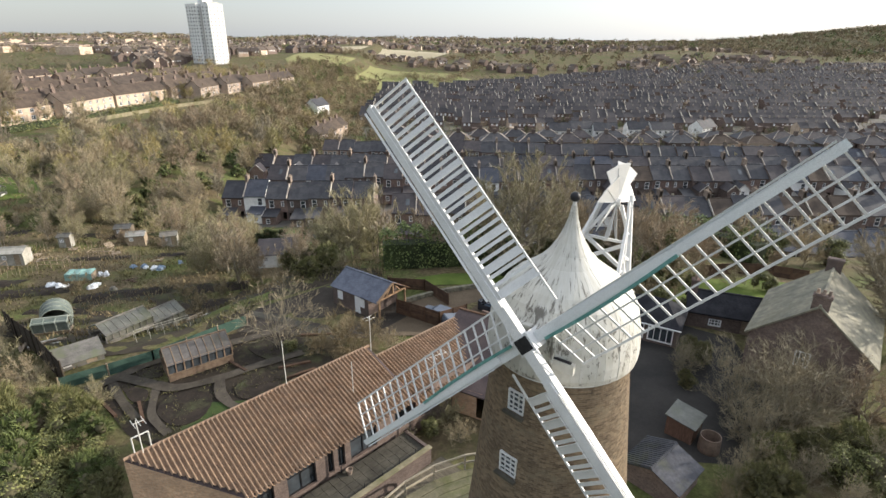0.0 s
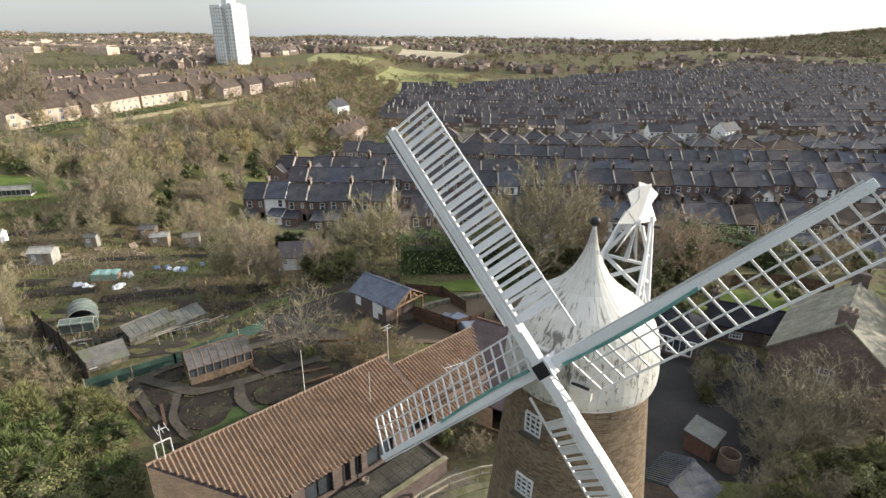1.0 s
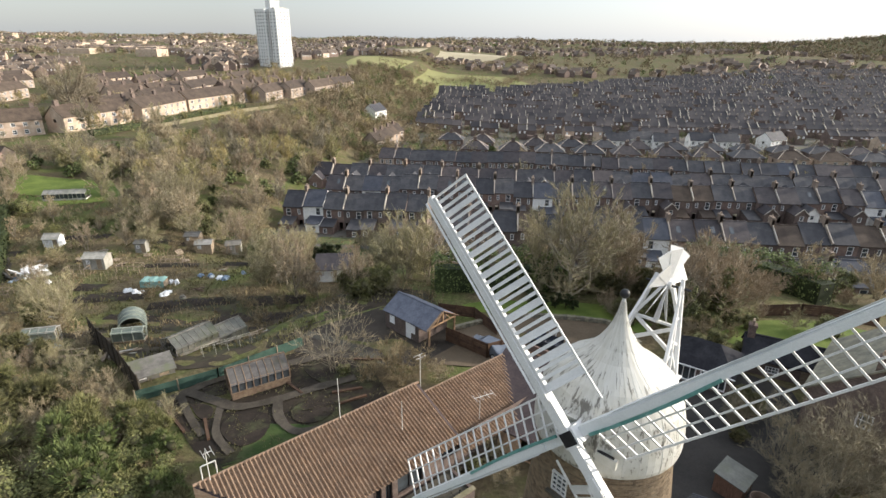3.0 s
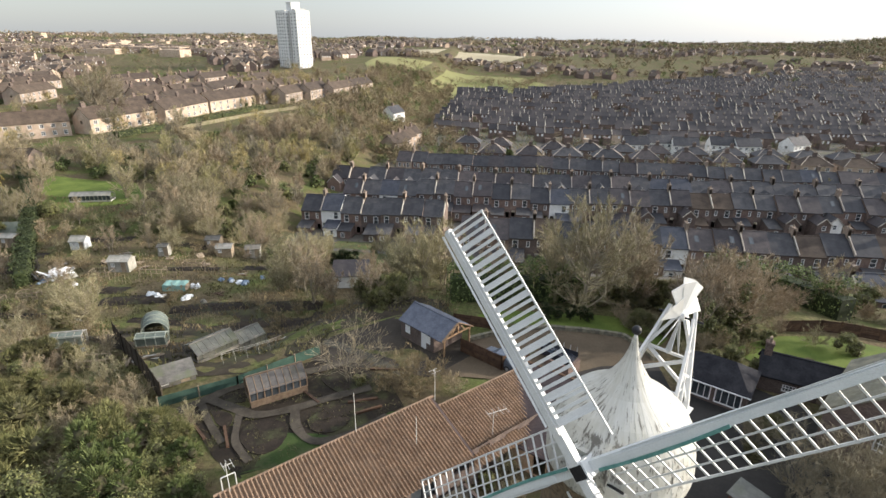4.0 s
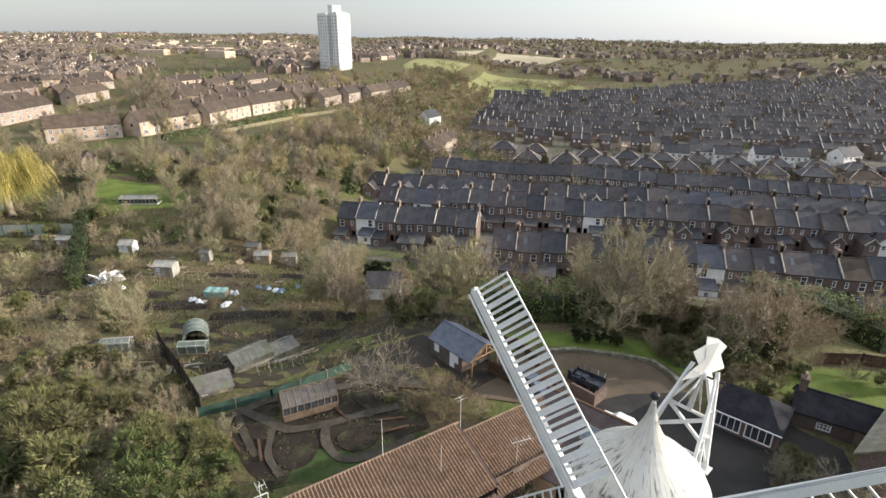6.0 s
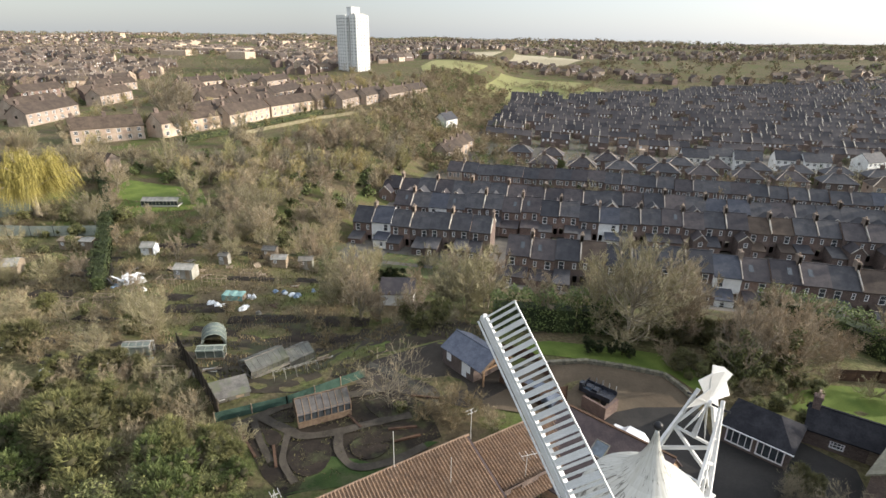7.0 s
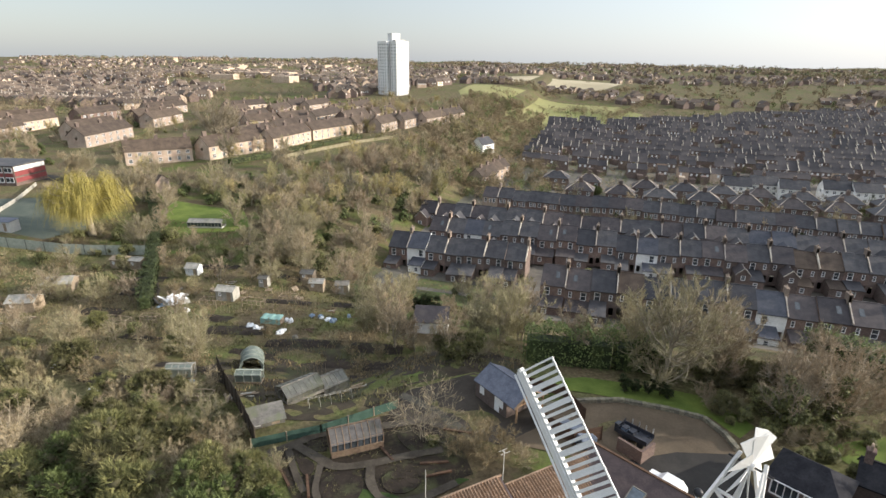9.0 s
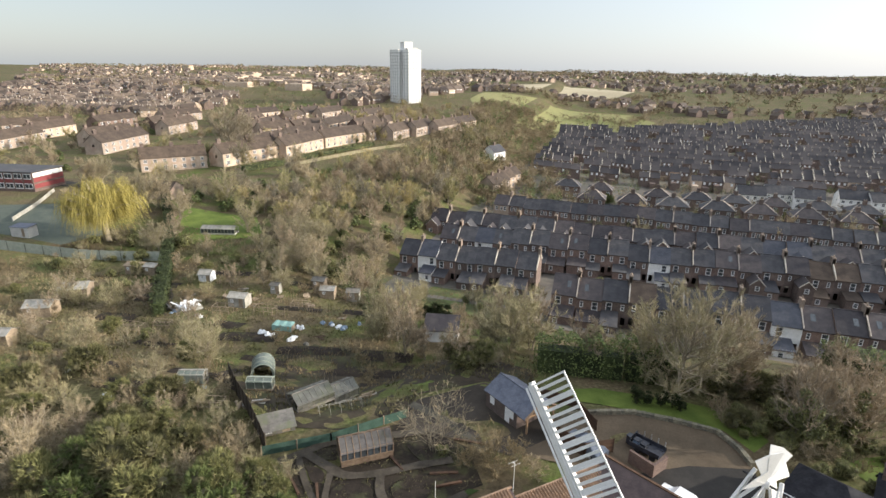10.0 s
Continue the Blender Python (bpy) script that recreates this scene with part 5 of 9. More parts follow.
def terrace_house(kind, wall_mat, roof_mat, label, group, name="terraced_house", d=7.6, ridge=8.1, wing=(3.1, 3.4, 2.5, 3.2), stack=True, coping=None, skylight=False, wing_mat=None):
    """One house of a terrace, 4.6 wide, its face towards -y; kind back: with a rear wing (width, length, eave, top)."""
    ob = thing(name, Matrix.Identity(4), label, "house", group)
    w, eave = 4.6, 5.5
    g = Geo()
    if kind == "front":
        holes = [(0.55, 3.45, 1.4, 4.95), (2.1, 3.45, 2.75, 4.75), (3.1, 3.45, 3.95, 4.95)]
    else:
        holes = [(0.7, 3.25, 1.8, 4.95)] + ([(3.3, 3.6, 3.95, 4.8)] if coping else []) + [(3.5, 0.8, 4.3, 2.3)]
    g.panel((0, 0, 0), (1, 0, 0), w, eave, holes)
    g.panel((w, 0, 0), (0, 1, 0), d, eave)
    g.panel((w, d, 0), (-1, 0, 0), w, eave)
    g.panel((0, d, 0), (0, -1, 0), d, eave)
    for x, rev in ((0, True), (w, False)):
        tri = [(x, 0, eave), (x, d, eave), (x, d / 2, ridge - 0.05)]
        g.add(tri, [(2, 1, 0) if rev else (0, 1, 2)])
    part("wall", g, wall_mat, ob)
    r = Geo()
    gable_roof(r, 0, w, 0, d, eave, ridge)
    roof = part("roof", r, roof_mat, ob)
    at = lambda y: eave + (ridge - eave) * y / (d / 2)
    if skylight:
        g = Geo()
        x0, y0, y1 = 2.6, d * 0.17, d * 0.33
        g.add([(x0, y0, at(y0) + 0.05), (x0 + 0.75, y0, at(y0) + 0.05), (x0 + 0.75, y1, at(y1) + 0.05), (x0, y1, at(y1) + 0.05)], [(0, 1, 2, 3)])
        part("skylight", g, M["pane"], roof)
    for a, b, c, e in holes:
        if b > 3 or kind == "front":
            window_parts(ob, (a, 0, b), (1, 0, 0), c - a, e - b, 1 if c - a > 1.2 else 0)
    if stack:
        chimney_part(ob, w - 0.05, d * 0.5, ridge - 0.9, ridge + 1.25, 0.55, 1.5, 1, M["brick_pale"])
    if coping:
        for ya, yb in ((-0.2, d / 2), (d + 0.2, d / 2)):
            g = Geo()
            g.beam((w, ya, eave + 0.02), (w, yb, ridge + 0.18), 0.20, 0.36)
            part("party_parapet", g, coping, ob)
    if kind == "back":
        # rear wing, its roof sloping away from the house
        g = Geo()
        ww, ln, he, hr = wing
        hole = (0.8, 0.8, 1.7, 2.0) if he < 3 else (0.9, 2.6, 1.8, 3.7)
        g.panel((0, -ln, 0), (1, 0, 0), ww, he, [hole])
        gabled = he > 3
        side_top = he if gabled else hr - 0.06
        for xx, rev in ((ww, False), (0, True)):
            q = [(xx, -ln, 0), (xx, 0, 0), (xx, 0, side_top), (xx, -ln, he)]
            g.add(q, [(3, 2, 1, 0) if rev else (0, 1, 2, 3)])
        if gabled:
            g.add([(0, -ln, he), (ww, -ln, he), (ww / 2, -ln, hr)], [(0, 1, 2)])
        wing_ob = part("rear_wing", g, wing_mat or wall_mat, ob)
        r = Geo()
        if gabled:
            for xe, flip in ((-0.15, False), (ww + 0.15, True)):
                vs = [(xe, -ln - 0.15, he - 0.1), (ww / 2, -ln - 0.15, hr + 0.06), (ww / 2, 0.02, hr + 0.06), (xe, 0.02, he - 0.1)]
                vs += [(x, y, z - 0.1) for x, y, z in vs]
                fs = [(0, 1, 2, 3), (7, 6, 5, 4), (0, 4, 5, 1), (1, 5, 6, 2), (2, 6, 7, 3), (3, 7, 4, 0)]
                r.add(vs, fs if flip else [tuple(reversed(q)) for q in fs])
        else:
            vs = [(-0.05, -ln - 0.22, he - 0.06), (ww + 0.12, -ln - 0.22, he - 0.06), (ww + 0.12, 0.04, hr), (-0.05, 0.04, hr)]
            vs += [(x, y, z - 0.12) for x, y, z in vs]
            r.add(vs, [(0, 1, 2, 3), (7, 6, 5, 4), (0, 4, 5, 1), (1, 5, 6, 2), (2, 6, 7, 3), (3, 7, 4, 0)])
        part("wing_roof", r, roof_mat, wing_ob)
        if gabled:
            # verge added in pale colour for the bright sunlit edge of the wing's slope
            g = Geo()
            g.beam((ww + 0.16, -ln - 0.17, he - 0.06), (ww / 2, -ln - 0.17, hr + 0.10), 0.16, 0.14)
            g.beam((ww / 2, -ln - 0.17, hr + 0.10), (-0.16, -ln - 0.17, he - 0.06), 0.16, 0.14)
            part("verge", g, M["coping_sunlit"], wing_ob)
        window_parts(ob, (hole[0], -ln, hole[1]), (1, 0, 0), 0.9, 1.1, 0)
    return ob


def hip_house(w, d, eave, ridge, wall_mat, roof_mat, label, group, name, cols=4, gable=False):
    """A pair of houses under one roof, face towards -y, hipped or gabled."""
    ob = thing(name, Matrix.Identity(4), label, "house", group)
    g = Geo()
    holes = []
    for i in range(cols):
        x = w * (i + 0.5) / cols - 0.65
        holes += [(x, 3.2, x + 1.3, 4.5), (x, 0.7, x + 1.3, 2.2)]
    g.panel((0, 0, 0), (1, 0, 0), w, eave, holes)
    g.panel((w, 0, 0), (0, 1, 0), d, eave, [(d / 2 - 0.5, 3.2, d / 2 + 0.5, 4.3)])
    g.panel((w, d, 0), (-1, 0, 0), w, eave)
    g.panel((0, d, 0), (0, -1, 0), d, eave, [(d / 2 - 0.5, 3.2, d / 2 + 0.5, 4.3)])
    if gable:
        for x, rev in ((0, True), (w, False)):
            tri = [(x, 0, eave), (x, d, eave), (x, d / 2, ridge - 0.05)]
            g.add(tri, [(2, 1, 0) if rev else (0, 1, 2)])
    part("wall", g, wall_mat, ob)
    r = Geo()
    o = 0.35
    if gable:
        gable_roof(r, 0, w, 0, d, eave, ridge, 0.35, verge=0.2)
    else:
        lo = eave - 0.2
        k = d * 0.5
        r.add([(-o, -o, lo), (w + o, -o, lo), (w + o, d + o, lo), (-o, d + o, lo), (k, d / 2, ridge), (w - k, d / 2, ridge)], [(0, 1, 5, 4), (1, 2, 5), (2, 3, 4, 5), (3, 0, 4), (3, 2, 1, 0)])
    roof_ob = part("roof", r, roof_mat, ob)
    if not gable:
        g = Geo()
        for xa, xb in ((-o, k), (w + o, w - k)):
            for ya in (-o, d + o):
                g.beam((xa, ya, lo + 0.02), (xb, d / 2, ridge + 0.03), 0.18, 0.13)
        g.beam((k, d / 2, ridge + 0.06), (w - k, d / 2, ridge + 0.06), 0.26, 0.16)
        part("hip_tiles", g, M["parapet"], roof_ob)
    for a, b, c, e in holes:
        window_parts(ob, (a, 0, b), (1, 0, 0), c - a, e - b, 1)
    window_parts(ob, (w, d / 2 - 0.5, 3.2), (0, 1, 0), 1.0, 1.1, 0)
    for x in ((w * 0.5,) if w < 12 else (w * 0.06, w * 0.5, w * 0.94)):
        chimney_part(ob, x, d / 2, ridge - 0.6, ridge + 1.35, 1.3, 0.8, 4, M["brick_dark"])
    return ob


def put(ob, x, y, rz=0.0, dz=0.0, sx=1.0, sz=1.0):
    c = copy_thing(ob, at_ground(x, y, rz, dz) @ Matrix.Diagonal((sx, 1, sz, 1)))
    return c


def drop_model(ob):
    for o in (*ob.children_recursive, ob):
        bpy.data.objects.remove(o)


def build_terraces():
    g_near = "terraced houses in the valley"
    pale, dull = M["coping_sunlit"], M["parapet"]
    back = [terrace_house("back", m, r, l, g_near, **k) for m, r, l, k in (
        (M["brick"], M["slate"], "red brick terraced house with a slate roof and rear wing", dict(coping=dull)),
        (M["brick_dark"], M["slate"], "dark brick terraced house with pale copings and a long rear wing", dict(coping=pale, wing=(2.9, 4.6, 2.5, 3.4))),
        (M["brick"], M["slate_plum"], "red brick terraced house with a plum slate roof", dict(coping=dull, skylight=True, wing=(4.3, 3.2, 2.4, 3.3))),
        (M["brick_dark"], M["slate_plum"], "dark brick terraced house with a two-storey rear wing", dict(coping=pale, wing=(2.8, 4.2, 3.9, 5.25))),
        (M["brick_dark"], M["tile_brown"], "dark brick terraced house with a brown tile roof and pale copings", dict(coping=pale, ridge=7.95)),
        (M["brick"], M["slate"], "brick terraced house with a white-rendered rear wing", dict(wing=(2.8, 4.2, 3.9, 5.25), wing_mat=M["render_white"], stack=False, skylight=True)),
        (M["render"], M["slate"], "cream-rendered terraced house with a slate roof", dict(coping=dull)),
        (M["render_white"], M["slate_blue_dark"], "white-rendered terraced house with a blue slate roof", dict(stack=False)),
        (M["brick_dark"], M["slate_blue_dark"], "dark brick terraced house with a blue slate roof", dict(coping=dull, wing=(3.0, 1.6, 2.4, 2.9))))]
    front = [terrace_house("front", m, r, l, g_near, **k) for m, r, l, k in (
        (M["brick"], M["slate"], "red brick terraced house under a slate roof", dict(stack=False)),
        (M["brick_dark"], M["slate"], "dark brick terraced house with pale copings under a slate roof", dict(coping=pale)),
        (M["brick_dark"], M["slate_plum"], "dark brick terraced house under a plum slate roof", dict(stack=False)),
        (M["brick"], M["slate"], "red brick terraced house with low copings under a slate roof", dict(coping=dull)),
        (M["render"], M["slate_plum"], "cream-rendered terraced house under a plum slate roof", dict()),
        (M["brick_dark"], M["slate_blue_dark"], "dark brick terraced house under a blue slate roof", dict(coping=pale, skylight=True)))]

    def row(lot, y, x0, x1, base, turn=0.0, white=(), jag=0.32, odds=None, W=5.2):
        """Houses in mirrored pairs along a line from x0 to x1, each W wide, stepped a little from pair to pair."""
        n = int((x1 - x0) / W)
        last, dz, dy, k = None, 0.0, 0.0, 0
        for i in range(n):
            x = x0 + i * W
            if i % 2 == 0 or R.random() < 0.75:
                k = R.choices(range(len(lot)), odds)[0]
            if i % 2 == 0:
                dz, dy = R.uniform(-jag, jag), R.choice((-0.5, -0.2, 0.0, 0.2, 0.5))
            flip = i % 2 == 1
            ob = back[7] if i in white else lot[k]
            yy = y + dy + math.tan(radians(turn)) * x
            put(ob, x + (W if flip else 0), yy, turn, base - ground(x, yy) + dz + R.uniform(-0.26, 0.26), (-1 if flip else 1) * W / 4.6)
    tall = terrace_house("back", M["brick_dark"], M["slate"], "brown brick terraced house with a tall gabled rear wing", g_near, wing=(3.6, 4.2, 4.9, 6.9), coping=None)
    tall2 = terrace_house("back", M["brick"], M["slate_plum"], "red brick terraced house with a tall gabled rear wing", g_near, wing=(3.2, 3.6, 4.7, 6.5), coping=dull)
    tall3 = terrace_house("back", M["brick_dark"], M["slate_blue_dark"], "dark brick terraced house with a pale gabled rear wing", g_near, wing=(3.4, 4.0, 4.8, 6.7), wing_mat=M["render"])
    near = back[:3] + back[4:5] + back[6:9]
    row(near, 99.5, -9.7, 112, -7.2, white=(8,), odds=(4, 6, 8, 4, 0.4, 0, 1), W=4.6)
    row([back[8], back[1]], 80.5, 44.6, 86, -7.2, odds=(4, 2))
    row(back, 114.0, -47.0, -14.0, -8.6, odds=(3, 7, 4, 3, 2, 3, 0, 0, 2), white=(1,), W=4.6)
    row(back, 129.0, -42.0, 140, -8.1, odds=(4, 7, 5, 4, 3, 3, 0.3, 0, 1.5), white=(2, 11, 27, 33), W=4.6)
    row([tall, tall2, tall3], 149.5, -52.0, 146, -9.9, odds=(6, 5, 1))
    row(front, 178.0, -40.0, 150, -11.2, turn=-3.5, odds=(5, 4, 4, 3, 1, 3))
    for o in back + front + [tall, tall2, tall3]:
        drop_model(o)
    semi = hip_house(10.6, 7.2, 5.2, 7.7, M["brick_dark"], M["slate"], "pair of brick houses under one hipped slate roof", "hipped houses in the valley", "semi_detached_house", cols=3)
    semi2 = hip_house(10.6, 7.2, 5.2, 7.7, M["render"], M["tile_brown"], "pair of rendered houses under one hipped tile roof", "hipped houses in the valley", "semi_detached_house", cols=3)
    semi3 = hip_house(10.0, 7.4, 5.1, 7.8, M["brick"], M["slate_plum"], "pair of red brick houses under one hipped plum slate roof", "hipped houses in the valley", "semi_detached_house", cols=3)
    white = hip_house(11.0, 8.0, 5.4, 8.6, M["render_white"], M["slate"], "white-rendered house under a slate roof", "white houses in the valley", "white_house", gable=True)
    for y, x0, x1 in ((207.0, -14, 155), (236.0, -26, 175)):
        x = x0
        while x < x1:
            if R.random() < 0.14:
                x += 9
                continue
            put(R.choices((semi, semi2, semi3), (6, 1, 4))[0], x, y + R.uniform(-0.8, 0.8) - 0.04 * x)
            x += 13.6 + R.uniform(0, 1.2)
    for x, y, rz in ((50, 262, 0), (62, 268, 4), (72, 263, -4), (90, 268, 0), (101, 266, 6), (128, 272, 30), (-64, 283, 70)):
        put(white, x, y, rz)
    # short lit row of gabled houses beside the scrub
    lit = hip_house(7.0, 7.5, 5.2, 8.2, M["render"], M["tile_brown"], "cream-rendered gabled house among gardens", "gabled houses beside the scrub", "gabled_house", cols=2, gable=True)
    for i in range(4):
        put(lit, -49.0 + i * 0.5, 219 + i * 10.6, 66)
    for o in (semi, semi2, semi3, white, lit):
        drop_model(o)


def build_estate():
    kinds = []
    for w, m, r, l in ((24.0, M["render"], M["tile_brown"], "cream-rendered row of houses under a brown tile roof"), (17.0, M["render"], M["tile_brown"], "cream-rendered pair of houses under a brown tile roof"), (20.0, M["brick"], M["tile_brown"], "pale brick row of houses under a brown tile roof")):
        kinds.append((w, hip_house(w, 8.0, 5.3, 8.7, m, r, l, "houses of the hilltop estate", "estate_house", cols=int(w / 3.3), gable=True)))

    # each row: its front corner, length and bearing
    for k, x, y, length, rz in ((0, -167, 155, 22.6, 50), (0, -147, 175, 32, 80), (0, -138, 204, 31, 90), (0, -138, 237, 32, 79), (1, -130, 269, 20, 81), (0, -119, 276, 28, 88), (1, -114, 298, 23, 84), (0, -106, 314, 27, 81), (0, -101.5, 341.5, 27, 81),
                                (0, -216, 181, 36, 106), (0, -199, 252, 27, 100), (0, -204, 280, 26, 100), (1, -188, 256, 21, 74), (2, -181, 278, 27, 85), (0, -170, 296, 37, 93), (0, -245, 248, 34, 106), (0, -267, 172, 34, 114), (2, -218, 325, 30, 102), (0, -225, 358, 31, 100),
                                (0, -216, 366, 37, 93), (2, -270, 262, 27, 93), (0, -262, 334, 38, 82), (0, -180, 337, 30, 89), (0, -179, 368, 28, 89), (0, -160, 205, 28, 82), (0, -158, 238, 30, 82), (2, -152, 300, 28, 86), (0, -146, 330, 30, 86), (0, -240, 196, 30, 100), (0, -290, 205, 34, 110), (2, -300, 250, 34, 100), (0, -235, 300, 28, 98), (0, -330, 215, 34, 60), (0, -300, 300, 36, 90)):
        put(kinds[k][1], x, y, rz, sx=length / kinds[k][0], sz=R.uniform(0.97, 1.05))
    for w, o in kinds:
        drop_model(o)


build_terraces()
build_estate()


def build_tower_block():
    t = thing("tower_block", at_ground(-203, 497, -32, -3.0), "pale concrete residential tower of eighteen storeys", "tower block")
    g, h = Geo(), 50.0
    for nm, lo, hi, dark in (("front_slab", (-11, -9, 0), (3, 3, h), 0), ("side_slab", (5.5, -6, 0), (15, 8, h), 0), ("core", (-2, -3, 0), (9, 9, h + 1.5), 1), ("rear_slab", (-15, 0, 0), (-3, 11, h), 0)):
        g = Geo()
        g.box(lo, hi)
        # core and rear slab in grey: shade of the left side put into colour
        slab = part(nm, g, M["concrete"] if dark or nm == "rear_slab" else M["render_white"], t)
        if dark:
            continue
        w = Geo()
        for s in range(17):
            z = 2.5 + s * 2.75
            faces = [((lo[0], lo[1], z), (1, 0, 0), hi[0] - lo[0]), ((hi[0], lo[1], z), (0, 1, 0), hi[1] - lo[1])]
            for p, ux, wide in faces:
                n = int(wide / 3.2)
                for i in range(n):
                    o = Vector(p) + Vector(ux) * (wide * (i + 0.5) / n - 0.5)
                    out = Vector((0, 0, 1)).cross(Vector(ux)) * -1
                    w.beam(o + out * 0.02 + Vector((0, 0, 0.65)), o + out * 0.02 + Vector(ux) * 1.0 + Vector((0, 0, 0.65)), 0.10, 1.05)
                    w.beam(o + out * 0.03 - Vector((0, 0, 0.06)), o + out * 0.03 + Vector(ux) * 1.0 - Vector((0, 0, 0.06)), 0.14, 0.1)
        part("window_grid", w, M["pane"], slab)["kind"] = "stuff"
    g = Geo()
    g.box((-1, -4, h), (6, 5, h + 6.5))
    g.box((-1.3, -4.3, h + 6.2), (6.3, 5.3, h + 6.7))
    part("plant_room", g, M["render_white"], t)


build_tower_block()


def build_far_town():
    """Streets of houses past those that can be told apart, and the far suburbs."""
    wall, roof, brown, win, chim, pale, tick = Geo(), Geo(), Geo(), Geo(), Geo(), Geo(), Geo()
    rr = random.Random(11)

    def house(x, y, w, d, eave, ridge, rz, pale_wall, stack):
        z = ground(x, y)
        m = pose(x, y, z - 0.5, 0, 0, rz)
        gw = pale if pale_wall else wall
        gw.box((0, 0, 0), (w, d, eave), m)
        gw.add([m @ Vector(p) for p in ((0, 0, eave), (0, d, eave), (0, d / 2, ridge - 0.05), (w, 0, eave), (w, d, eave), (w, d / 2, ridge - 0.05))], [(0, 2, 1), (3, 4, 5)])
        o = 0.3
        q = [m @ Vector(p) for p in ((0, -o, eave - 0.2), (w, -o, eave - 0.2), (w, d / 2, ridge), (0, d / 2, ridge), (w, d + o, eave - 0.2), (0, d + o, eave - 0.2))]
        (roof if w < 5 else brown).add(q, [(0, 1, 2, 3), (3, 2, 4, 5)])
        k = max(1, int(w / 2.3))
        for i in range(k):
            for zz in (4.2,) if stack else (3.9, 1.5):
                if rr.random() < 0.35:
                    continue
                win.box((w * (i + 0.5) / k - 0.5, -0.06, zz - 0.6), (w * (i + 0.5) / k + 0.5, 0.02, zz + 0.6), m)
        if stack and w < 5:
            if rr.random() < 0.22:
                for ya in (-0.3, d + 0.3):
                    tick.beam(m @ Vector((w, ya, eave + 0.1)), m @ Vector((w, d / 2, ridge + 0.3)), 0.3, 0.4)
            if rr.random() < 0.6:
                gw.box((0.1, -rr.uniform(2.5, 5), -0.5), (2.8, 0, rr.uniform(2.4, 4.4)), m)
        if stack:
            chim.box((w - 0.28, d / 2 - 0.45, ridge - 0.8), (w + 0.28, d / 2 + 0.45, ridge + 1.0), m)
    # terraces in the valley
    y = 288.0
    while y < 720:
        x = -44 - (y - 240) * 0.05 + rr.uniform(0, 6)
        end = 150 + (y - 240) * 1.2
        while x < end:
            if rr.random() < 0.95 and y < 500 + 0.6 * (x + 40):
                house(x, y + rr.uniform(-0.06, 0.06) + 0.035 * x, 4.85, 6.6, 5.5, 7.7 + rr.uniform(-0.08, 0.08), 2, rr.random() < 0.05, True)
            x += 4.85 if rr.random() < 0.9 else rr.uniform(9, 16)
        y += rr.choice((15.0, 17.0, 22.0))
    # right-hand streets nearer the camera
    y = 196.0
    while y < 290:
        x = 176 + rr.uniform(0, 8)
        while x < 150 + y * 0.75:
            if rr.random() < 0.92:
                house(x, y, 4.8, 7.4, 5.5, 7.9 + rr.uniform(-0.3, 0.3), rr.uniform(-1, 1), rr.random() < 0.08, True)
            x += 4.85 if rr.random() < 0.92 else 10
        y += 20
    # suburbs on the far slopes
    for i in range(8200):
        y = 330 + 2300 * rr.random() ** 1.7
        x = rr.uniform(-1.35, 1.1) * (y + 60)
        if -345 < x < -85 and y < 412:
            continue
        if -70 < x < 120 + y * 0.5 and y < 660 or (-260 < x < 60 and 420 < y < 640 and x > -235 + (y - 420) * 0.3 and x < 20) or (x > -120 and x < 10 and y < 700):
            continue
        if noise.noise(Vector((x * 0.004, y * 0.004, 3))) < -0.12 or math.exp(-((x - 1200) / 500) ** 2 - ((y - 1350) / 520) ** 2) > 0.4:
            continue
        a = 20 * round(rr.uniform(0, 8)) + 8
        house(x, y, rr.uniform(7, 13), 8.0, 5.2, 8.2, a, rr.random() < 0.22, rr.random() < 0.6)
    for i in range(60):
        y = rr.uniform(560, 1700)
        x = rr.uniform(-0.95, -0.5) * y
        z = ground(x, y)
        pale.box((0, 0, -1), (rr.uniform(20, 55), rr.uniform(12, 25), rr.uniform(4, 8)), pose(x, y, z, 0, 0, rr.uniform(-20, 20)))
    for nm, g, m, lab in (("town_walls", wall, M["brick_dark"], "brick walls of far streets of houses"), ("town_pale_walls", pale, M["render"], "pale walls of far houses and sheds"), ("town_roofs", roof, M["slate_far"], "slate roofs of far streets"), ("suburb_roofs", brown, M["tile_far"], "brown tile roofs of far suburbs"),
                          ("town_windows", win, M["upvc"], "white window frames of far houses"), ("town_copings", tick, M["coping_sunlit"], "pale party-wall copings of far streets"), ("town_chimneys", chim, M["parapet"], "brick chimneys of far houses")):
        tagged(part(nm, g, m), lab, "houses", kind="stuff")


M["tile_far"] = plain("suburb_roof", (0.085, 0.066, 0.053), (0.150, 0.120, 0.098), 0.05, 0.8, island=0.4, fine=1.0, spec=0.3)
M["slate_far"] = plain("town_roof", (0.038, 0.037, 0.042), (0.072, 0.064, 0.066), 0.05, 0.7, island=0.5, fine=1.0, spec=0.3)
build_far_town()


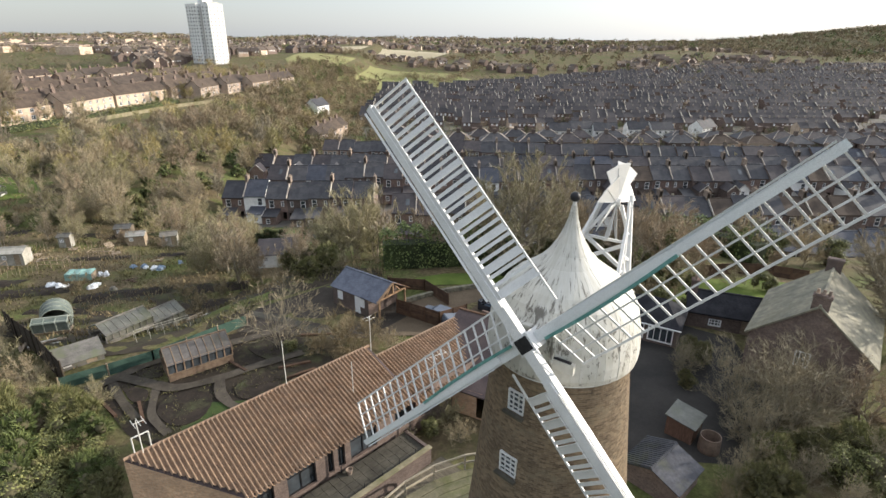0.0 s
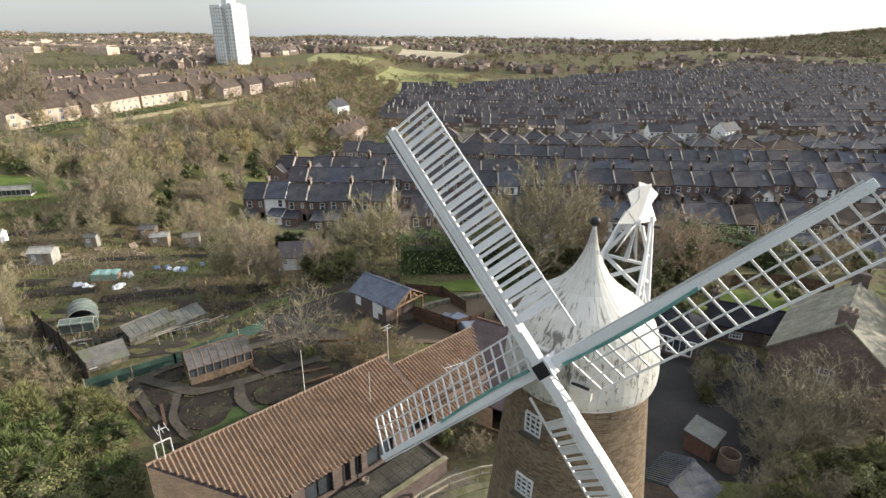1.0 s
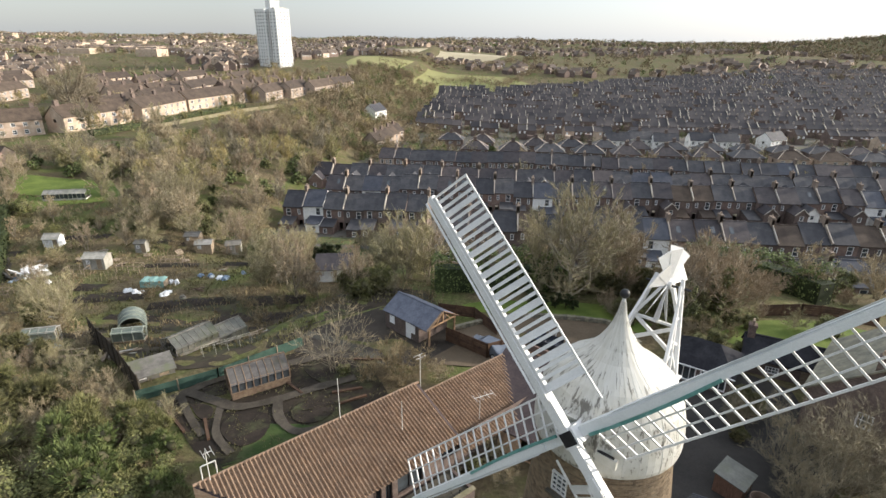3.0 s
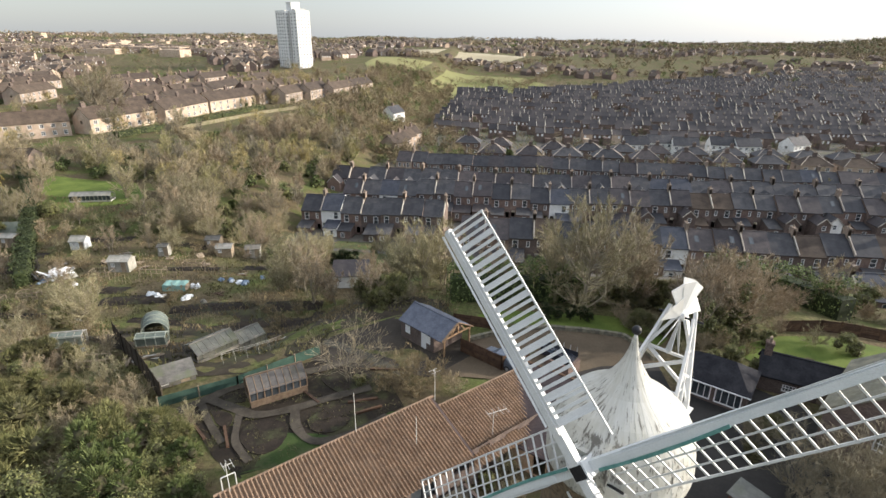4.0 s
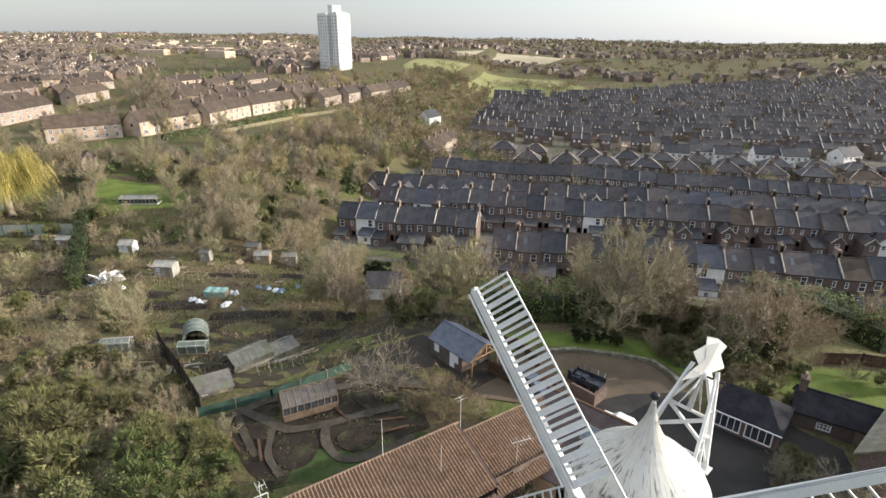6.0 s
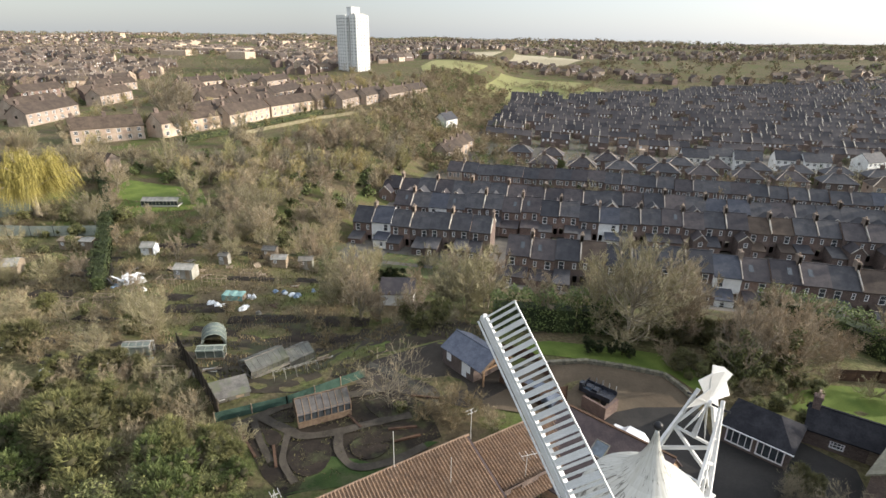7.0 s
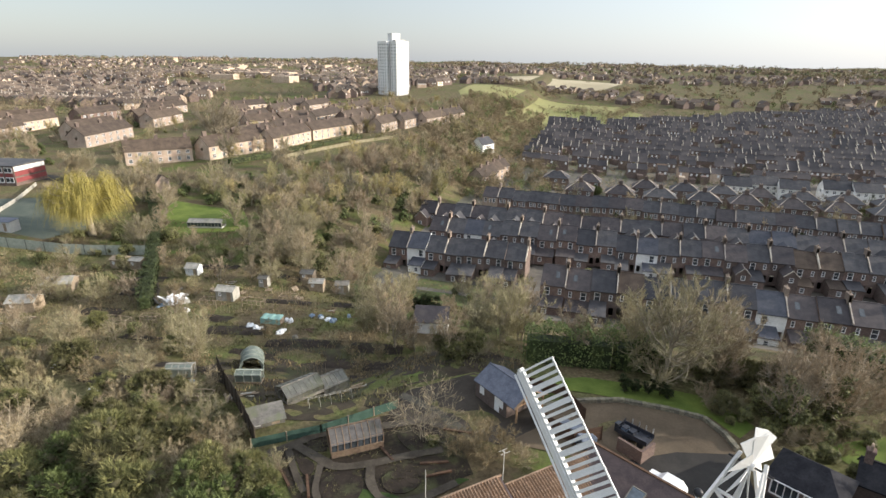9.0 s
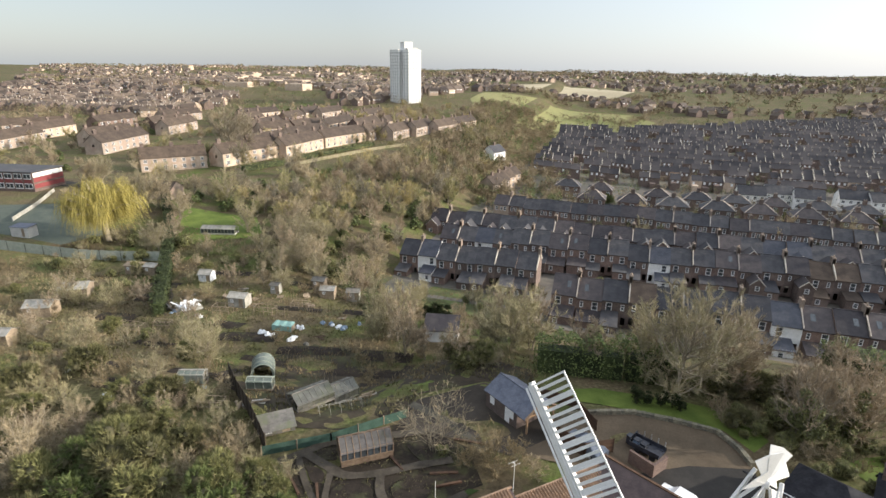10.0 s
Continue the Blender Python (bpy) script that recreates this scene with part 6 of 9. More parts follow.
def build_far_trees():
    rr = random.Random(5)
    twig, green = Geo(), Geo()

    def clump(g, x, y, rad, high, n, size):
        z = ground(x, y)
        for i in range(n):
            d = Vector((rr.gauss(0, 1), rr.gauss(0, 1), rr.gauss(0, 0.8)))
            d.normalize()
            d *= rr.uniform(0.5, 1.0)
            p = Vector((x + d.x * rad, y + d.y * rad, z + high * 0.55 + d.z * high * 0.45))
            a = (Vector((rr.gauss(0, 1), rr.gauss(0, 1), rr.gauss(0, 1))) + d + Vector((0, 0, 0.6))).normalized() * (size * 1.35)
            b = a.cross(Vector((rr.gauss(0, 1), rr.gauss(0, 1), rr.gauss(0, 1)))).normalized() * (size * (0.6 if y > 650 else 0.3))
            g.add([p - a * 0.5 - b * 0.5, p - a * 0.5 + b * 0.5, p + a], [(0, 1, 2)])
    for i in range(7600):
        y = 250 + 2700 * rr.random() ** 1.6
        x = rr.uniform(-1.35, 1.15) * (y + 40)
        wood = noise.noise(Vector((x * 0.0035, y * 0.0035, 9)))
        hill = math.exp(-((x - 1200) / 560) ** 2 - ((y - 1350) / 600) ** 2)
        if -70 < x < 60 + y * 0.4 and y < 640 and rr.random() < 0.93:
            continue
        if -160 < x < 30 and 445 < y < 960:
            continue
        if -330 < x < -85 and y < 400 and rr.random() < 0.8:
            continue
        if wood + hill * 1.2 < rr.uniform(-0.5, 0.35):
            continue
        s = rr.uniform(0.7, 1.3)
        clump(green if rr.random() < 0.12 else twig, x, y, 4.0 * s, 8.0 * s, 46 if y < 900 else 26, 0.9 if y < 600 else 1.4)
    for i in range(1000):
        y = rr.uniform(195, 520)
        x = -50 - 0.13 * (y - 185) + rr.uniform(-40, 32)
        clump(green if rr.random() < 0.15 else twig, x, y, rr.uniform(1.6, 3.6), rr.uniform(3, 8), 120, 0.75)
    for x0, y0, x1, y1 in ((-160, 665, 20, 700), (-120, 560, 10, 585), (-150, 690, 0, 760), (-10, 530, 40, 700), (-40, 720, 60, 900)):
        for i in range(46):
            f = rr.random()
            clump(twig, x0 + (x1 - x0) * f + rr.uniform(-4, 4), y0 + (y1 - y0) * f + rr.uniform(-6, 6), rr.uniform(2.5, 5), rr.uniform(4, 9), 40, 1.1)
    # woods along the skyline
    for i in range(1500):
        y = rr.uniform(1500, 3300)
        x = rr.uniform(-1.3, 1.1) * y
        clump(green if rr.random() < 0.2 else twig, x, y, rr.uniform(8, 20), rr.uniform(9, 17), 18, 4.0)
    # the wooded hill
    for i in range(2600):
        x, y = rr.gauss(1150, 420), rr.gauss(1300, 330)
        clump(green if rr.random() < 0.2 else twig, x, y, rr.uniform(6, 11), rr.uniform(9, 15), 22, 3.0)
    # bushes in the valley gardens
    for i in range(2600):
        y = rr.uniform(166, 640)
        x = rr.uniform(-48, 80 + y * 0.5)
        clump(green if rr.random() < 0.4 else twig, x, y, 1.8 * rr.uniform(0.6, 1.7), rr.uniform(2.4, 6.0), 60, 0.5)
    tagged(part("far_woods", twig, M["twig_far"]), "bare winter trees on the far slopes", "trees", kind="stuff")
    tagged(part("far_evergreens", green, M["leaf_green"]), "evergreen trees among the far houses", "trees", kind="stuff")


M["twig_far"] = plain("far_twigs", (0.16, 0.13, 0.082), (0.26, 0.215, 0.14), 0.03, 0.95, island=0.4, fine=1.0, relief=0)
build_far_trees()

M["plot_earth"] = plain("weedy_brown_earth", (0.026, 0.020, 0.014), (0.054, 0.043, 0.028), 0.45, 0.97, fine=3, relief=0.9, grime=(0.058, 0.064, 0.026))
# ---- surfaces round the mill and in the gardens ----
drape("pavement", [(-46, 92), (150, 92), (420, 330), (420, 470), (-60, 470), (-50, 175)], 0.05, 12, M["yard"], "grey streets and back yards between the terraces", "pavement")
drape("gravel_yard", [(-6, 47), (14.8, 47), (14.6, 52.5), (13.9, 54.3), (12.2, 56.5), (8.5, 57.0), (4.0, 57.1), (-0.5, 55.5), (-4.2, 53.7)], 0.05, 2.5, M["gravel"], "worn brown gravel car park", "car park")
drape("tarmac_yard", [(4, 33), (20, 31), (25, 37), (26, 46.5), (22, 49.5), (15, 47.5), (14.7, 52), (9, 50.5), (3, 47)], 0.08, 2.5, M["asphalt"], "dark tarmac yard behind the mill", "yard")
drape("lawn", [(-3.3, 57.6), (0.5, 57.9), (8.6, 57.8), (12.9, 57.3), (15.2, 54.6), (17, 57), (14, 61), (9, 62), (0, 61.5), (-3.5, 59.6)], 0.06, 2.0, M["lawn"], "bright mown grass bank above the car park", "lawn")
drape("lawn", [(22.7, 55.4), (25, 57.2), (29, 59.3), (34, 60), (42, 58), (40, 47), (34, 48), (30, 50), (25.5, 52.0)], 0.06, 2.0, M["lawn"], "bright mown garden lawn behind the dark roof", "lawn")
drape("garden", [(-52, 92.5), (-12.5, 92.5), (-12.5, 108.5), (-50, 108.5)], 0.14, 3, M["lawn_mixed"], "rough back gardens with grass and beds", "garden")
drape("shed_yard", [(-19, 47.5), (-7, 46.5), (-3.4, 51), (-6.3, 57), (-12.5, 58), (-18.6, 52)], 0.05, 2.0, M["yard_dark"], "dark damp yard round the brick shed", "yard")
drape("garden_soil", [(-26.9, 38.7), (-21.4, 33.8), (-18.5, 32.2), (-8.5, 41.9), (-11.2, 46.3), (-17.9, 48.0), (-25.1, 43.0)], 0.04, 1.5, M["soil_brown"], "dark brown earth of the walled garden", "soil")


def ribbon(name, pts, wide, lift, material, label, category):
    """A path that winds over the land, its width wandering."""
    g = Geo()
    fine = []
    for i in range(len(pts) - 1):
        p0, p1, p2, p3 = [Vector((*pts[min(max(k, 0), len(pts) - 1)], 0)) for k in (i - 1, i, i + 1, i + 2)]
        for j in range(8):
            t = j / 8
            fine.append(0.5 * ((2 * p1) + (p2 - p0) * t + (2 * p0 - 5 * p1 + 4 * p2 - p3) * t * t + (3 * p1 - p0 - 3 * p2 + p3) * t ** 3))
    fine.append(Vector((*pts[-1], 0)))
    for i, p in enumerate(fine):
        d = (fine[min(i + 1, len(fine) - 1)] - fine[max(i - 1, 0)]).normalized()
        n = Vector((-d.y, d.x, 0)) * (wide / 2 * (1 + 0.25 * noise.noise(p * 0.8)))
        for q in (p + n, p + n * 0.4, p - n * 0.4, p - n):
            g.v.append((q.x, q.y, ground(q.x, q.y) + lift))
    for i in range(len(fine) - 1):
        for k in range(3):
            a = i * 4 + k
            g.f.append((a + 1, a + 5, a + 4, a))
    ob = part(name, g, material, None, smooth=True)
    return tagged(ob, label, category, kind="structure")


for pts, wide in (([(-27.2, 38.4), (-25.6, 40.3), (-24.2, 42.2), (-21.0, 44.2), (-17.0, 46.4), (-14.0, 49)], 1.0), ([(-25.6, 40.3), (-22.6, 39.4), (-20.4, 38.9), (-17.6, 40.2), (-15.4, 41.8), (-12.0, 44.0)], 0.9),
                  ([(-17.6, 40.2), (-16.6, 38.0), (-14.6, 36.6), (-12.0, 37.8), (-9.6, 40.4)], 0.8), ([(-22.0, 39.2), (-21.5, 37.6), (-20.6, 35.6), (-18.6, 33.8)], 0.6), ([(-25.8, 39.6), (-23.6, 37.2), (-21.6, 35.4)], 0.6)):
    ribbon("garden_path", pts, wide, 0.075 + 0.012 * (len(pts) + wide), M["path"], "narrow trodden path between garden beds", "path")
ribbon("field_path", [(-70.4, 66.8), (-74, 72), (-82, 80), (-93, 92), (-104, 104)], 1.6, 0.06, M["path"], "worn track between the allotments", "path")
ribbon("field_path", [(-19, 51), (-15.5, 50), (-12, 48), (-9, 46.5)], 1.1, 0.08, M["paving"], "grey path beside the brick building", "path")
drape("lawn", [(-19.0, 32.5), (-14, 34.8), (-8.6, 41.2), (-9.6, 41.0), (-12.0, 37.2), (-14.6, 35.9), (-17.0, 33.9)], 0.07, 1.5, M["lawn_dark"], "dark green garden lawn beside the long building", "lawn")
drape("lawn", [(-18.0, 33.4), (-18.2, 35.8), (-17.6, 37.2), (-14.8, 37.5), (-12.3, 37.3), (-9.9, 37.0), (-11.1, 35.5)], 0.065, 1.2, M["lawn_dark"], "dark green lawn at the garden beds", "lawn")
drape("plot_soil", [(-47, 51), (-36.5, 46.5), (-29.5, 43.2), (-24, 44.5), (-18.8, 50), (-19, 53), (-12.5, 58.2), (-6, 58.5), (-8, 63.5), (-20, 66), (-41, 67), (-46, 60)], 0.025, 2.0, M["plot_earth"], "damp brown earth and dead weeds of the plots", "soil")
drape("field", [(-98, 100.5), (-85, 108), (-84, 113), (-95, 125), (-116, 123), (-112, 112)], 0.06, 2.5, M["lawn"], "bright green lawn among the scrub", "lawn")
drape("court", [(-160, 82), (-118, 86), (-116, 96), (-150, 110), (-170, 100)], 0.06, 4, M["court"], "dark green hard court behind the fence", "court")
drape("road", [(-200, 127), (-140, 128), (-136, 134), (-200, 134)], 0.06, 4, M["asphalt"], "grey residential road at the estate's edge", "road")
drape("field", [(-118, 445), (-60, 436), (-5, 512), (30, 600), (5, 650), (-160, 640), (-150, 540)], 0.3, 20, M["meadow"], "pale green playing field beyond the terraces", "field")
M["meadow_pale"] = plain("straw_meadow", (0.30, 0.26, 0.17), (0.40, 0.35, 0.24), 0.01, 0.95, fine=0.3)
drape("field", [(-185, 705), (-20, 800), (10, 960), (-60, 960), (-230, 820)], 0.5, 30, M["meadow_pale"], "pale straw-coloured field on the far slope", "field")

for outline in ([(-24.6, 38.8), (-23.6, 37.8), (-22.4, 37.0), (-22.0, 37.6), (-22.3, 38.5), (-23.3, 39.0)], [(-20.9, 36.6), (-19.9, 35.3), (-18.4, 34.5), (-17.4, 34.9), (-16.8, 36.6), (-17.4, 38.2), (-18.9, 38.7), (-20.4, 38.0)],
                [(-16.2, 38.9), (-15.2, 37.7), (-13.8, 37.6), (-12.7, 38.6), (-12.6, 39.9), (-13.8, 40.7), (-15.3, 40.5)], [(-24.9, 41.2), (-23.8, 40.0), (-21.9, 40.4), (-23.4, 41.6)], [(-17.0, 44.2), (-13.5, 42.2), (-11.5, 44.5), (-16.5, 46.2)]):
    soft = [Vector((*p, 0)) for p in outline]
    for _ in range(2):
        soft = [q for a, b in zip(soft, soft[1:] + soft[:1]) for q in (a.lerp(b, 0.22), a.lerp(b, 0.78))]
    soft = [(q.x + 0.14 * noise.noise(q * 1.3), q.y + 0.14 * noise.noise(q * 1.3 + Vector((9, 0, 0)))) for q in soft]
    bed = drape("garden_bed", soft, 0.055, 0.9, M["soil"], "dark dug garden bed among trodden paths", "garden bed", kind="", thick=0.05)
    tagged(bed, group="beds of the walled garden")
for x0, y0, x1, y1 in ((-26.4, 38.2, -23.2, 35.6), (-22.4, 37.2, -20.9, 35.0), (-13.4, 41.6, -11.0, 42.6), (-12.4, 40.2, -10.4, 41.6), (-12.9, 46.9, -9.2, 47.3), (-17.8, 42.6, -15.9, 41.2)):
    g = Geo()
    g.beam((x0, y0, ground(x0, y0) + 0.13), (x1, y1, ground(x1, y1) + 0.13), 0.22, 0.16)
    tagged(part("edging_board", g, M["wood_dark"], None), "weathered edging sleeper beside a garden bed", "edging", "sleepers in the garden")

# ---- sheds, frames and glasshouses ----
def simple_shed(name, x, y, rz, w, d, h, hr, wall, roof, label, mono=False, door=True, category="shed", group="", windows=1, z=None):
    """A small timber or brick shed, ridge along its length w, front towards -y."""
    m = at_ground(x, y, rz)
    if z is not None:
        m.translation.z = z
    ob = thing(name, m, label, category, group)
    g = Geo()
    holes = [(w * 0.62, 0.05, w * 0.62 + 0.8, min(1.95, h - 0.1))] if door else []
    for i in range(windows):
        holes.append((w * 0.15 + i * 1.0, h * 0.45, w * 0.15 + i * 1.0 + 0.6, h * 0.8))
    back = hr if mono else h
    g.panel((0, 0, -0.3), (1, 0, 0), w, h + 0.3, [(a, b + 0.3, c, e + 0.3) for a, b, c, e in holes], 0.08)
    g.panel((w, d, -0.3), (-1, 0, 0), w, back + 0.3)
    for xx, rev in ((0, True), (w, False)):
        v = [(xx, 0, -0.3), (xx, d, -0.3), (xx, d, back), (xx, 0, h)] if mono else [(xx, 0, -0.3), (xx, d, -0.3), (xx, d, h), (xx, d / 2, hr - 0.03), (xx, 0, h)]
        g.add(v, [tuple(range(len(v)))[::-1] if rev else tuple(range(len(v)))])
    part("wall", g, wall, ob)
    r = Geo()
    if mono:
        vs = [(-0.15, -0.18, h), (w + 0.15, -0.18, h), (w + 0.15, d + 0.12, hr + 0.04), (-0.15, d + 0.12, hr + 0.04)]
        vs += [(p, q, s - 0.07) for p, q, s in vs]
        r.add(vs, [(0, 1, 2, 3), (7, 6, 5, 4), (0, 4, 5, 1), (1, 5, 6, 2), (2, 6, 7, 3), (3, 7, 4, 0)])
    else:
        gable_roof(r, 0, w, 0, d, h, hr, 0.2, 0.07, 0.15)
    part("roof", r, roof, ob)
    if door:
        a, b, c, e = holes[0]
        g = Geo()
        g.box((a + 0.02, 0.03, b), (c - 0.02, 0.08, e))
        g.box((a + 0.06, 0.015, e * 0.3), (c - 0.06, 0.03, e * 0.3 + 0.1))
        g.box((a + 0.06, 0.015, e * 0.75), (c - 0.06, 0.03, e * 0.75 + 0.1))
        part("door", g, M["upvc"] if wall in (M["brick"], M["brick_dark"]) else M["wood"], ob)
    for a, b, c, e in holes[1 if door else 0:]:
        window_parts(ob, (a, 0, b), (1, 0, 0), c - a, e - b, 1, 0.05)
    return ob


M["wood_porch"] = plain("porch_timber", (0.21, 0.13, 0.075), (0.33, 0.215, 0.13), 3.0, 0.8, fine=18)


def brick_shed():
    ob = simple_shed("brick_shed", -11.3, 53.95, -37, 5.0, 4.2, 2.15, 3.35, M["brick_dark"], M["slate_blue"], "small brick building with a blue slate roof and timber porch", door=True, windows=1, category="building")
    # porch of stained timber in the gable end
    for y in (0.25, 3.95):
        g = Geo()
        g.beam((6.25, y, -0.2), (6.25, y, 2.1), 0.16, 0.16)
        part("porch_post", g, M["wood_porch"], ob)
        g = Geo()
        g.beam((5.0, y, 2.1), (6.4, y, 2.1), 0.14, 0.16)
        part("porch_beam", g, M["wood_porch"], ob)
    r = Geo()
    gable_roof(r, 5.15, 6.4, 0, 4.2, 2.15, 3.35, 0.22, 0.08, 0.0)
    part("porch_roof", r, M["slate_blue"], ob)
    for s in (-1, 1):
        g = Geo()
        g.beam((6.42, 2.1 + s * 2.3, 2.05), (6.42, 2.1, 3.38), 0.05, 0.24, (1, 0, 0))
        part("barge_board", g, M["wood_porch"], ob, "pale orange stained board")
    g = Geo()
    g.beam((6.36, 0.2, 2.15), (6.36, 4.0, 2.15), 0.12, 0.14)
    g.beam((6.36, 2.1, 2.15), (6.36, 2.1, 3.2), 0.12, 0.12)
    g.beam((6.36, 1.0, 2.15), (6.36, 1.7, 2.9), 0.1, 0.1)
    g.beam((6.36, 3.2, 2.15), (6.36, 2.5, 2.9), 0.1, 0.1)
    part("porch_truss", g, M["wood_porch"], ob)
    for x in (1.1, 4.15):
        g = Geo()
        g.box((x - 0.36, -0.035, 0.85), (x + 0.36, 0.0, 1.75))
        g.box((x - 0.26, -0.05, 0.95), (x + 0.26, -0.035, 1.65))
        part("window_frame", g, M["upvc"], ob)


brick_shed()


def glasshouse(name, x, y, rz, w, d, base, h, hr, label, frame_mat, base_mat, bays=9, z=None, roof_mat=None, side_mat=None):
    m = at_ground(x, y, rz)
    ob = thing(name, m, label, "greenhouse")
    g = Geo()
    g.panel((0, 0, -0.2), (1, 0, 0), w, base + 0.2)
    g.panel((w, 0, -0.2), (0, 1, 0), d, base + 0.2)
    g.panel((w, d, -0.2), (-1, 0, 0), w, base + 0.2)
    g.panel((0, d, -0.2), (0, -1, 0), d, base + 0.2)
    g.box((-0.06, -0.06, base - 0.06), (w + 0.06, 0.16, base))
    part("base_wall", g, base_mat, ob)
    for i in range(bays + 1):
        x0 = w * i / bays
        g = Geo()
        g.beam((x0, 0.04, base), (x0, 0.04, h), 0.09, 0.09)
        part("post", g, frame_mat, ob)
        for a, b in (((x0, -0.15, h - 0.08), (x0, d / 2, hr)), ((x0, d + 0.15, h - 0.08), (x0, d / 2, hr))):
            g = Geo()
            g.beam(a, b, 0.055, 0.09)
            part("glazing_bar", g, frame_mat, ob)
    for a, b, t in (((0, 0.04, h), (w, 0.04, h), 0.10), ((0, d - 0.04, h), (w, d - 0.04, h), 0.10), ((0, d / 2, hr), (w, d / 2, hr), 0.14), ((0, d - 0.04, base), (w, d - 0.04, base), 0.08)):
        g = Geo()
        g.beam(a, b, t, t)
        part("rail", g, frame_mat, ob)
    for xx in (0.0, w):
        g = Geo()
        for yy in (0.04, d * 0.3, d * 0.7, d - 0.04):
            top = h + (hr - h) * (1 - abs(yy - d / 2) / (d / 2))
            g.beam((xx, yy, base), (xx, yy, top), 0.06, 0.07)
        part("end_frame", g, frame_mat, ob)
    for i in range(bays):
        a, b = w * i / bays + 0.03, w * (i + 1) / bays - 0.03
        for q in ([(a, -0.12, h - 0.05), (b, -0.12, h - 0.05), (b, d / 2, hr + 0.01), (a, d / 2, hr + 0.01)], [(b, d + 0.12, h - 0.05), (a, d + 0.12, h - 0.05), (a, d / 2, hr + 0.01), (b, d / 2, hr + 0.01)]):
            g = Geo()
            g.add(q, [(0, 1, 2, 3)])
            part("roof_pane", g, roof_mat or M["pane_dusty"], ob)
        g = Geo()
        g.add([(a, 0.05, base), (b, 0.05, base), (b, 0.05, h), (a, 0.05, h)], [(0, 1, 2, 3)])
        part("side_pane", g, side_mat or M["pane"], ob)
    return ob


M["pane_dusty"] = plain("dusty_glass", (0.072, 0.066, 0.062), (0.120, 0.110, 0.104), 1.4, 0.6, fine=7, spec=0.3, grime=(0.075, 0.07, 0.05), relief=0.05)
M["wood_tan"] = plain("tan_timber", (0.140, 0.096, 0.066), (0.210, 0.157, 0.112), 3.0, 0.8, fine=18, vary=0.2)
glasshouse("greenhouse", -21.3, 39.7, 38, 4.9, 2.5, 0.7, 1.55, 2.45, "timber greenhouse with dusty panes on a low brick base", M["wood_tan"], M["wood_tan"], 8)
glasshouse("old_greenhouse", -30.2, 46.3, 58, 4.4, 2.9, 0.15, 0.85, 1.5, "long shabby glasshouse with clouded, patched panes", M["felt"], M["felt"], 7, roof_mat=M["mossy_glass"], side_mat=M["mossy_glass"])
glasshouse("old_greenhouse", -27.85, 50.1, 58, 3.1, 2.7, 0.15, 1.05, 1.75, "short shabby glasshouse with grey clouded panes", M["felt"], M["felt"], 5, roof_mat=M["mossy_glass"], side_mat=M["mossy_glass"])
glasshouse("cold_frame", -46.3, 46.2, 20, 3.0, 1.3, 0.15, 1.35, 1.6, "small white glazed frame among the plots", M["felt_pale"], M["wood"], 4, roof_mat=M["net_pale"], side_mat=M["fence_grey"])
glasshouse("cold_frame", -39.2, 49.2, 18, 3.0, 1.2, 0.1, 1.1, 1.35, "small frame covered in pale netting beside the tunnel", M["fence_grey"], M["wood"], 3, roof_mat=M["net_pale"], side_mat=M["net_pale"])
glasshouse("far_greenhouse", -97.5, 106.6, 16, 8.5, 2.6, 0.4, 1.5, 2.1, "long pale glasshouse beside the green lawn", M["felt_pale"], M["concrete"], 10, roof_mat=M["felt_pale"])
simple_shed("allotment_shed", -30.9, 40.8, 42, 3.4, 2.4, 0.55, 0.95, M["felt"], M["felt"], "low shed with a grey flat roof behind the netting", mono=True, group="allotment sheds")
for x, y, rz, w, d, h, hr, wall, roof, lab in (
        (-75.4, 81.2, 12, 2.4, 2.0, 1.7, 2.3, "tarp_white", "felt_pale", "small white hut with a pitched white roof"),
        (-62.4, 73.8, 8, 3.2, 2.2, 1.9, 2.4, "felt_pale", "felt_pale", "weathered board shed with a pale roof"),
        (-59.2, 81.4, 5, 1.6, 1.4, 1.8, 2.1, "felt_pale", "felt", "narrow white hut with a grey roof"),
        (-92.5, 66.0, 30, 4.6, 3.4, 1.9, 2.6, "wood", "felt_pale", "timber shed with a pale weathered felt roof"),
        (-90.5, 58.5, 25, 4.2, 3.0, 1.7, 2.4, "wood", "felt_pale", "timber shed with a bleached felt roof"),
        (-92.2, 79.6, 10, 3.0, 2.4, 1.9, 2.2, "wood", "wood", "open-fronted timber shelter beside the grey fence"),
        (-88.2, 80.4, 10, 2.4, 2.2, 1.9, 2.2, "wood", "felt_pale", "small board shed with a pale roof"),
        (-50.6, 84.5, 15, 2.6, 2.0, 1.7, 2.1, "wood", "felt_pale", "board shed with a light grey roof"),
        (-46.5, 87.0, 20, 2.4, 2.0, 1.7, 2.1, "felt_pale", "felt", "patched white and grey shed"),
        (-54.5, 88.0, 10, 2.4, 2.0, 1.7, 2.1, "wood", "felt", "dark board shed with a felt roof"),
        (-78.5, 46.0, 20, 2.8, 2.2, 1.7, 2.2, "wood", "felt_pale", "board shed among bushes with a pale roof")):
    simple_shed("allotment_shed", x, y, rz, w, d, h, hr, M[wall], M[roof], lab, group="allotment sheds")
simple_shed("slate_shed", -25.9, 73.6, 12, 5.2, 3.6, 1.9, 3.0, M["render_white"], M["slate_plum"], "low garden building with a dark sloping roof", mono=True, door=False)


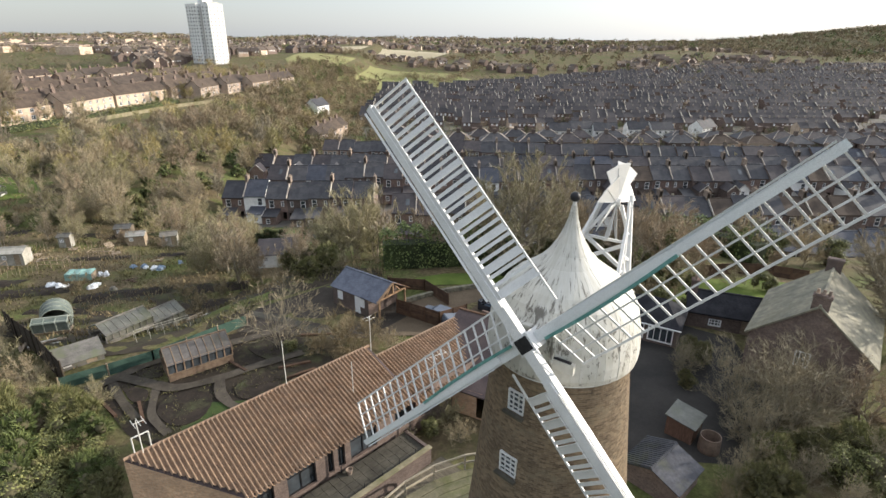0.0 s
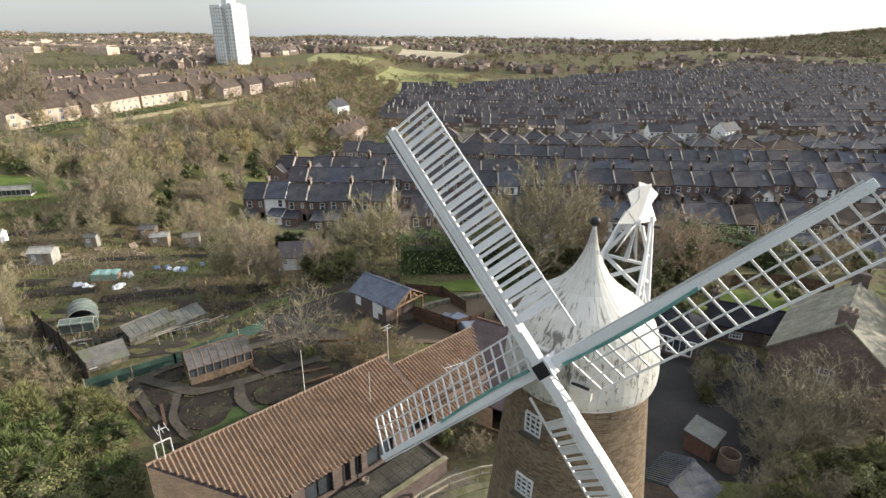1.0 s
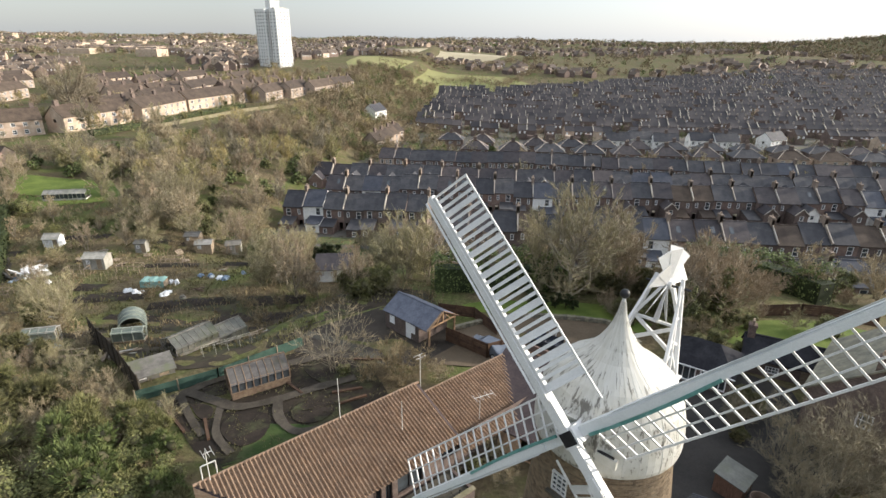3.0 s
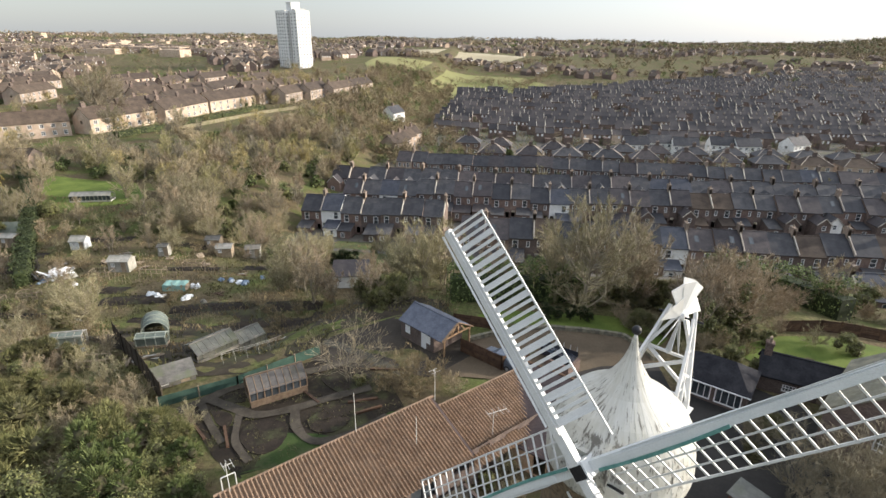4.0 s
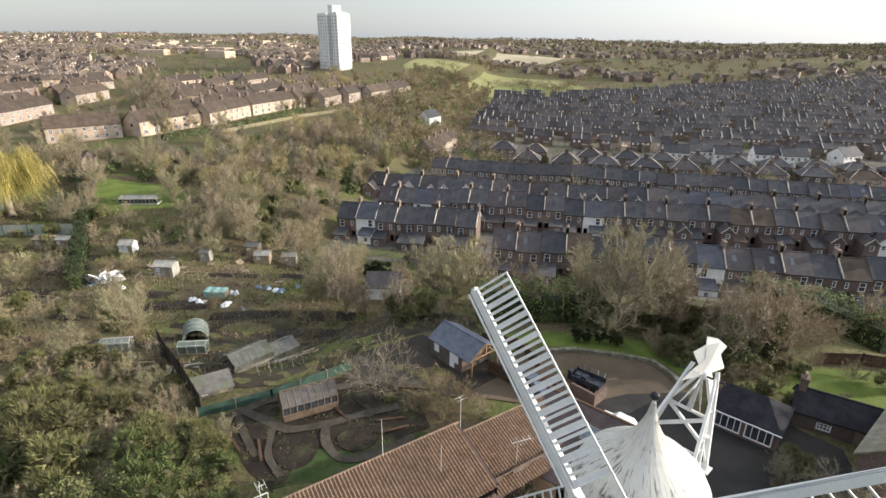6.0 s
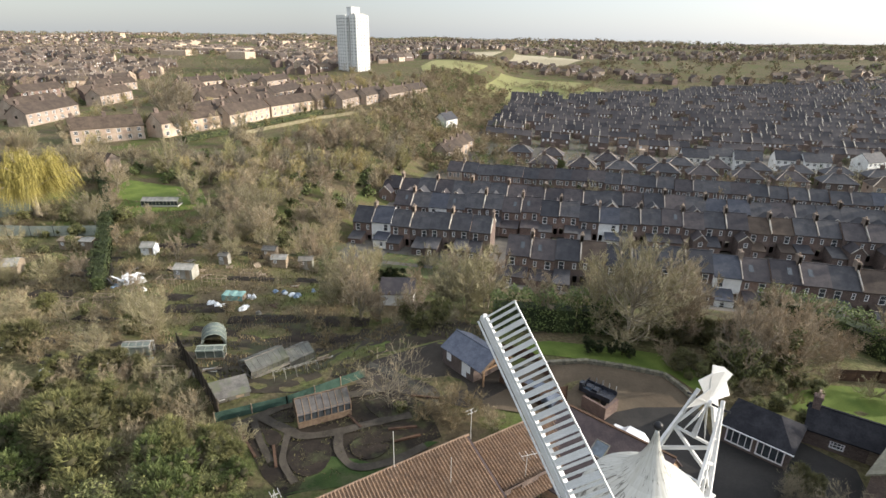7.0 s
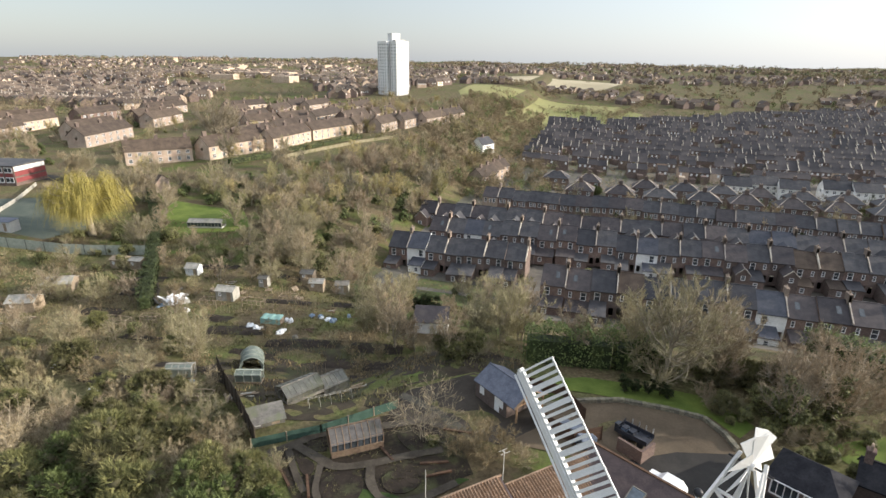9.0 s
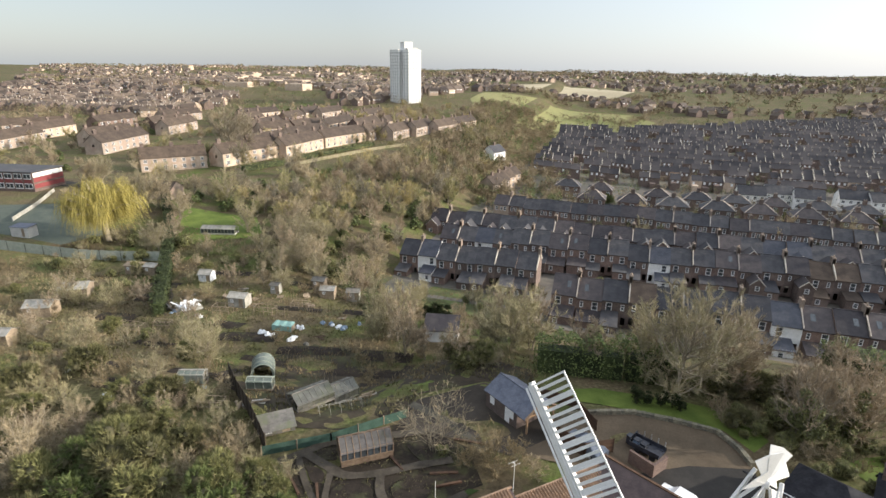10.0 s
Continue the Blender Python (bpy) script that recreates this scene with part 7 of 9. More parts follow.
def net_tunnel():
    ob = thing("net_tunnel", at_ground(-42.3, 56.3, -56), "rounded tunnel of pale green netting, open at one end", "polytunnel")
    w, L, h = 2.9, 3.2, 2.15
    arc = lambda s: [(s, w / 2 * math.cos(a) * (1.06 if 0.3 < a < 2.84 else 1), h * math.sin(a) ** 0.8) for a in [math.pi * i / 16 for i in range(17)]]
    g = Geo()
    a = [arc(-L / 2 + L * k / 6) for k in range(7)]
    for n, (p, q) in enumerate(zip(a, a[1:])):
        for i in range(16):
            g.add([p[i], p[i + 1], q[i + 1], q[i]], [(0, 1, 2, 3)])
    e = a[0]
    g.add(e, [tuple(range(17))])
    # drawn-back skirt of the open end
    e = a[6]
    for i in (0, 1, 2, 3, 12, 13, 14, 15):
        inner = [Vector(e[i]).lerp(Vector((L / 2, 0, 0.9)), 0.16), Vector(e[i + 1]).lerp(Vector((L / 2, 0, 0.9)), 0.16)]
        g.add([Vector(e[i]), Vector(e[i + 1]), inner[1], inner[0]], [(0, 1, 2, 3)])
    part("cover", g, M["net_pale"], ob)
    for s in (-L / 2, -L / 6, L / 6, L / 2):
        g = Geo()
        g.tube([(x, y * 1.02, z * 1.02) for x, y, z in arc(s)], [0.03] * 17, 6)
        part("hoop", g, M["fence_grey"], ob)


net_tunnel()


def hoop_frame(x, y, rz, L, n, h, label):
    ob = thing("hoop_frame", at_ground(x, y, rz), label, "plant frame")
    for i in range(n):
        s = L * i / (n - 1)
        g = Geo()
        g.tube([(s, 0.6 * math.cos(math.pi * k / 8), h * math.sin(math.pi * k / 8)) for k in range(9)], [0.02] * 9, 5)
        part("hoop", g, M["felt_pale"], ob)
    for yy, z in ((0, h), (0.5, h * 0.55)):
        g = Geo()
        g.tube([(0, yy, z), (L, yy, z)], [0.022, 0.022], 5)
        part("rail", g, M["felt_pale"], ob)


hoop_frame(-27.8, 46.6, 40, 4.6, 5, 1.1, "white hoops of an uncovered plant tunnel")


def post_frame(x, y, rz, w, d, h, mat, label):
    ob = thing("timber_frame", at_ground(x, y, rz), label, "frame", "open frames on the plots")
    for xx in (0, w / 2, w):
        for yy in (0, d):
            g = Geo()
            g.beam((xx, yy, -0.2), (xx, yy, h), 0.07, 0.07)
            part("post", g, mat, ob)
    for yy in (0, d):
        for z in (h, h * 0.5):
            g = Geo()
            g.beam((0, yy, z), (w, yy, z), 0.06, 0.06)
            part("rail", g, mat, ob)
    for xx in (0, w):
        g = Geo()
        g.beam((xx, 0, h), (xx, d, h), 0.06, 0.06)
        part("rail", g, mat, ob)


for x, y, rz, w, d, h in ((-39.8, 42.3, 15, 2.6, 1.2, 1.2), (-72.5, 60.2, 5, 4.2, 1.4, 1.3), (-63, 70.5, 8, 3, 1.6, 1.4), (-56.5, 73.0, 5, 3.5, 1.5, 1.2), (-52, 77, 10, 3, 1.6, 1.0), (-68, 63, 15, 2.6, 1.2, 1.1)):
    post_frame(x, y, rz, w, d, h, M["wood"], "open frame of weathered timber posts and rails")


def lump(name, x, y, rx, ry, h, mat, label, category, group, rz=0.0, dz=0.0):
    """A heaped or sheeted load: a low uneven dome with folds."""
    g = Geo()
    nu, nv = 14, 6
    for j in range(nv + 1):
        t = j / nv
        for i in range(nu):
            a = 2 * math.pi * i / nu
            k = (1 - t ** 1.8) ** 0.5 if t < 1 else 0.0
            f = 1 + 0.6 * noise.noise(Vector((math.cos(a) * 1.8 + x, math.sin(a) * 1.8 + y, t * 2.5)))
            g.v.append((rx * k * math.cos(a) * f, ry * k * math.sin(a) * f, -0.1 + h * t * (1 + 0.25 * noise.noise(Vector((a + x, t * 3, y))))))
    for j in range(nv):
        for i in range(nu):
            a, b = j * nu + i, j * nu + (i + 1) % nu
            g.f.append((a, b, b + nu, a + nu))
    ob = part(name, g, mat, None)
    ob.matrix_basis = at_ground(x, y, rz, dz)
    return tagged(ob, label, category, group)


for x, y, rx, ry, h, m in ((-51.4, 67.8, 0.51, 0.33, 0.42, "tarp_white"), (-50.8, 67.3, 0.67, 0.45, 0.48, "tarp_white"), (-50.9, 67.8, 0.42, 0.32, 0.48, "tarp_white"), (-48.8, 67.2, 0.67, 0.46, 0.47, "tarp_white"), (-49.6, 67.1, 0.64, 0.47, 0.71, "tarp_white"), (-45.4, 67.1, 0.62, 0.4, 0.46, "tarp_white"), (-45.2, 67.6, 0.72, 0.47, 0.59, "tarp_white"), (-45.1, 67.0, 0.58, 0.48, 0.7, "tarp_white"), (-45.3, 66.9, 0.59, 0.39, 0.46, "tarp_white"), (-45.4, 66.6, 0.37, 0.31, 0.62, "tarp_white"), (-45.7, 70.8, 0.54, 0.37, 0.75, "tarp_white"), (-45.9, 70.9, 0.43, 0.43, 0.5, "tarp_white"), (-46.5, 70.8, 0.48, 0.41, 0.72, "tarp_white"), (-42.1, 73.7, 0.44, 0.45, 0.62, "tarp_blue"), (-41.8, 73.6, 0.42, 0.39, 0.41, "tarp_white"), (-39.4, 73.1, 0.73, 0.45, 0.74, "tarp_blue"), (-40.5, 73.3, 0.74, 0.46, 0.54, "tarp_white"), (-38.0, 75.8, 0.68, 0.36, 0.47, "tarp_blue"), (-43.6, 73.7, 0.5, 0.49, 0.52, "tarp_blue"), (-69.7, 68.4, 0.4, 0.4, 0.32, "tarp_blue"), (-69.8, 69.3, 0.45, 0.4, 0.61, "tarp_blue"), (-64.9, 69.1, 0.51, 0.4, 0.42, "tarp_white"), (-64.0, 68.7, 0.43, 0.4, 0.69, "tarp_white"), (-47.5, 43.0, 0.53, 0.4, 0.38, "tarp_white"), (-46.7, 43.4, 0.42, 0.4, 0.32, "tarp_white"), (-46.5, 43.9, 0.45, 0.4, 0.57, "tarp_white"), (-45.8, 44.7, 0.44, 0.4, 0.32, "tarp_white"), (-60.6, 44.2, 0.55, 0.4, 0.4, "tarp_white"), (-43.6, 47.1, 0.7, 0.4, 0.35, "tarp_blue"), (-42.2, 66.4, 0.56, 0.4, 0.61, "felt"), (-51.2, 41.0, 0.52, 0.4, 0.7, "tarp_white")):
    lump("plastic_sack" if m == "tarp_white" else "covered_heap", x, y, rx, ry, h, M[m], {"tarp_white": "crumpled white plastic sack on bare soil", "tarp_blue": "heap under a crumpled blue sheet", "felt": "heap under a worn grey sheet"}[m], "heap", "sacks and heaps on the plots", R.uniform(0, 180))


def teal_box():
    ob = thing("covered_crate", at_ground(-49.7, 68.6, 8), "box-shaped stack under a teal sheet", "crate")
    g = Geo()
    g.box((0, 0, -0.1), (3.2, 1.5, 1.0))
    part("crate", g, M["wood"], ob)
    g = Geo()
    k = 8
    for i in range(k):
        a, b = 3.3 * i / k - 0.05, 3.3 * (i + 1) / k - 0.05
        za, zb = 1.06 + 0.06 * math.sin(i * 2.1), 1.06 + 0.06 * math.sin((i + 1) * 2.1)
        g.add([(a, -0.08, 0.15), (b, -0.08, 0.15), (b, -0.06, zb), (a, -0.06, za)], [(0, 1, 2, 3)])
        g.add([(a, -0.06, za), (b, -0.06, zb), (b, 1.58, zb + 0.1), (a, 1.58, za + 0.1)], [(0, 1, 2, 3)])
    part("sheet", g, M["tarp_teal"], ob)


teal_box()


def raised_bed(x, y, rz, w, d):
    ob = thing("allotment_bed", at_ground(x, y, rz), "long dug allotment bed of dark soil", "garden bed", "dug beds on the plots")
    g = Geo()
    n = 8
    for i in range(n + 1):
        for j in range(4):
            px, py = w * i / n, d * j / 3
            q = ob.matrix_basis @ Vector((px, py, 0))
            g.v.append((px, py, ground(q.x, q.y) - ob.matrix_basis.translation.z + (0.16 if j in (1, 2) else 0.02) + R.uniform(-0.03, 0.03)))
    for i in range(n):
        for j in range(3):
            a = i * 4 + j
            g.f.append((a, a + 4, a + 5, a + 1))
    part("soil", g, M["soil"], ob)


for x, y, w, d in ((-56, 63, 9, 3), (-45, 62.5, 11, 2.6), (-54, 75.5, 8, 2), (-60, 66.5, 5, 2.5), (-43, 79, 9, 3), (-66, 76, 5, 2.5), (-48.5, 59, 6, 2), (-34, 60, 9, 3), (-33, 65, 8, 3), (-80, 70, 6, 3), (-80, 62, 7, 3), (-83, 76, 6, 2.5), (-76, 85, 8, 2.5), (-62, 86, 8, 2.5), (-55, 42, 8, 2.5), (-51, 49, 7, 2.5), (-60, 47, 6, 2), (-66, 57, 6, 2.4)):
    raised_bed(x, y, R.uniform(4, 16), w, d)

# ---- clutter on the plots ----
def cane_row(x, y, rz, n, h):
    ob = thing("cane_row", at_ground(x, y, rz), "row of thin crossed bean canes on a plot", "plant support", "bean canes")
    for i in range(n):
        g = Geo()
        a, b = R.uniform(-0.35, 0.35), R.uniform(-0.1, 0.1)
        g.tube([(i * 0.5, a, -0.1), (i * 0.5 + b, -a * 0.3, h * R.uniform(0.8, 1.1))], [0.022, 0.018], 5)
        part("cane", g, M["wood"], ob)


def plank_pile(x, y, rz, n):
    ob = thing("plank_pile", at_ground(x, y, rz), "untidy pile of weathered planks and boards", "timber pile", "timber on the plots")
    for i in range(n):
        g = Geo()
        a, z = R.uniform(-0.5, 0.5), 0.06 + i * 0.07
        L, o = R.uniform(1.0, 2.2), Vector((R.uniform(-0.4, 0.4), R.uniform(-0.4, 0.4), z))
        d = Vector((math.cos(a), math.sin(a), R.uniform(-0.03, 0.12)))
        g.beam(o - d * L / 2, o + d * L / 2, R.uniform(0.14, 0.3), 0.05)
        part("plank", g, R.choice((M["wood"], M["wood_dark"], M["felt_pale"], M["wood"])), ob)


def junk_heap(x, y):
    ob = thing("junk_heap", at_ground(x, y), "heap of white sheeting, boards and a blue tarpaulin", "junk heap")
    for i in range(16):
        g = Geo()
        a = R.uniform(0, 3.1)
        o = Vector((R.uniform(-2.2, 2.2), R.uniform(-1.4, 1.4), R.uniform(0.3, 1.2)))
        u, v = Vector((math.cos(a), math.sin(a), R.uniform(-0.4, 0.4))), Vector((-math.sin(a), math.cos(a), R.uniform(0.1, 1.0)))
        w, h = R.uniform(0.5, 1.0), R.uniform(0.4, 0.8)
        n = u.cross(v).normalized() * 0.03
        q = [o - u * w - v * h, o + u * w - v * h * 0.8, o + u * w * 0.8 + v * h, o - u * w + v * h * 0.9]
        g.add([p + n for p in q] + [p - n for p in q], [(0, 1, 2, 3), (7, 6, 5, 4), (0, 4, 5, 1), (1, 5, 6, 2), (2, 6, 7, 3), (3, 7, 4, 0)])
        part("sheet", g, M[("tarp_white", "felt_pale", "tarp_white", "wood", "tarp_blue", "render_white", "felt")[i % 7]], ob)
    for i in range(6):
        g = Geo()
        o = Vector((R.uniform(-2.4, 2.4), R.uniform(-1.6, 1.6), 0))
        g.beam(o, o + Vector((R.uniform(-1, 1), R.uniform(-1, 1), R.uniform(0.8, 1.9))), 0.07, 0.12)
        part("plank", g, M["wood"], ob)


junk_heap(-68.9, 70.6)
for x, y, rz, n, h in ((-62.5, 78.5, 5, 8, 1.7), (-56.0, 80.0, 12, 9, 1.6), (-58.5, 70.3, 8, 8, 1.5), (-53.5, 72.8, 10, 9, 1.7), (-47.5, 76.0, 8, 8, 1.6), (-44.0, 84.0, 15, 7, 1.5), (-86.0, 72.5, 20, 7, 1.5), (-43.0, 61.0, 12, 9, 1.2), (-35.5, 56.5, 25, 8, 1.3)):
    cane_row(x, y, rz, n, h)
for x, y, rz, n in ((-64.8, 81.0, 15, 4), (-58.0, 76.0, 30, 4), (-72.0, 75.0, 60, 4), (-50.0, 80.0, -10, 4), (-42.0, 76.5, 20, 5), (-36.8, 45.2, -40, 5), (-35.2, 46.6, 30, 4), (-32.6, 51.5, 60, 4), (-41.5, 69.0, 5, 4), (-84.5, 58.0, 20, 4), (-25.0, 53.0, 30, 4), (-54.5, 58.5, 10, 4)):
    plank_pile(x, y, rz, n)

# ---- fences ----
def pallet(x, y, rz, tilt):
    """A worn pallet: three bearers under six boards, leaning a little."""
    ob = thing("pallet", at_ground(x, y, rz, 0.08) @ Matrix.Rotation(radians(tilt), 4, "X"), "grey weathered wooden pallet lying on the plots", "pallet", "pallets on the plots")
    for v in (0.06, 0.5, 0.94):
        g = Geo()
        g.box((0.0, v - 0.05, -0.06), (1.2, v + 0.05, 0.04))
        part("bearer", g, M["wood"], ob)
    for i in range(6):
        g = Geo()
        g.box((0.02 + i * 0.2, 0.0, 0.043), (0.15 + i * 0.2, 1.0, 0.066))
        part("board", g, M["wood"], ob)


for spot_x, spot_y, spin, lean in ((-57.0, 80.0, 20, 4), (-52.4, 82.2, 65, 38), (-64.8, 76.4, 110, 30), (-60.6, 77.2, 5, 5), (-49.6, 78.8, 40, 3), (-67.4, 71.0, 80, 42)):
    pallet(spot_x, spot_y, spin, lean)


def panel_fence(name, pts, h, mat, label, pitch=2.0, slats=True, post_mat=None):
    ob = thing(name, Matrix.Identity(4), label, "fence")
    for (x0, y0), (x1, y1) in zip(pts, pts[1:]):
        length = math.hypot(x1 - x0, y1 - y0)
        n = max(1, round(length / pitch))
        for i in range(n + 1):
            x, y = x0 + (x1 - x0) * i / n, y0 + (y1 - y0) * i / n
            z = ground(x, y)
            g = Geo()
            g.beam((x, y, z - 0.3), (x, y, z + h + 0.08), 0.1, 0.1)
            part("post", g, post_mat or mat, ob)
        for i in range(n):
            a = Vector((x0 + (x1 - x0) * i / n, y0 + (y1 - y0) * i / n, 0))
            b = Vector((x0 + (x1 - x0) * (i + 1) / n, y0 + (y1 - y0) * (i + 1) / n, 0))
            za, zb = ground(a.x, a.y), ground(b.x, b.y)
            if slats:
                k = 5
                for j in range(k):
                    g = Geo()
                    z = h * (j + 0.5) / k
                    g.beam((a.x, a.y, za + z), (b.x, b.y, zb + z), 0.03, h / k * 0.94)
                    part("board", g, mat, ob)
            else:
                g = Geo()
                g.beam((a.x, a.y, za + h / 2), (b.x, b.y, zb + h / 2), 0.015, h)
                part("mesh_panel", g, mat, ob)
    return ob


panel_fence("net_fence", [(-29.2, 38.7), (-24.0, 42.6), (-18.4, 48.8)], 1.05, M["net"], "green windbreak netting on posts", 2.6, False, M["wood"])
panel_fence("mesh_fence", [(-131, 76.5), (-108, 82.5), (-91, 88)], 2.2, M["fence_grey"], "tall grey-green mesh fence beside the plots", 4.0, False, M["iron"])
panel_fence("board_fence", [(-4.6, 51.6), (-0.4, 48.6), (2.2, 50.2)], 1.6, M["wood_dark"], "brown close-boarded fence round the bin yard", 2.0)
panel_fence("board_fence", [(-6.0, 57.2), (-2.0, 56.5), (0.5, 53)], 1.3, M["wood_dark"], "brown board fence above the gravel yard", 2.0)
panel_fence("board_fence", [(29.5, 60.4), (34, 61.2), (42, 61)], 1.4, M["wood_dark"], "russet garden fence behind the lawn", 2.0)
# near-black boards carry the fence's shaded side, extra height its ground shadow
panel_fence("board_fence", [(-43.6, 51.6), (-38.7, 47.0), (-34.4, 43.6), (-29.0, 39.1)], 2.3, M["wood_shade"], "tall board fence between the plots, shaded side put into near-black boards", 2.0)
hedge([(-7.5, 64.0), (3, 66.0), (9, 67.5)], 2.8, 5.4, 280, M["leaf_mid"], "tall dense green conifer hedge", size=0.28)
hedge([(30.6, 85.6), (34.8, 78.0), (38.6, 70.6), (40.0, 67.0)], 3.2, 5.0, 230, M["leaf_mid"], "tall green hedge above the terraces", size=0.28)
# lane hedge: dark leaf colour stands in for the shade between hedges
hedge([(-70.7, 66.7), (-80, 77.5), (-90.5, 89.2), (-104, 103.5), (-122, 121)], 2.2, 3.6, 150, M["leaf_dark"], "tall hedge beside the track, dark leaves in place of shade", size=0.3)


# ---- stone wall of the car park ----
def stone_wall():
    ob = thing("stone_wall", Matrix.Identity(4), "low curved wall of grey stones below the grass bank", "wall")
    pts = [Vector((x, y, 0)) for x, y in ((-4.0, 53.8), (-0.5, 55.7), (4.0, 57.3), (8.5, 57.2), (12.2, 56.7), (13.9, 54.4), (14.6, 52.4))]
    for a, b in zip(pts, pts[1:]):
        n = int((b - a).length / 0.42)
        for i in range(n):
            for c in range(2):
                p, q = a.lerp(b, (i + 0.02) / n), a.lerp(b, (i + 0.97) / n)
                z = ground(p.x, p.y) + 0.12 + c * 0.24
                g = Geo()
                g.beam((p.x, p.y, z), (q.x, q.y, z + R.uniform(-0.02, 0.02)), 0.42 + R.uniform(-0.06, 0.06), 0.23)
                part("stone", g, M["stone"], ob)


M["stone"] = plain("wall_stone", (0.125, 0.12, 0.09), (0.215, 0.20, 0.155), 3, 0.95, vary=0.3, fine=12)
stone_wall()

# ---- brown-roofed wing, house with the stone roof, low buildings by the yard ----
def dark_wing():
    ob = thing("low_building", pose(-1.75, 37.9, 3.2, 0, 0, -29), "low brick building with a plum tile roof and skylight", "building")
    g = Geo()
    w, d, h, hr = 9.6, 8.8, 2.2, 4.5
    g.panel((0, 0, 0), (1, 0, 0), w, h, [(1.2, 0.9, 2.4, 1.9), (4.6, 0.05, 5.6, 2.0)])
    g.panel((w, 0, 0), (0, 1, 0), d, h)
    g.panel((w, d, 0), (-1, 0, 0), w, h)
    g.panel((0, d, 0), (0, -1, 0), d, h)
    for x, rev in ((0, True), (w, False)):
        tri = [(x, 0, h), (x, d, h), (x, d * 0.75, hr - 0.05)]
        g.add(tri, [(2, 1, 0) if rev else (0, 1, 2)])
    part("wall", g, M["buff"], ob)
    for y0, z0, y1, z1 in ((-0.25, h - 0.1, d * 0.75, hr), (d + 0.25, h - 0.15, d * 0.75, hr)):
        g = Geo()
        vs = [(-0.2, y0, z0), (w + 0.2, y0, z0), (w + 0.2, y1, z1), (-0.2, y1, z1)]
        vs += [(x, y, z - 0.12) for x, y, z in vs]
        fs = [(0, 1, 2, 3), (7, 6, 5, 4), (0, 4, 5, 1), (1, 5, 6, 2), (2, 6, 7, 3), (3, 7, 4, 0)]
        g.add(vs, fs if y0 < y1 else [tuple(reversed(q)) for q in fs])
        part("roof", g, M["tile_dark"], ob)
    up = lambda y: h - 0.1 + (hr - h + 0.1) * (y + 0.25) / (d * 0.75 + 0.25)
    g = Geo()
    x0, x1, y0, y1 = 4.3, 5.4, 3.7, 5.0
    for a, b in (((x0, y0), (x1, y0)), ((x1, y0), (x1, y1)), ((x1, y1), (x0, y1)), ((x0, y1), (x0, y0))):
        g.beam((a[0], a[1], up(a[1]) + 0.05), (b[0], b[1], up(b[1]) + 0.05), 0.09, 0.1)
    sky_l = part("skylight", g, M["felt"], ob)
    g = Geo()
    g.add([(x0, y0, up(y0) + 0.07), (x1, y0, up(y0) + 0.07), (x1, y1, up(y1) + 0.07), (x0, y1, up(y1) + 0.07)], [(0, 1, 2, 3)])
    part("pane", g, M["pane_blue"], sky_l)
    g = Geo()
    g.beam((-0.2, d * 0.75, hr + 0.03), (w + 0.2, d * 0.75, hr + 0.03), 0.2, 0.1)
    part("ridge", g, M["wood_dark"], ob)


M["pane_blue"] = glass("sky_pane", (0.05, 0.065, 0.08), 0.25)
M["stone_tile"] = plain("lichened_stone_tile", (0.145, 0.140, 0.112), (0.270, 0.250, 0.185), 0.9, 0.9, fine=4, grime=(0.15, 0.14, 0.10), relief=0.7)
dark_wing()


def stone_roofed_house():
    ob = thing("house", pose(29.7, 36.1, 3.2, 0, 0, 50.6), "brick house with a lichened stone-tile roof and tall chimneys", "house")
    L, d, h, hr = 9.4, 7.8, 4.3, 7.6
    g = Geo()
    g.panel((0, 0, 0), (1, 0, 0), L, h, [(1.5, 2.6, 2.6, 3.8), (5.5, 2.6, 6.6, 3.8), (3.4, 0.05, 4.4, 2.1)])
    g.panel((L, 0, 0), (0, 1, 0), d, h)
    g.panel((L, d, 0), (-1, 0, 0), L, h, [(2, 2.6, 3.1, 3.8)])
    g.panel((0, d, 0), (0, -1, 0), d, h, [(3.2, 2.4, 4.2, 3.7)])
    for x, rev in ((0, True), (L, False)):
        tri = [(x, 0, h), (x, d, h), (x, d / 2, hr - 0.05)]
        g.add(tri, [(2, 1, 0) if rev else (0, 1, 2)])
    part("wall", g, M["brick_dark"], ob)
    r = Geo()
    gable_roof(r, 0, L, 0, d, h, hr, 0.3, 0.16, 0.18)
    part("roof", r, M["stone_tile"], ob)
    window_parts(ob, (0, d - 3.2, 2.4), (0, -1, 0), 1.0, 1.3, 2)
    for x in (1.5, 5.5):
        window_parts(ob, (x, 0, 2.6), (1, 0, 0), 1.1, 1.2, 1)
    g = Geo()
    g.box((3.42, 0.05, 0.05), (4.38, 0.11, 2.1))
    part("door", g, M["wood"], ob)
    for x in (0.35, L - 0.4):
        chimney_part(ob, x, d / 2, hr - 1.0, hr + 0.75, 0.6, 1.1, 0, M["brick_dark"])
    for i in range(3):
        g = Geo()
        g.tube([(0.35, d / 2 - 0.36 + i * 0.36, hr + 0.75), (0.35, d / 2 - 0.36 + i * 0.36, hr + 1.1)], [0.13, 0.1], 8)
        part("chimney_pot", g, M["terracotta"], ob)


stone_roofed_house()


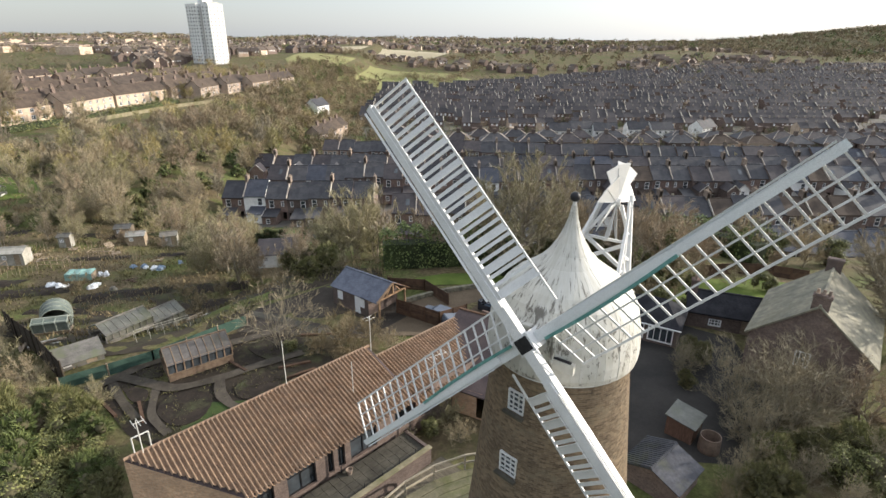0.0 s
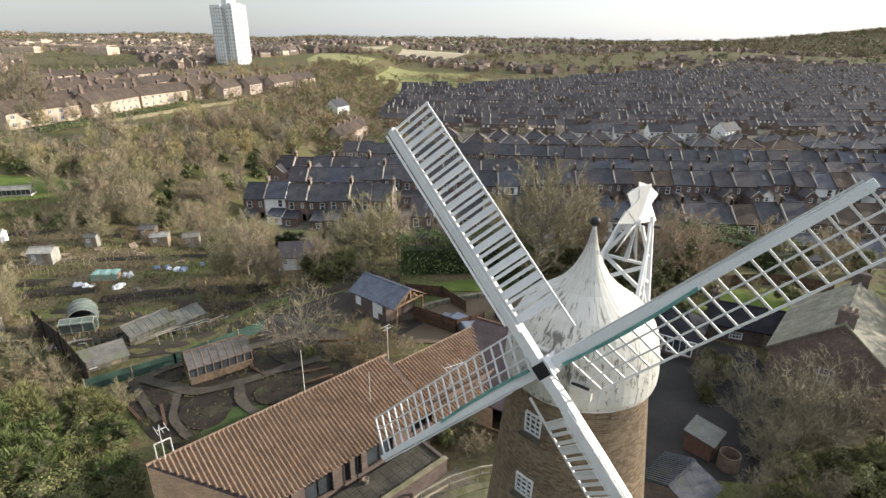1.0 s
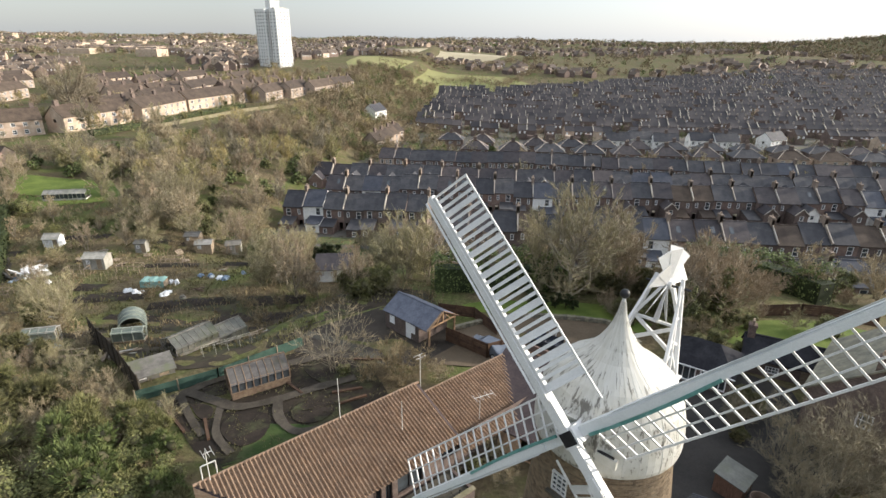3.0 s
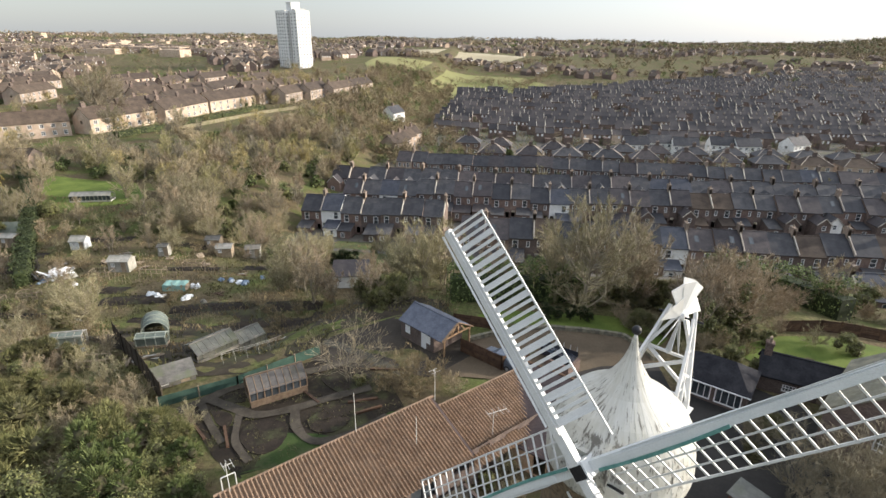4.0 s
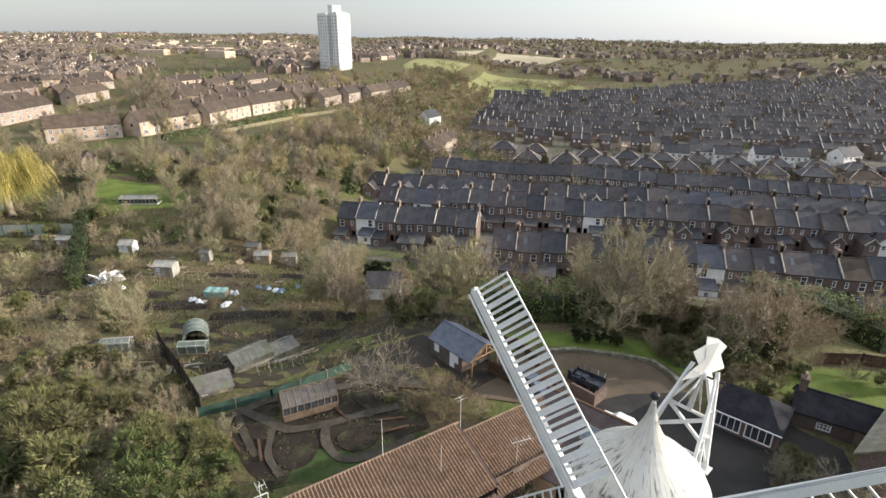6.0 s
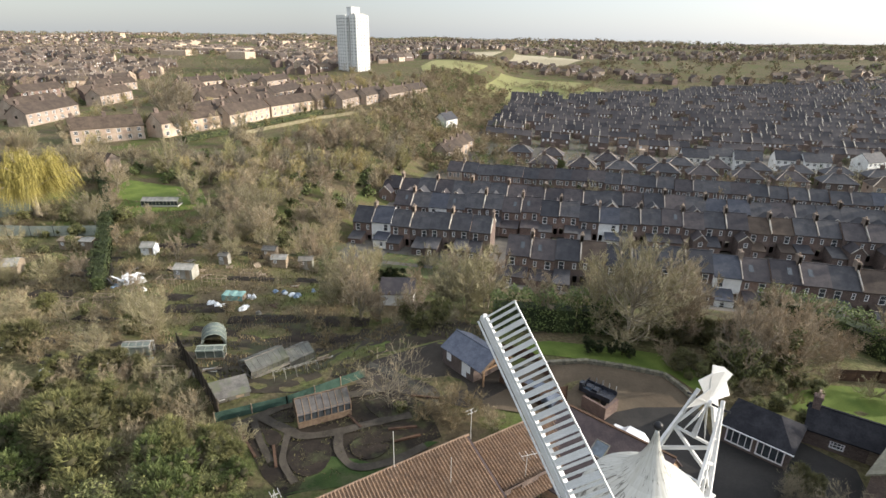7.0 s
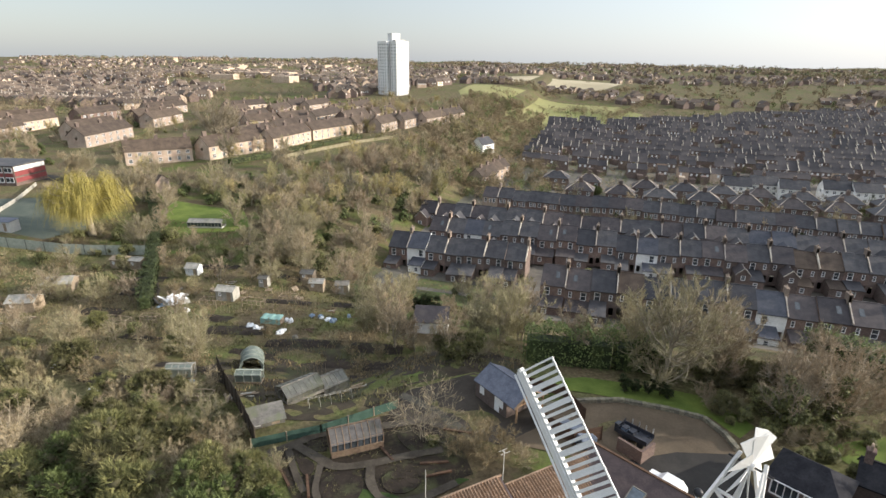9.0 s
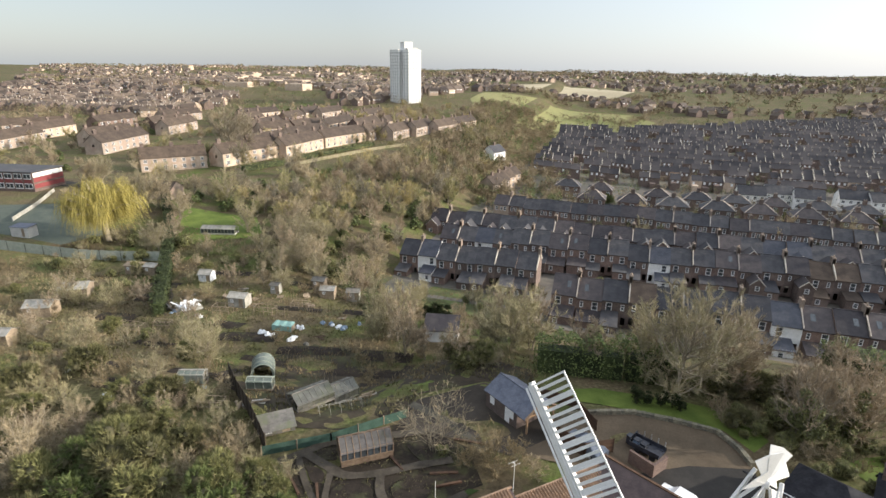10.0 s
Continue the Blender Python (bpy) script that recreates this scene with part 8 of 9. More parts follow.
def yard_buildings():
    ob = thing("low_house", pose(22.8, 49.2, 2.2, 0, 0, -21.5), "low brick house with a near-black slate roof", "house")
    g = Geo()
    w, d, h, hr = 8.4, 3.4, 2.8, 4.15
    g.panel((0, 0, 0), (1, 0, 0), w, h, [(1.9, 1.35, 3.0, 2.1), (4.6, 1.0, 5.5, 2.6)])
    g.panel((w, 0, 0), (0, 1, 0), d, h)
    g.panel((w, d, 0), (-1, 0, 0), w, h)
    g.panel((0, d, 0), (0, -1, 0), d, h)
    for x, rev in ((0, True), (w, False)):
        tri = [(x, 0, h), (x, d, h), (x, d / 2, hr - 0.05)]
        g.add(tri, [(2, 1, 0) if rev else (0, 1, 2)])
    part("wall", g, M["brick_dark"], ob)
    r = Geo()
    gable_roof(r, 0, w, 0, d, h, hr, 0.25, 0.12, 0.15)
    part("roof", r, M["black_slate"], ob)
    window_parts(ob, (1.9, 0, 1.35), (1, 0, 0), 1.1, 0.75, 3)
    g = Geo()
    g.box((4.62, 0.04, 1.0), (5.48, 0.1, 2.6))
    part("door", g, M["wood"], ob)
    chimney_part(ob, 0.4, d / 2, hr - 0.5, hr + 1.0, 0.6, 0.7, 2, M["brick"])
    ob = thing("garden_room", pose(15.7, 47.55, 3.2, 0, 0, -30.4), "low building with a wide white-framed window band and black roof", "building")
    w, d, h, hr = 5.2, 4.6, 1.95, 3.5
    g = Geo()
    g.panel((0, 0, 0), (1, 0, 0), w, h, [(0.3, 0.25, 2.42, 1.72), (2.72, 0.25, 4.85, 1.72)])
    g.panel((w, 0, 0), (0, 1, 0), d, h)
    g.panel((w, d, 0), (-1, 0, 0), w, h)
    g.panel((0, d, 0), (0, -1, 0), d, h)
    part("wall", g, M["brick_dark"], ob)
    r = Geo()
    lo, o = h - 0.05, 0.25
    r.add([(-o, -o, lo), (w + o, -o, lo), (w + o, d + o, lo), (-o, d + o, lo), (1.6, d / 2, hr), (w - 1.6, d / 2, hr)], [(0, 1, 5, 4), (1, 2, 5), (2, 3, 4, 5), (3, 0, 4), (3, 2, 1, 0)])
    part("roof", r, M["black_slate"], ob)
    g = Geo()
    g.beam((-0.25, -0.27, h - 0.06), (w + 0.25, -0.27, h - 0.06), 0.06, 0.1)
    part("fascia", g, M["upvc"], ob)
    for x0, x1 in ((0.3, 2.42), (2.72, 4.85)):
        window_parts(ob, (x0, 0, 0.25), (1, 0, 0), x1 - x0, 1.47, 3, transom=False)
    # outhouses beside the mill
    simple_shed("corrugated_shed", 13.2, 27.8, 42, 2.9, 3.3, 1.3, 1.95, M["brick_dark"], M["slate_grey"], "brick outhouse with a grey corrugated roof", windows=0, door=False)
    g = Geo()
    ob = thing("roof_sheet", pose(13.2, 27.8, ground(13.2, 27.8), 0, 0, 42), "ribbed grey sheeting laid on the outhouse roof", "roof sheet")
    for i in range(16):
        x = -0.1 + 3.1 * i / 15
        g.beam((x, 3.5, 1.33), (x, 1.65, 2.06), 0.09, 0.06)
    part("ribs", g, M["slate_grey"], ob)["kind"] = "stuff"
    simple_shed("felt_shed", 16.36, 33.0, 47, 1.9, 1.75, 1.4, 1.65, M["wood_red"], M["mossy_glass"], "reddish board shed with a flat felt roof", mono=True, windows=0)
    g = Geo()
    g.lathe([(0.66, 0.0), (0.68, 0.2), (0.64, 1.2), (0.59, 1.2), (0.59, 0.3), (0.0, 0.3)], 20)
    ob = part("water_butt", g, M["wood_tub"], None)
    ob.matrix_basis = at_ground(17.35, 32.6)
    tagged(ob, "round open-topped timber tub beside the shed", "tub")


M["black_slate"] = plain("near_black_slate", (0.022, 0.022, 0.026), (0.04, 0.04, 0.045), 0.8, 0.95, fine=6, spec=0.05)
M["slate_grey"] = plain("grey_sheet_roof", (0.055, 0.057, 0.066), (0.088, 0.09, 0.10), 1.2, 0.9, fine=6, spec=0.08, grime=(0.075, 0.078, 0.06))
M["wood_tub"] = plain("brown_staves", (0.12, 0.085, 0.065), (0.19, 0.14, 0.11), 2, 0.85, fine=14)
M["wood_red"] = plain("red_stained_boards", (0.105, 0.058, 0.040), (0.165, 0.094, 0.066), 2, 0.85, stretch=(6, 6, 1), fine=14)
yard_buildings()


def mill_stage():
    ob = thing("mill_stage", Matrix.Translation(MILL), "low timber stage with plank rails round the mill", "platform")
    n, r0, r1 = 28, 3.9, 9.2
    ang = lambda i: radians(5.5 + 360 * i / n)
    for i in range(7, 20):
        a, b = ang(i), ang(i + 1)
        for k in range(9):
            q = []
            for f in ((k + 0.03) / 9, (k + 0.97) / 9):
                rr = r0 + (r1 - r0) * f
                q.append((Vector((rr * math.cos(a), rr * math.sin(a), 0.5)), Vector((rr * math.cos(b), rr * math.sin(b), 0.5))))
            vs = [q[0][0], q[1][0], q[1][1], q[0][1]]
            g = Geo()
            g.add(vs + [v - Vector((0, 0, 0.05)) for v in vs], [(0, 1, 2, 3), (7, 6, 5, 4), (0, 4, 5, 1), (1, 5, 6, 2), (2, 6, 7, 3), (3, 7, 4, 0)])
            part("plank", g, M["wood_moss"], ob)
        p, q = Vector((r1 * math.cos(a), r1 * math.sin(a), 0)), Vector((r1 * math.cos(b), r1 * math.sin(b), 0))
        g = Geo()
        g.beam(p + Vector((0, 0, -0.2)), p + Vector((0, 0, 1.62)), 0.11, 0.11)
        part("post", g, M["wood_pale"], ob)
        for z in (1.05, 1.6):
            g = Geo()
            g.beam(p + Vector((0, 0, z)), q + Vector((0, 0, z)), 0.07, 0.11)
            part("rail", g, M["wood_pale"], ob)


M["wood_moss"] = plain("mossy_deck_board", (0.13, 0.12, 0.075), (0.22, 0.20, 0.13), 0.9, 0.95, fine=8, vary=0.25, grime=(0.10, 0.11, 0.045))
M["wood_pale"] = plain("bleached_timber", (0.26, 0.23, 0.18), (0.38, 0.34, 0.27), 1.2, 0.9, fine=10, vary=0.25, grime=(0.17, 0.165, 0.10))
mill_stage()


def patio():
    ob = thing("patio", Matrix.Identity(4), "raised mossy stone patio behind a low coped wall", "patio")
    g = Geo()
    a, b, c, d = spot(3.9, 4.62, 4.25), spot(14.6, 4.62, 4.25), spot(14.6, 6.75, 4.25), spot(3.9, 6.75, 4.25)
    g.add([d, c, b, a], [(0, 1, 2, 3)])
    part("bed", g, M["asphalt"], ob)
    for i in range(18):
        for j in range(4):
            s0, w0 = 3.95 + i * 0.592, 4.66 + j * 0.52
            g = Geo()
            vs = [spot(s0, w0, 4.285), spot(s0, w0 + 0.5, 4.285), spot(s0 + 0.57, w0 + 0.5, 4.285), spot(s0 + 0.57, w0, 4.285)]
            g.add(vs + [v - Vector((0, 0, 0.05)) for v in vs], [(0, 1, 2, 3), (0, 4, 5, 1), (1, 5, 6, 2), (2, 6, 7, 3), (3, 7, 4, 0)])
            part("paving_slab", g, M["paving"], ob)
    g = Geo()
    g.beam(spot(3.9, 6.88, 3.75), spot(14.75, 6.88, 3.75), 0.24, 1.3)
    g.beam(spot(14.65, 4.7, 3.75), spot(14.65, 6.8, 3.75), 0.22, 1.3)
    part("retaining_wall", g, M["brick_dark"], ob)
    g = Geo()
    g.beam(spot(3.85, 6.88, 4.43), spot(14.8, 6.88, 4.43), 0.34, 0.07)
    part("coping", g, M["moss_stone"], ob)
    for i in range(8):
        g = Geo()
        p = spot(4.6 + i * 1.3, 6.7, 4.3)
        g.tube([p, p + Vector((0, 0, 0.5))], [0.03, 0.025], 6)
        part("bollard", g, M["iron"], ob)
    for s, w in ((9.9, 5.1), (6.2, 5.2), (5.6, 5.5)):
        g = Geo()
        p = spot(s, w, 4.29)
        g.lathe([(0.13, 0.0), (0.2, 0.32), (0.22, 0.34), (0.18, 0.34), (0.16, 0.28), (0.0, 0.28)], 14)
        pot = part("plant_pot", g, M["terracotta"], None)
        pot.matrix_basis = Matrix.Translation(p)
        tagged(pot, "terracotta pot on the patio paving", "plant pot", "patio pots")


patio()
drape("brick_path", [tuple(spot(15.6, 7.05, 0)[:2]), tuple(spot(2.0, 7.05, 0)[:2]), tuple(spot(2.0, 11.0, 0)[:2]), tuple(spot(15.6, 9.6, 0)[:2])][::-1], 0.05, 2.0, M["brick_paving"], "worn brick paving between patio and mill", "path")


def aerial(base, high, label, yagi=True, turn=0.0, boom=1.2, bars=7, tilt=0.0):
    ob = thing("aerial_mast", Matrix.Translation(base), label, "aerial")
    g = Geo()
    g.tube([(0, 0, -0.1), (0, 0, high)], [0.028, 0.022], 6)
    part("mast", g, M["mast"], ob)
    if yagi:
        d = Vector((math.cos(turn), math.sin(turn), tilt)).normalized()
        s = d.cross(Vector((0, 0, 1))).normalized()
        c = Vector((0, 0, high - 0.15))
        g = Geo()
        g.beam(c - d * boom * 0.3, c + d * boom * 0.7, 0.03, 0.03)
        b = part("boom", g, M["mast"], ob)
        for i in range(bars):
            p = c + d * (boom * (i / (bars - 1) - 0.3))
            g = Geo()
            g.beam(p - s * 0.42, p + s * 0.42, 0.02, 0.02)
            part("element", g, M["mast"], b)


M["mast"] = plain("white_metal_rod", (0.55, 0.54, 0.50), (0.66, 0.65, 0.62), 5, 0.5, relief=0)
aerial(spot(9.1, 0.05, 8.4), 3.1, "slender pale mast on the tiled ridge", False)
aerial(spot(15.55, 0.1, 7.3), 3.4, "pale mast with a short side arm on the ridge", True, 2.4, 0.35, 2)
aerial(spot(12.2, 2.6, 7.5), 2.3, "slender mast rising from the tiled slope", False)
aerial(spot(0.9, 0.1, 8.4), 2.0, "television aerial on a pole at the roof's end", True, 0.8, 0.5, 3)
aerial(spot(18.2, 3.6, 6.0), 2.1, "large many-barred aerial over the lower roof", True, 0.55, 1.5, 4)
g = Geo()
for p, q in (((0.55, -0.25, 0), (0.55, -0.25, 1.05)), ((0.55, -0.25, 1.05), (1.35, -0.25, 1.05)), ((1.35, -0.25, 1.05), (1.35, -0.25, 0))):
    g.beam(spot(p[0], p[1] + 0.2, 8.35 + p[2]), spot(q[0], q[1] + 0.2, 8.35 + q[2]), 0.05, 0.05)
tagged(part("roof_bracket", g, M["mast"], None), "bent white pipe bracket on the roof's end", "bracket")


# ---- vehicles and small yard things ----
def vehicle(x, y, rz, L, W, H, paint, label, van=False, name="car"):
    ob = thing(name, at_ground(x, y, rz), label, "car")
    prof = [(0, 0.35), (0, 0.75), (0.1, 0.95), (0.9, 1.02), (1.5, H), (L - 0.5, H), (L - 0.08, 1.05), (L, 0.7), (L, 0.35)] if van else [(0, 0.32), (0, 0.62), (0.1, 0.78), (1.0, 0.9), (1.75, H), (L - 1.2, H), (L - 0.35, 0.95), (L, 0.88), (L, 0.32)]
    g = Geo()
    n = len(prof)
    for yy, k in ((0.0, 0.94), (0.10, 1.0), (W - 0.10, 1.0), (W, 0.94)):
        for px, pz in prof:
            inset = 0.14 if pz > 1.05 else 0.0
            g.v.append((px, yy + (inset if yy < W / 2 else -inset), pz * (k if pz > 0.6 else 1)))
    for s in range(3):
        for i in range(n - 1):
            a = s * n + i
            g.f.append((a, a + n, a + n + 1, a + 1))
    g.f.append(tuple(range(n))), g.f.append(tuple(reversed(range(3 * n, 4 * n))))
    part("body", g, paint, ob)
    for yy in (0.135, W - 0.135):
        w = Geo()
        s = -0.012 if yy < 1 else 0.012
        x0, x1 = (1.5, 2.6) if van else (1.75, L - 1.2)
        w.add([(x0 - 0.45, yy + s, 1.0), (x1 + 0.4, yy + s, 1.0), (x1, yy + s, H - 0.12), (x0 + 0.05, yy + s, H - 0.12)], [(0, 1, 2, 3), (3, 2, 1, 0)])
        part("side_window", w, M["pane"], ob)
    for wx in (0.8, L - 0.85):
        for yy in (0.09, W - 0.09):
            t = Geo()
            t.tube([(wx, yy - 0.11, 0.32), (wx, yy + 0.11, 0.32)], [0.32, 0.32], 16)
            tyre = part("wheel", t, M["rubber"], ob)
            t = Geo()
            t.tube([(wx, yy - 0.115, 0.32), (wx, yy + 0.115, 0.32)], [0.19, 0.19], 12)
            part("rim", t, M["metal"], tyre)


vehicle(5.7, 45.15, -30.7, 3.3, 1.6, 1.62, M["car_white"], "white van parked beside the low building", True, "van")
vehicle(-2.6, 50.4, -35, 4.2, 1.75, 1.42, M["car_blue"], "blue-grey car parked beside the brown fence")
def trailer():
    ob = thing("trailer", at_ground(3.6, 51.2, -28), "dark blue flat trailer with upright stakes in the yard", "trailer")
    g = Geo()
    g.box((0, 0, 0.5), (3.0, 1.7, 0.66))
    part("bed", g, M["car_dark"], ob)
    for lo, hi in (((0, 0, 0.66), (3.0, 0.06, 1.0)), ((0, 1.64, 0.66), (3.0, 1.7, 1.0)), ((0, 0, 0.66), (0.06, 1.7, 1.3))):
        g = Geo()
        g.box(lo, hi)
        part("side_board", g, M["car_dark"], ob)
    for i in range(4):
        g = Geo()
        g.beam((0.7 + i * 0.7, 1.75, 0.5), (0.7 + i * 0.7, 1.75, 1.5), 0.06, 0.06)
        part("stake", g, M["metal"], ob)
    for x in (0.9, 2.4):
        for y in (0.1, 1.6):
            g = Geo()
            g.tube([(x, y - 0.1, 0.32), (x, y + 0.1, 0.32)], [0.32, 0.32], 14)
            part("wheel", g, M["rubber"], ob)


trailer()
ob = thing("bin_store", at_ground(3.6, 49.2, -35), "low brown brick wall of the bin store", "wall")
g = Geo()
g.box((0, 0, -0.2), (2.6, 0.25, 1.4))
g.box((2.35, 0.25, -0.2), (2.6, 2.2, 1.4))
part("brickwork", g, M["brick"], ob)
for i in range(3):
    b = thing("wheelie_bin", at_ground(3.4 + i * 0.62, 52.0 - i * 0.42, -35), "dark plastic bin inside the bin store", "bin", "bins in the yard")
    g = Geo()
    g.box((0, 0, 0.08), (0.55, 0.6, 0.95))
    part("body", g, M["tarp_blue"] if i == 1 else M["car_dark"], b)
    g = Geo()
    g.box((-0.02, -0.04, 0.96), (0.57, 0.62, 1.04))
    part("lid", g, M["car_dark"], b)


# ---- school, bungalow and estate edges ----
def school():
    ob = thing("school_building", at_ground(-196, 113, 12), "flat-roofed school block with red and white panels", "school")
    g = Geo()
    g.box((0, 0, -1), (26, 12, 5.9))
    part("wall", g, M["brick"], ob)
    g = Geo()
    g.box((-0.4, -0.4, 5.9), (26.4, 12.4, 6.15))
    part("roof", g, M["slate"], ob)
    for z, m in ((1.0, "red_panel"), (2.9, "red_panel"), (4.4, "render_white")):
        g = Geo()
        g.box((26.0, 0.3, z), (26.08, 11.7, z + 1.3))
        part("panel", g, M[m], ob)
    for i in range(8):
        for z in (0.9, 3.9):
            g = Geo()
            g.box((0.6 + i * 3.2, -0.08, z), (3.2 + i * 3.2, 0.02, z + 1.7))
            w = part("window", g, M["upvc"], ob)
            g = Geo()
            g.box((0.75 + i * 3.2, -0.11, z + 0.25), (1.8 + i * 3.2, -0.08, z + 1.5))
            g.box((2.0 + i * 3.2, -0.11, z + 0.25), (3.05 + i * 3.2, -0.08, z + 1.5))
            part("pane", g, M["pane"], w)
        g = Geo()
        g.box((0.6 + i * 3.2, -0.07, 2.7), (3.2 + i * 3.2, 0.02, 3.8))
        part("panel", g, M["red_panel"], ob)


school()
simple_shed("bungalow", -134, 124, 12, 9, 7, 2.6, 4.6, M["render"], M["tile_brown"], "small cream bungalow with a brown roof", windows=2, category="house")
simple_shed("court_hut", -131, 84.5, 10, 4.5, 2.6, 2.3, 2.5, M["concrete"], M["slate_blue"], "dark flat-roofed hut beside the hard court", mono=True, windows=0)
panel_fence("ramp_wall", [(-143, 93), (-152, 105), (-166, 121)], 1.1, M["felt_pale"], "pale concrete ramp wall beside the court", 5.0, False, M["concrete"])
panel_fence("estate_wall", [(-124.0, 190.0), (-120.0, 212.4), (-115.2, 239.3), (-107.0, 265.9)], 1.4, M["moss_stone"], "pale garden wall along the estate's edge", 6.0, False, M["moss_stone"])
hedge([(-129.9, 201.1), (-126.3, 223.6), (-121.3, 255.1)], 3.0, 2.6, 40, M["ivy"], "dark garden hedges before the estate houses", size=0.5)
hedge([(-134.7, 170.6), (-129.9, 188.9)], 4.0, 3.2, 40, M["ivy"], "dark bushes before the estate houses", size=0.5)

# ---- planting ----
P = random.Random(21)


def plant_out():
    # the large trees that stand out
    for key, x, y, s in (("thorn", -11.4, 69.4, 1.6), ("thorn", -14.6, 70.6, 1.3), ("wood1", -9.0, 71.0, 1.2), ("big2", 9.0, 61.8, 1.3), ("big0", 5.5, 67.0, 1.0), ("ivy_column", 19.4, 57.0, 1.05), ("ivy_column", 21.2, 60.5, 0.85), ("ivy_tree", 24.5, 60.0, 1.05), ("ivy_tree", 27.0, 62.5, 0.7), ("ivy_tree", 22.6, 65.0, 0.8), ("big1", 14.5, 66.0, 1.05), ("wood2", 29.5, 67.5, 0.9), ("shrub2", 32.0, 66.0, 1.2),
                         ("wood2", -27.0, 68.5, 1.15), ("wood0", -29.5, 72.0, 1.1), ("big2", -31.0, 76.0, 0.75), ("orchard", -14.0, 44.7, 1.3), ("thorn", -50.6, 55.4, 1.15), ("shrub1", -49.8, 46.2, 1.35), ("shrub0", -40.1, 46.6, 0.8), ("shrub2", 30.2, 63.8, 1.1), ("thorn", -80.5, 66.5, 0.9), ("thorn", -58.5, 84.0, 0.9), ("thorn", -33.5, 72.0, 0.95), ("thorn", -37.0, 80.5, 1.0), ("big1", 42.5, 50.0, 0.95), ("big2", 40.5, 44.5, 0.8), ("big1", -159.7, 130.1, 0.9), ("big2", -158.8, 132.3, 0.95), ("big0", -124.0, 114.2, 1.05), ("big1", -124.4, 116.6, 0.9), ("big0", -110.5, 132.6, 1.0), ("big2", -137.8, 174.5, 1.0), ("big1", -110.0, 113.3, 0.8), ("big0", -139.6, 140.0, 0.8), ("wood0", -209.0, 145.4, 1.2), ("big1", -121.7, 131.5, 0.7), ("big0", -127.7, 195.7, 0.8), ("big1", -154, 189, 2.2), ("big0", -193, 246, 1.3), ("big1", 38.5, 43.5, 1.15),
                         ("wood1", -55.5, 59.0, 0.8), ("wood0", -66.5, 51.5, 0.75), ("wood2", -78, 52.0, 0.7), ("big0", -88, 112, 0.8), ("big1", -122, 118, 0.95), ("big2", -126, 112, 0.85), ("wood2", -101, 102, 0.9), ("wood0", -97, 97, 0.85)):
        set_plant(key, x, y, s)
    set_plant("willow", -112.0, 93.0, 1.85, squash=0.95)
    for x, y, s in ((-26.4, 81.0, 1.0), (-24.8, 80.6, 0.9), (-27.6, 80.5, 0.85)):
        set_plant("conifer", x, y, s)
    for x, y, s in ((4.5, 59.6, 0.48), (5.6, 59.8, 0.36), (7.0, 59.9, 0.42), (8.2, 60.1, 0.44), (9.0, 59.6, 0.36)):
        set_plant("conifer", x, y, s * 1.35, label="small dark conifer on the grass bank", squash=0.72)
    # near left: evergreens, thickets
    for key, x, y, s in (("feather1", -37.5, 31.5, 1.5), ("feather2", -33.5, 29.0, 1.35), ("feather0", -41.5, 34.0, 1.25), ("leafy0", -30.0, 26.5, 1.25), ("feather2", -26.0, 29.0, 1.1), ("feather0", -29.5, 32.5, 1.1), ("feather1", -36.0, 36.5, 0.95), ("leafy2", -24.0, 25.5, 1.0), ("feather0", -44.0, 28.5, 1.1),
                         ("wood0", -46.5, 28.5, 0.85), ("wood0", -48.5, 31.0, 0.8), ("thicket", -20.5, 25.5, 0.9), ("thicket", -23.2, 31.2, 0.7), ("shrub1", -28.8, 36.3, 1.0), ("shrub0", -31.5, 38.6, 1.0), ("shrub3", -33.5, 37.5, 1.0), ("shrub1", -35.5, 40.5, 1.1), ("shrub0", -33.5, 34.0, 1.05),
                         ("shrub3", -38.2, 38.5, 0.95), ("shrub0", -42.0, 40.0, 1.0), ("shrub2", -45.5, 37.0, 1.0), ("shrub1", -40.5, 44.0, 0.8), ("shrub0", -49, 36, 1.1), ("shrub2", -52, 33, 1.1), ("shrub3", -27.2, 33.6, 0.8), ("feather1", -26.5, 34.2, 0.55), ("shrub1", -25.2, 37.0, 0.75)):
        set_plant(key, x, y, s)
    for key, x, y, s in (("leafy1", -21.3, 30.8, 0.6), ("green1", -20.3, 28.9, 0.7), ("feather1", -19.0, 27.6, 0.7), ("leafy0", -22.6, 27.6, 0.9), ("leafy2", -24.2, 31.4, 0.8), ("green0", -26.6, 30.2, 1.15), ("green1", -28.8, 31.8, 1.1), ("green1", -25.0, 28.6, 1.05), ("green0", -23.0, 32.0, 0.75), ("green0", -38.8, 28.6, 1.1), ("green1", -42.0, 30.5, 1.05), ("green1", -27.6, 34.6, 0.6), ("feather0", -24.8, 34.0, 0.8), ("feather2", -27.4, 36.2, 0.8), ("feather0", -30.2, 34.2, 1.0), ("feather2", -22.0, 28.6, 0.8)):
        set_plant(key, x, y, s)
    n = tries = 0
    while n < 120 and tries < 3000:
        tries += 1
        x, y = P.uniform(-72, -25.5), P.uniform(21, 46)
        if y > 37 and x > -36 or y > 22 - 0.42 * (x + 22) + 14:
            continue
        if x > -24 - (y - 20) * 0.15:
            continue
        set_plant(P.choice(("shrub0", "shrub1", "shrub3", "feather2", "leafy1", "shrub0", "shrub2", "feather1", "shrub1")), x, y, P.uniform(0.6, 1.1))
        n += 1
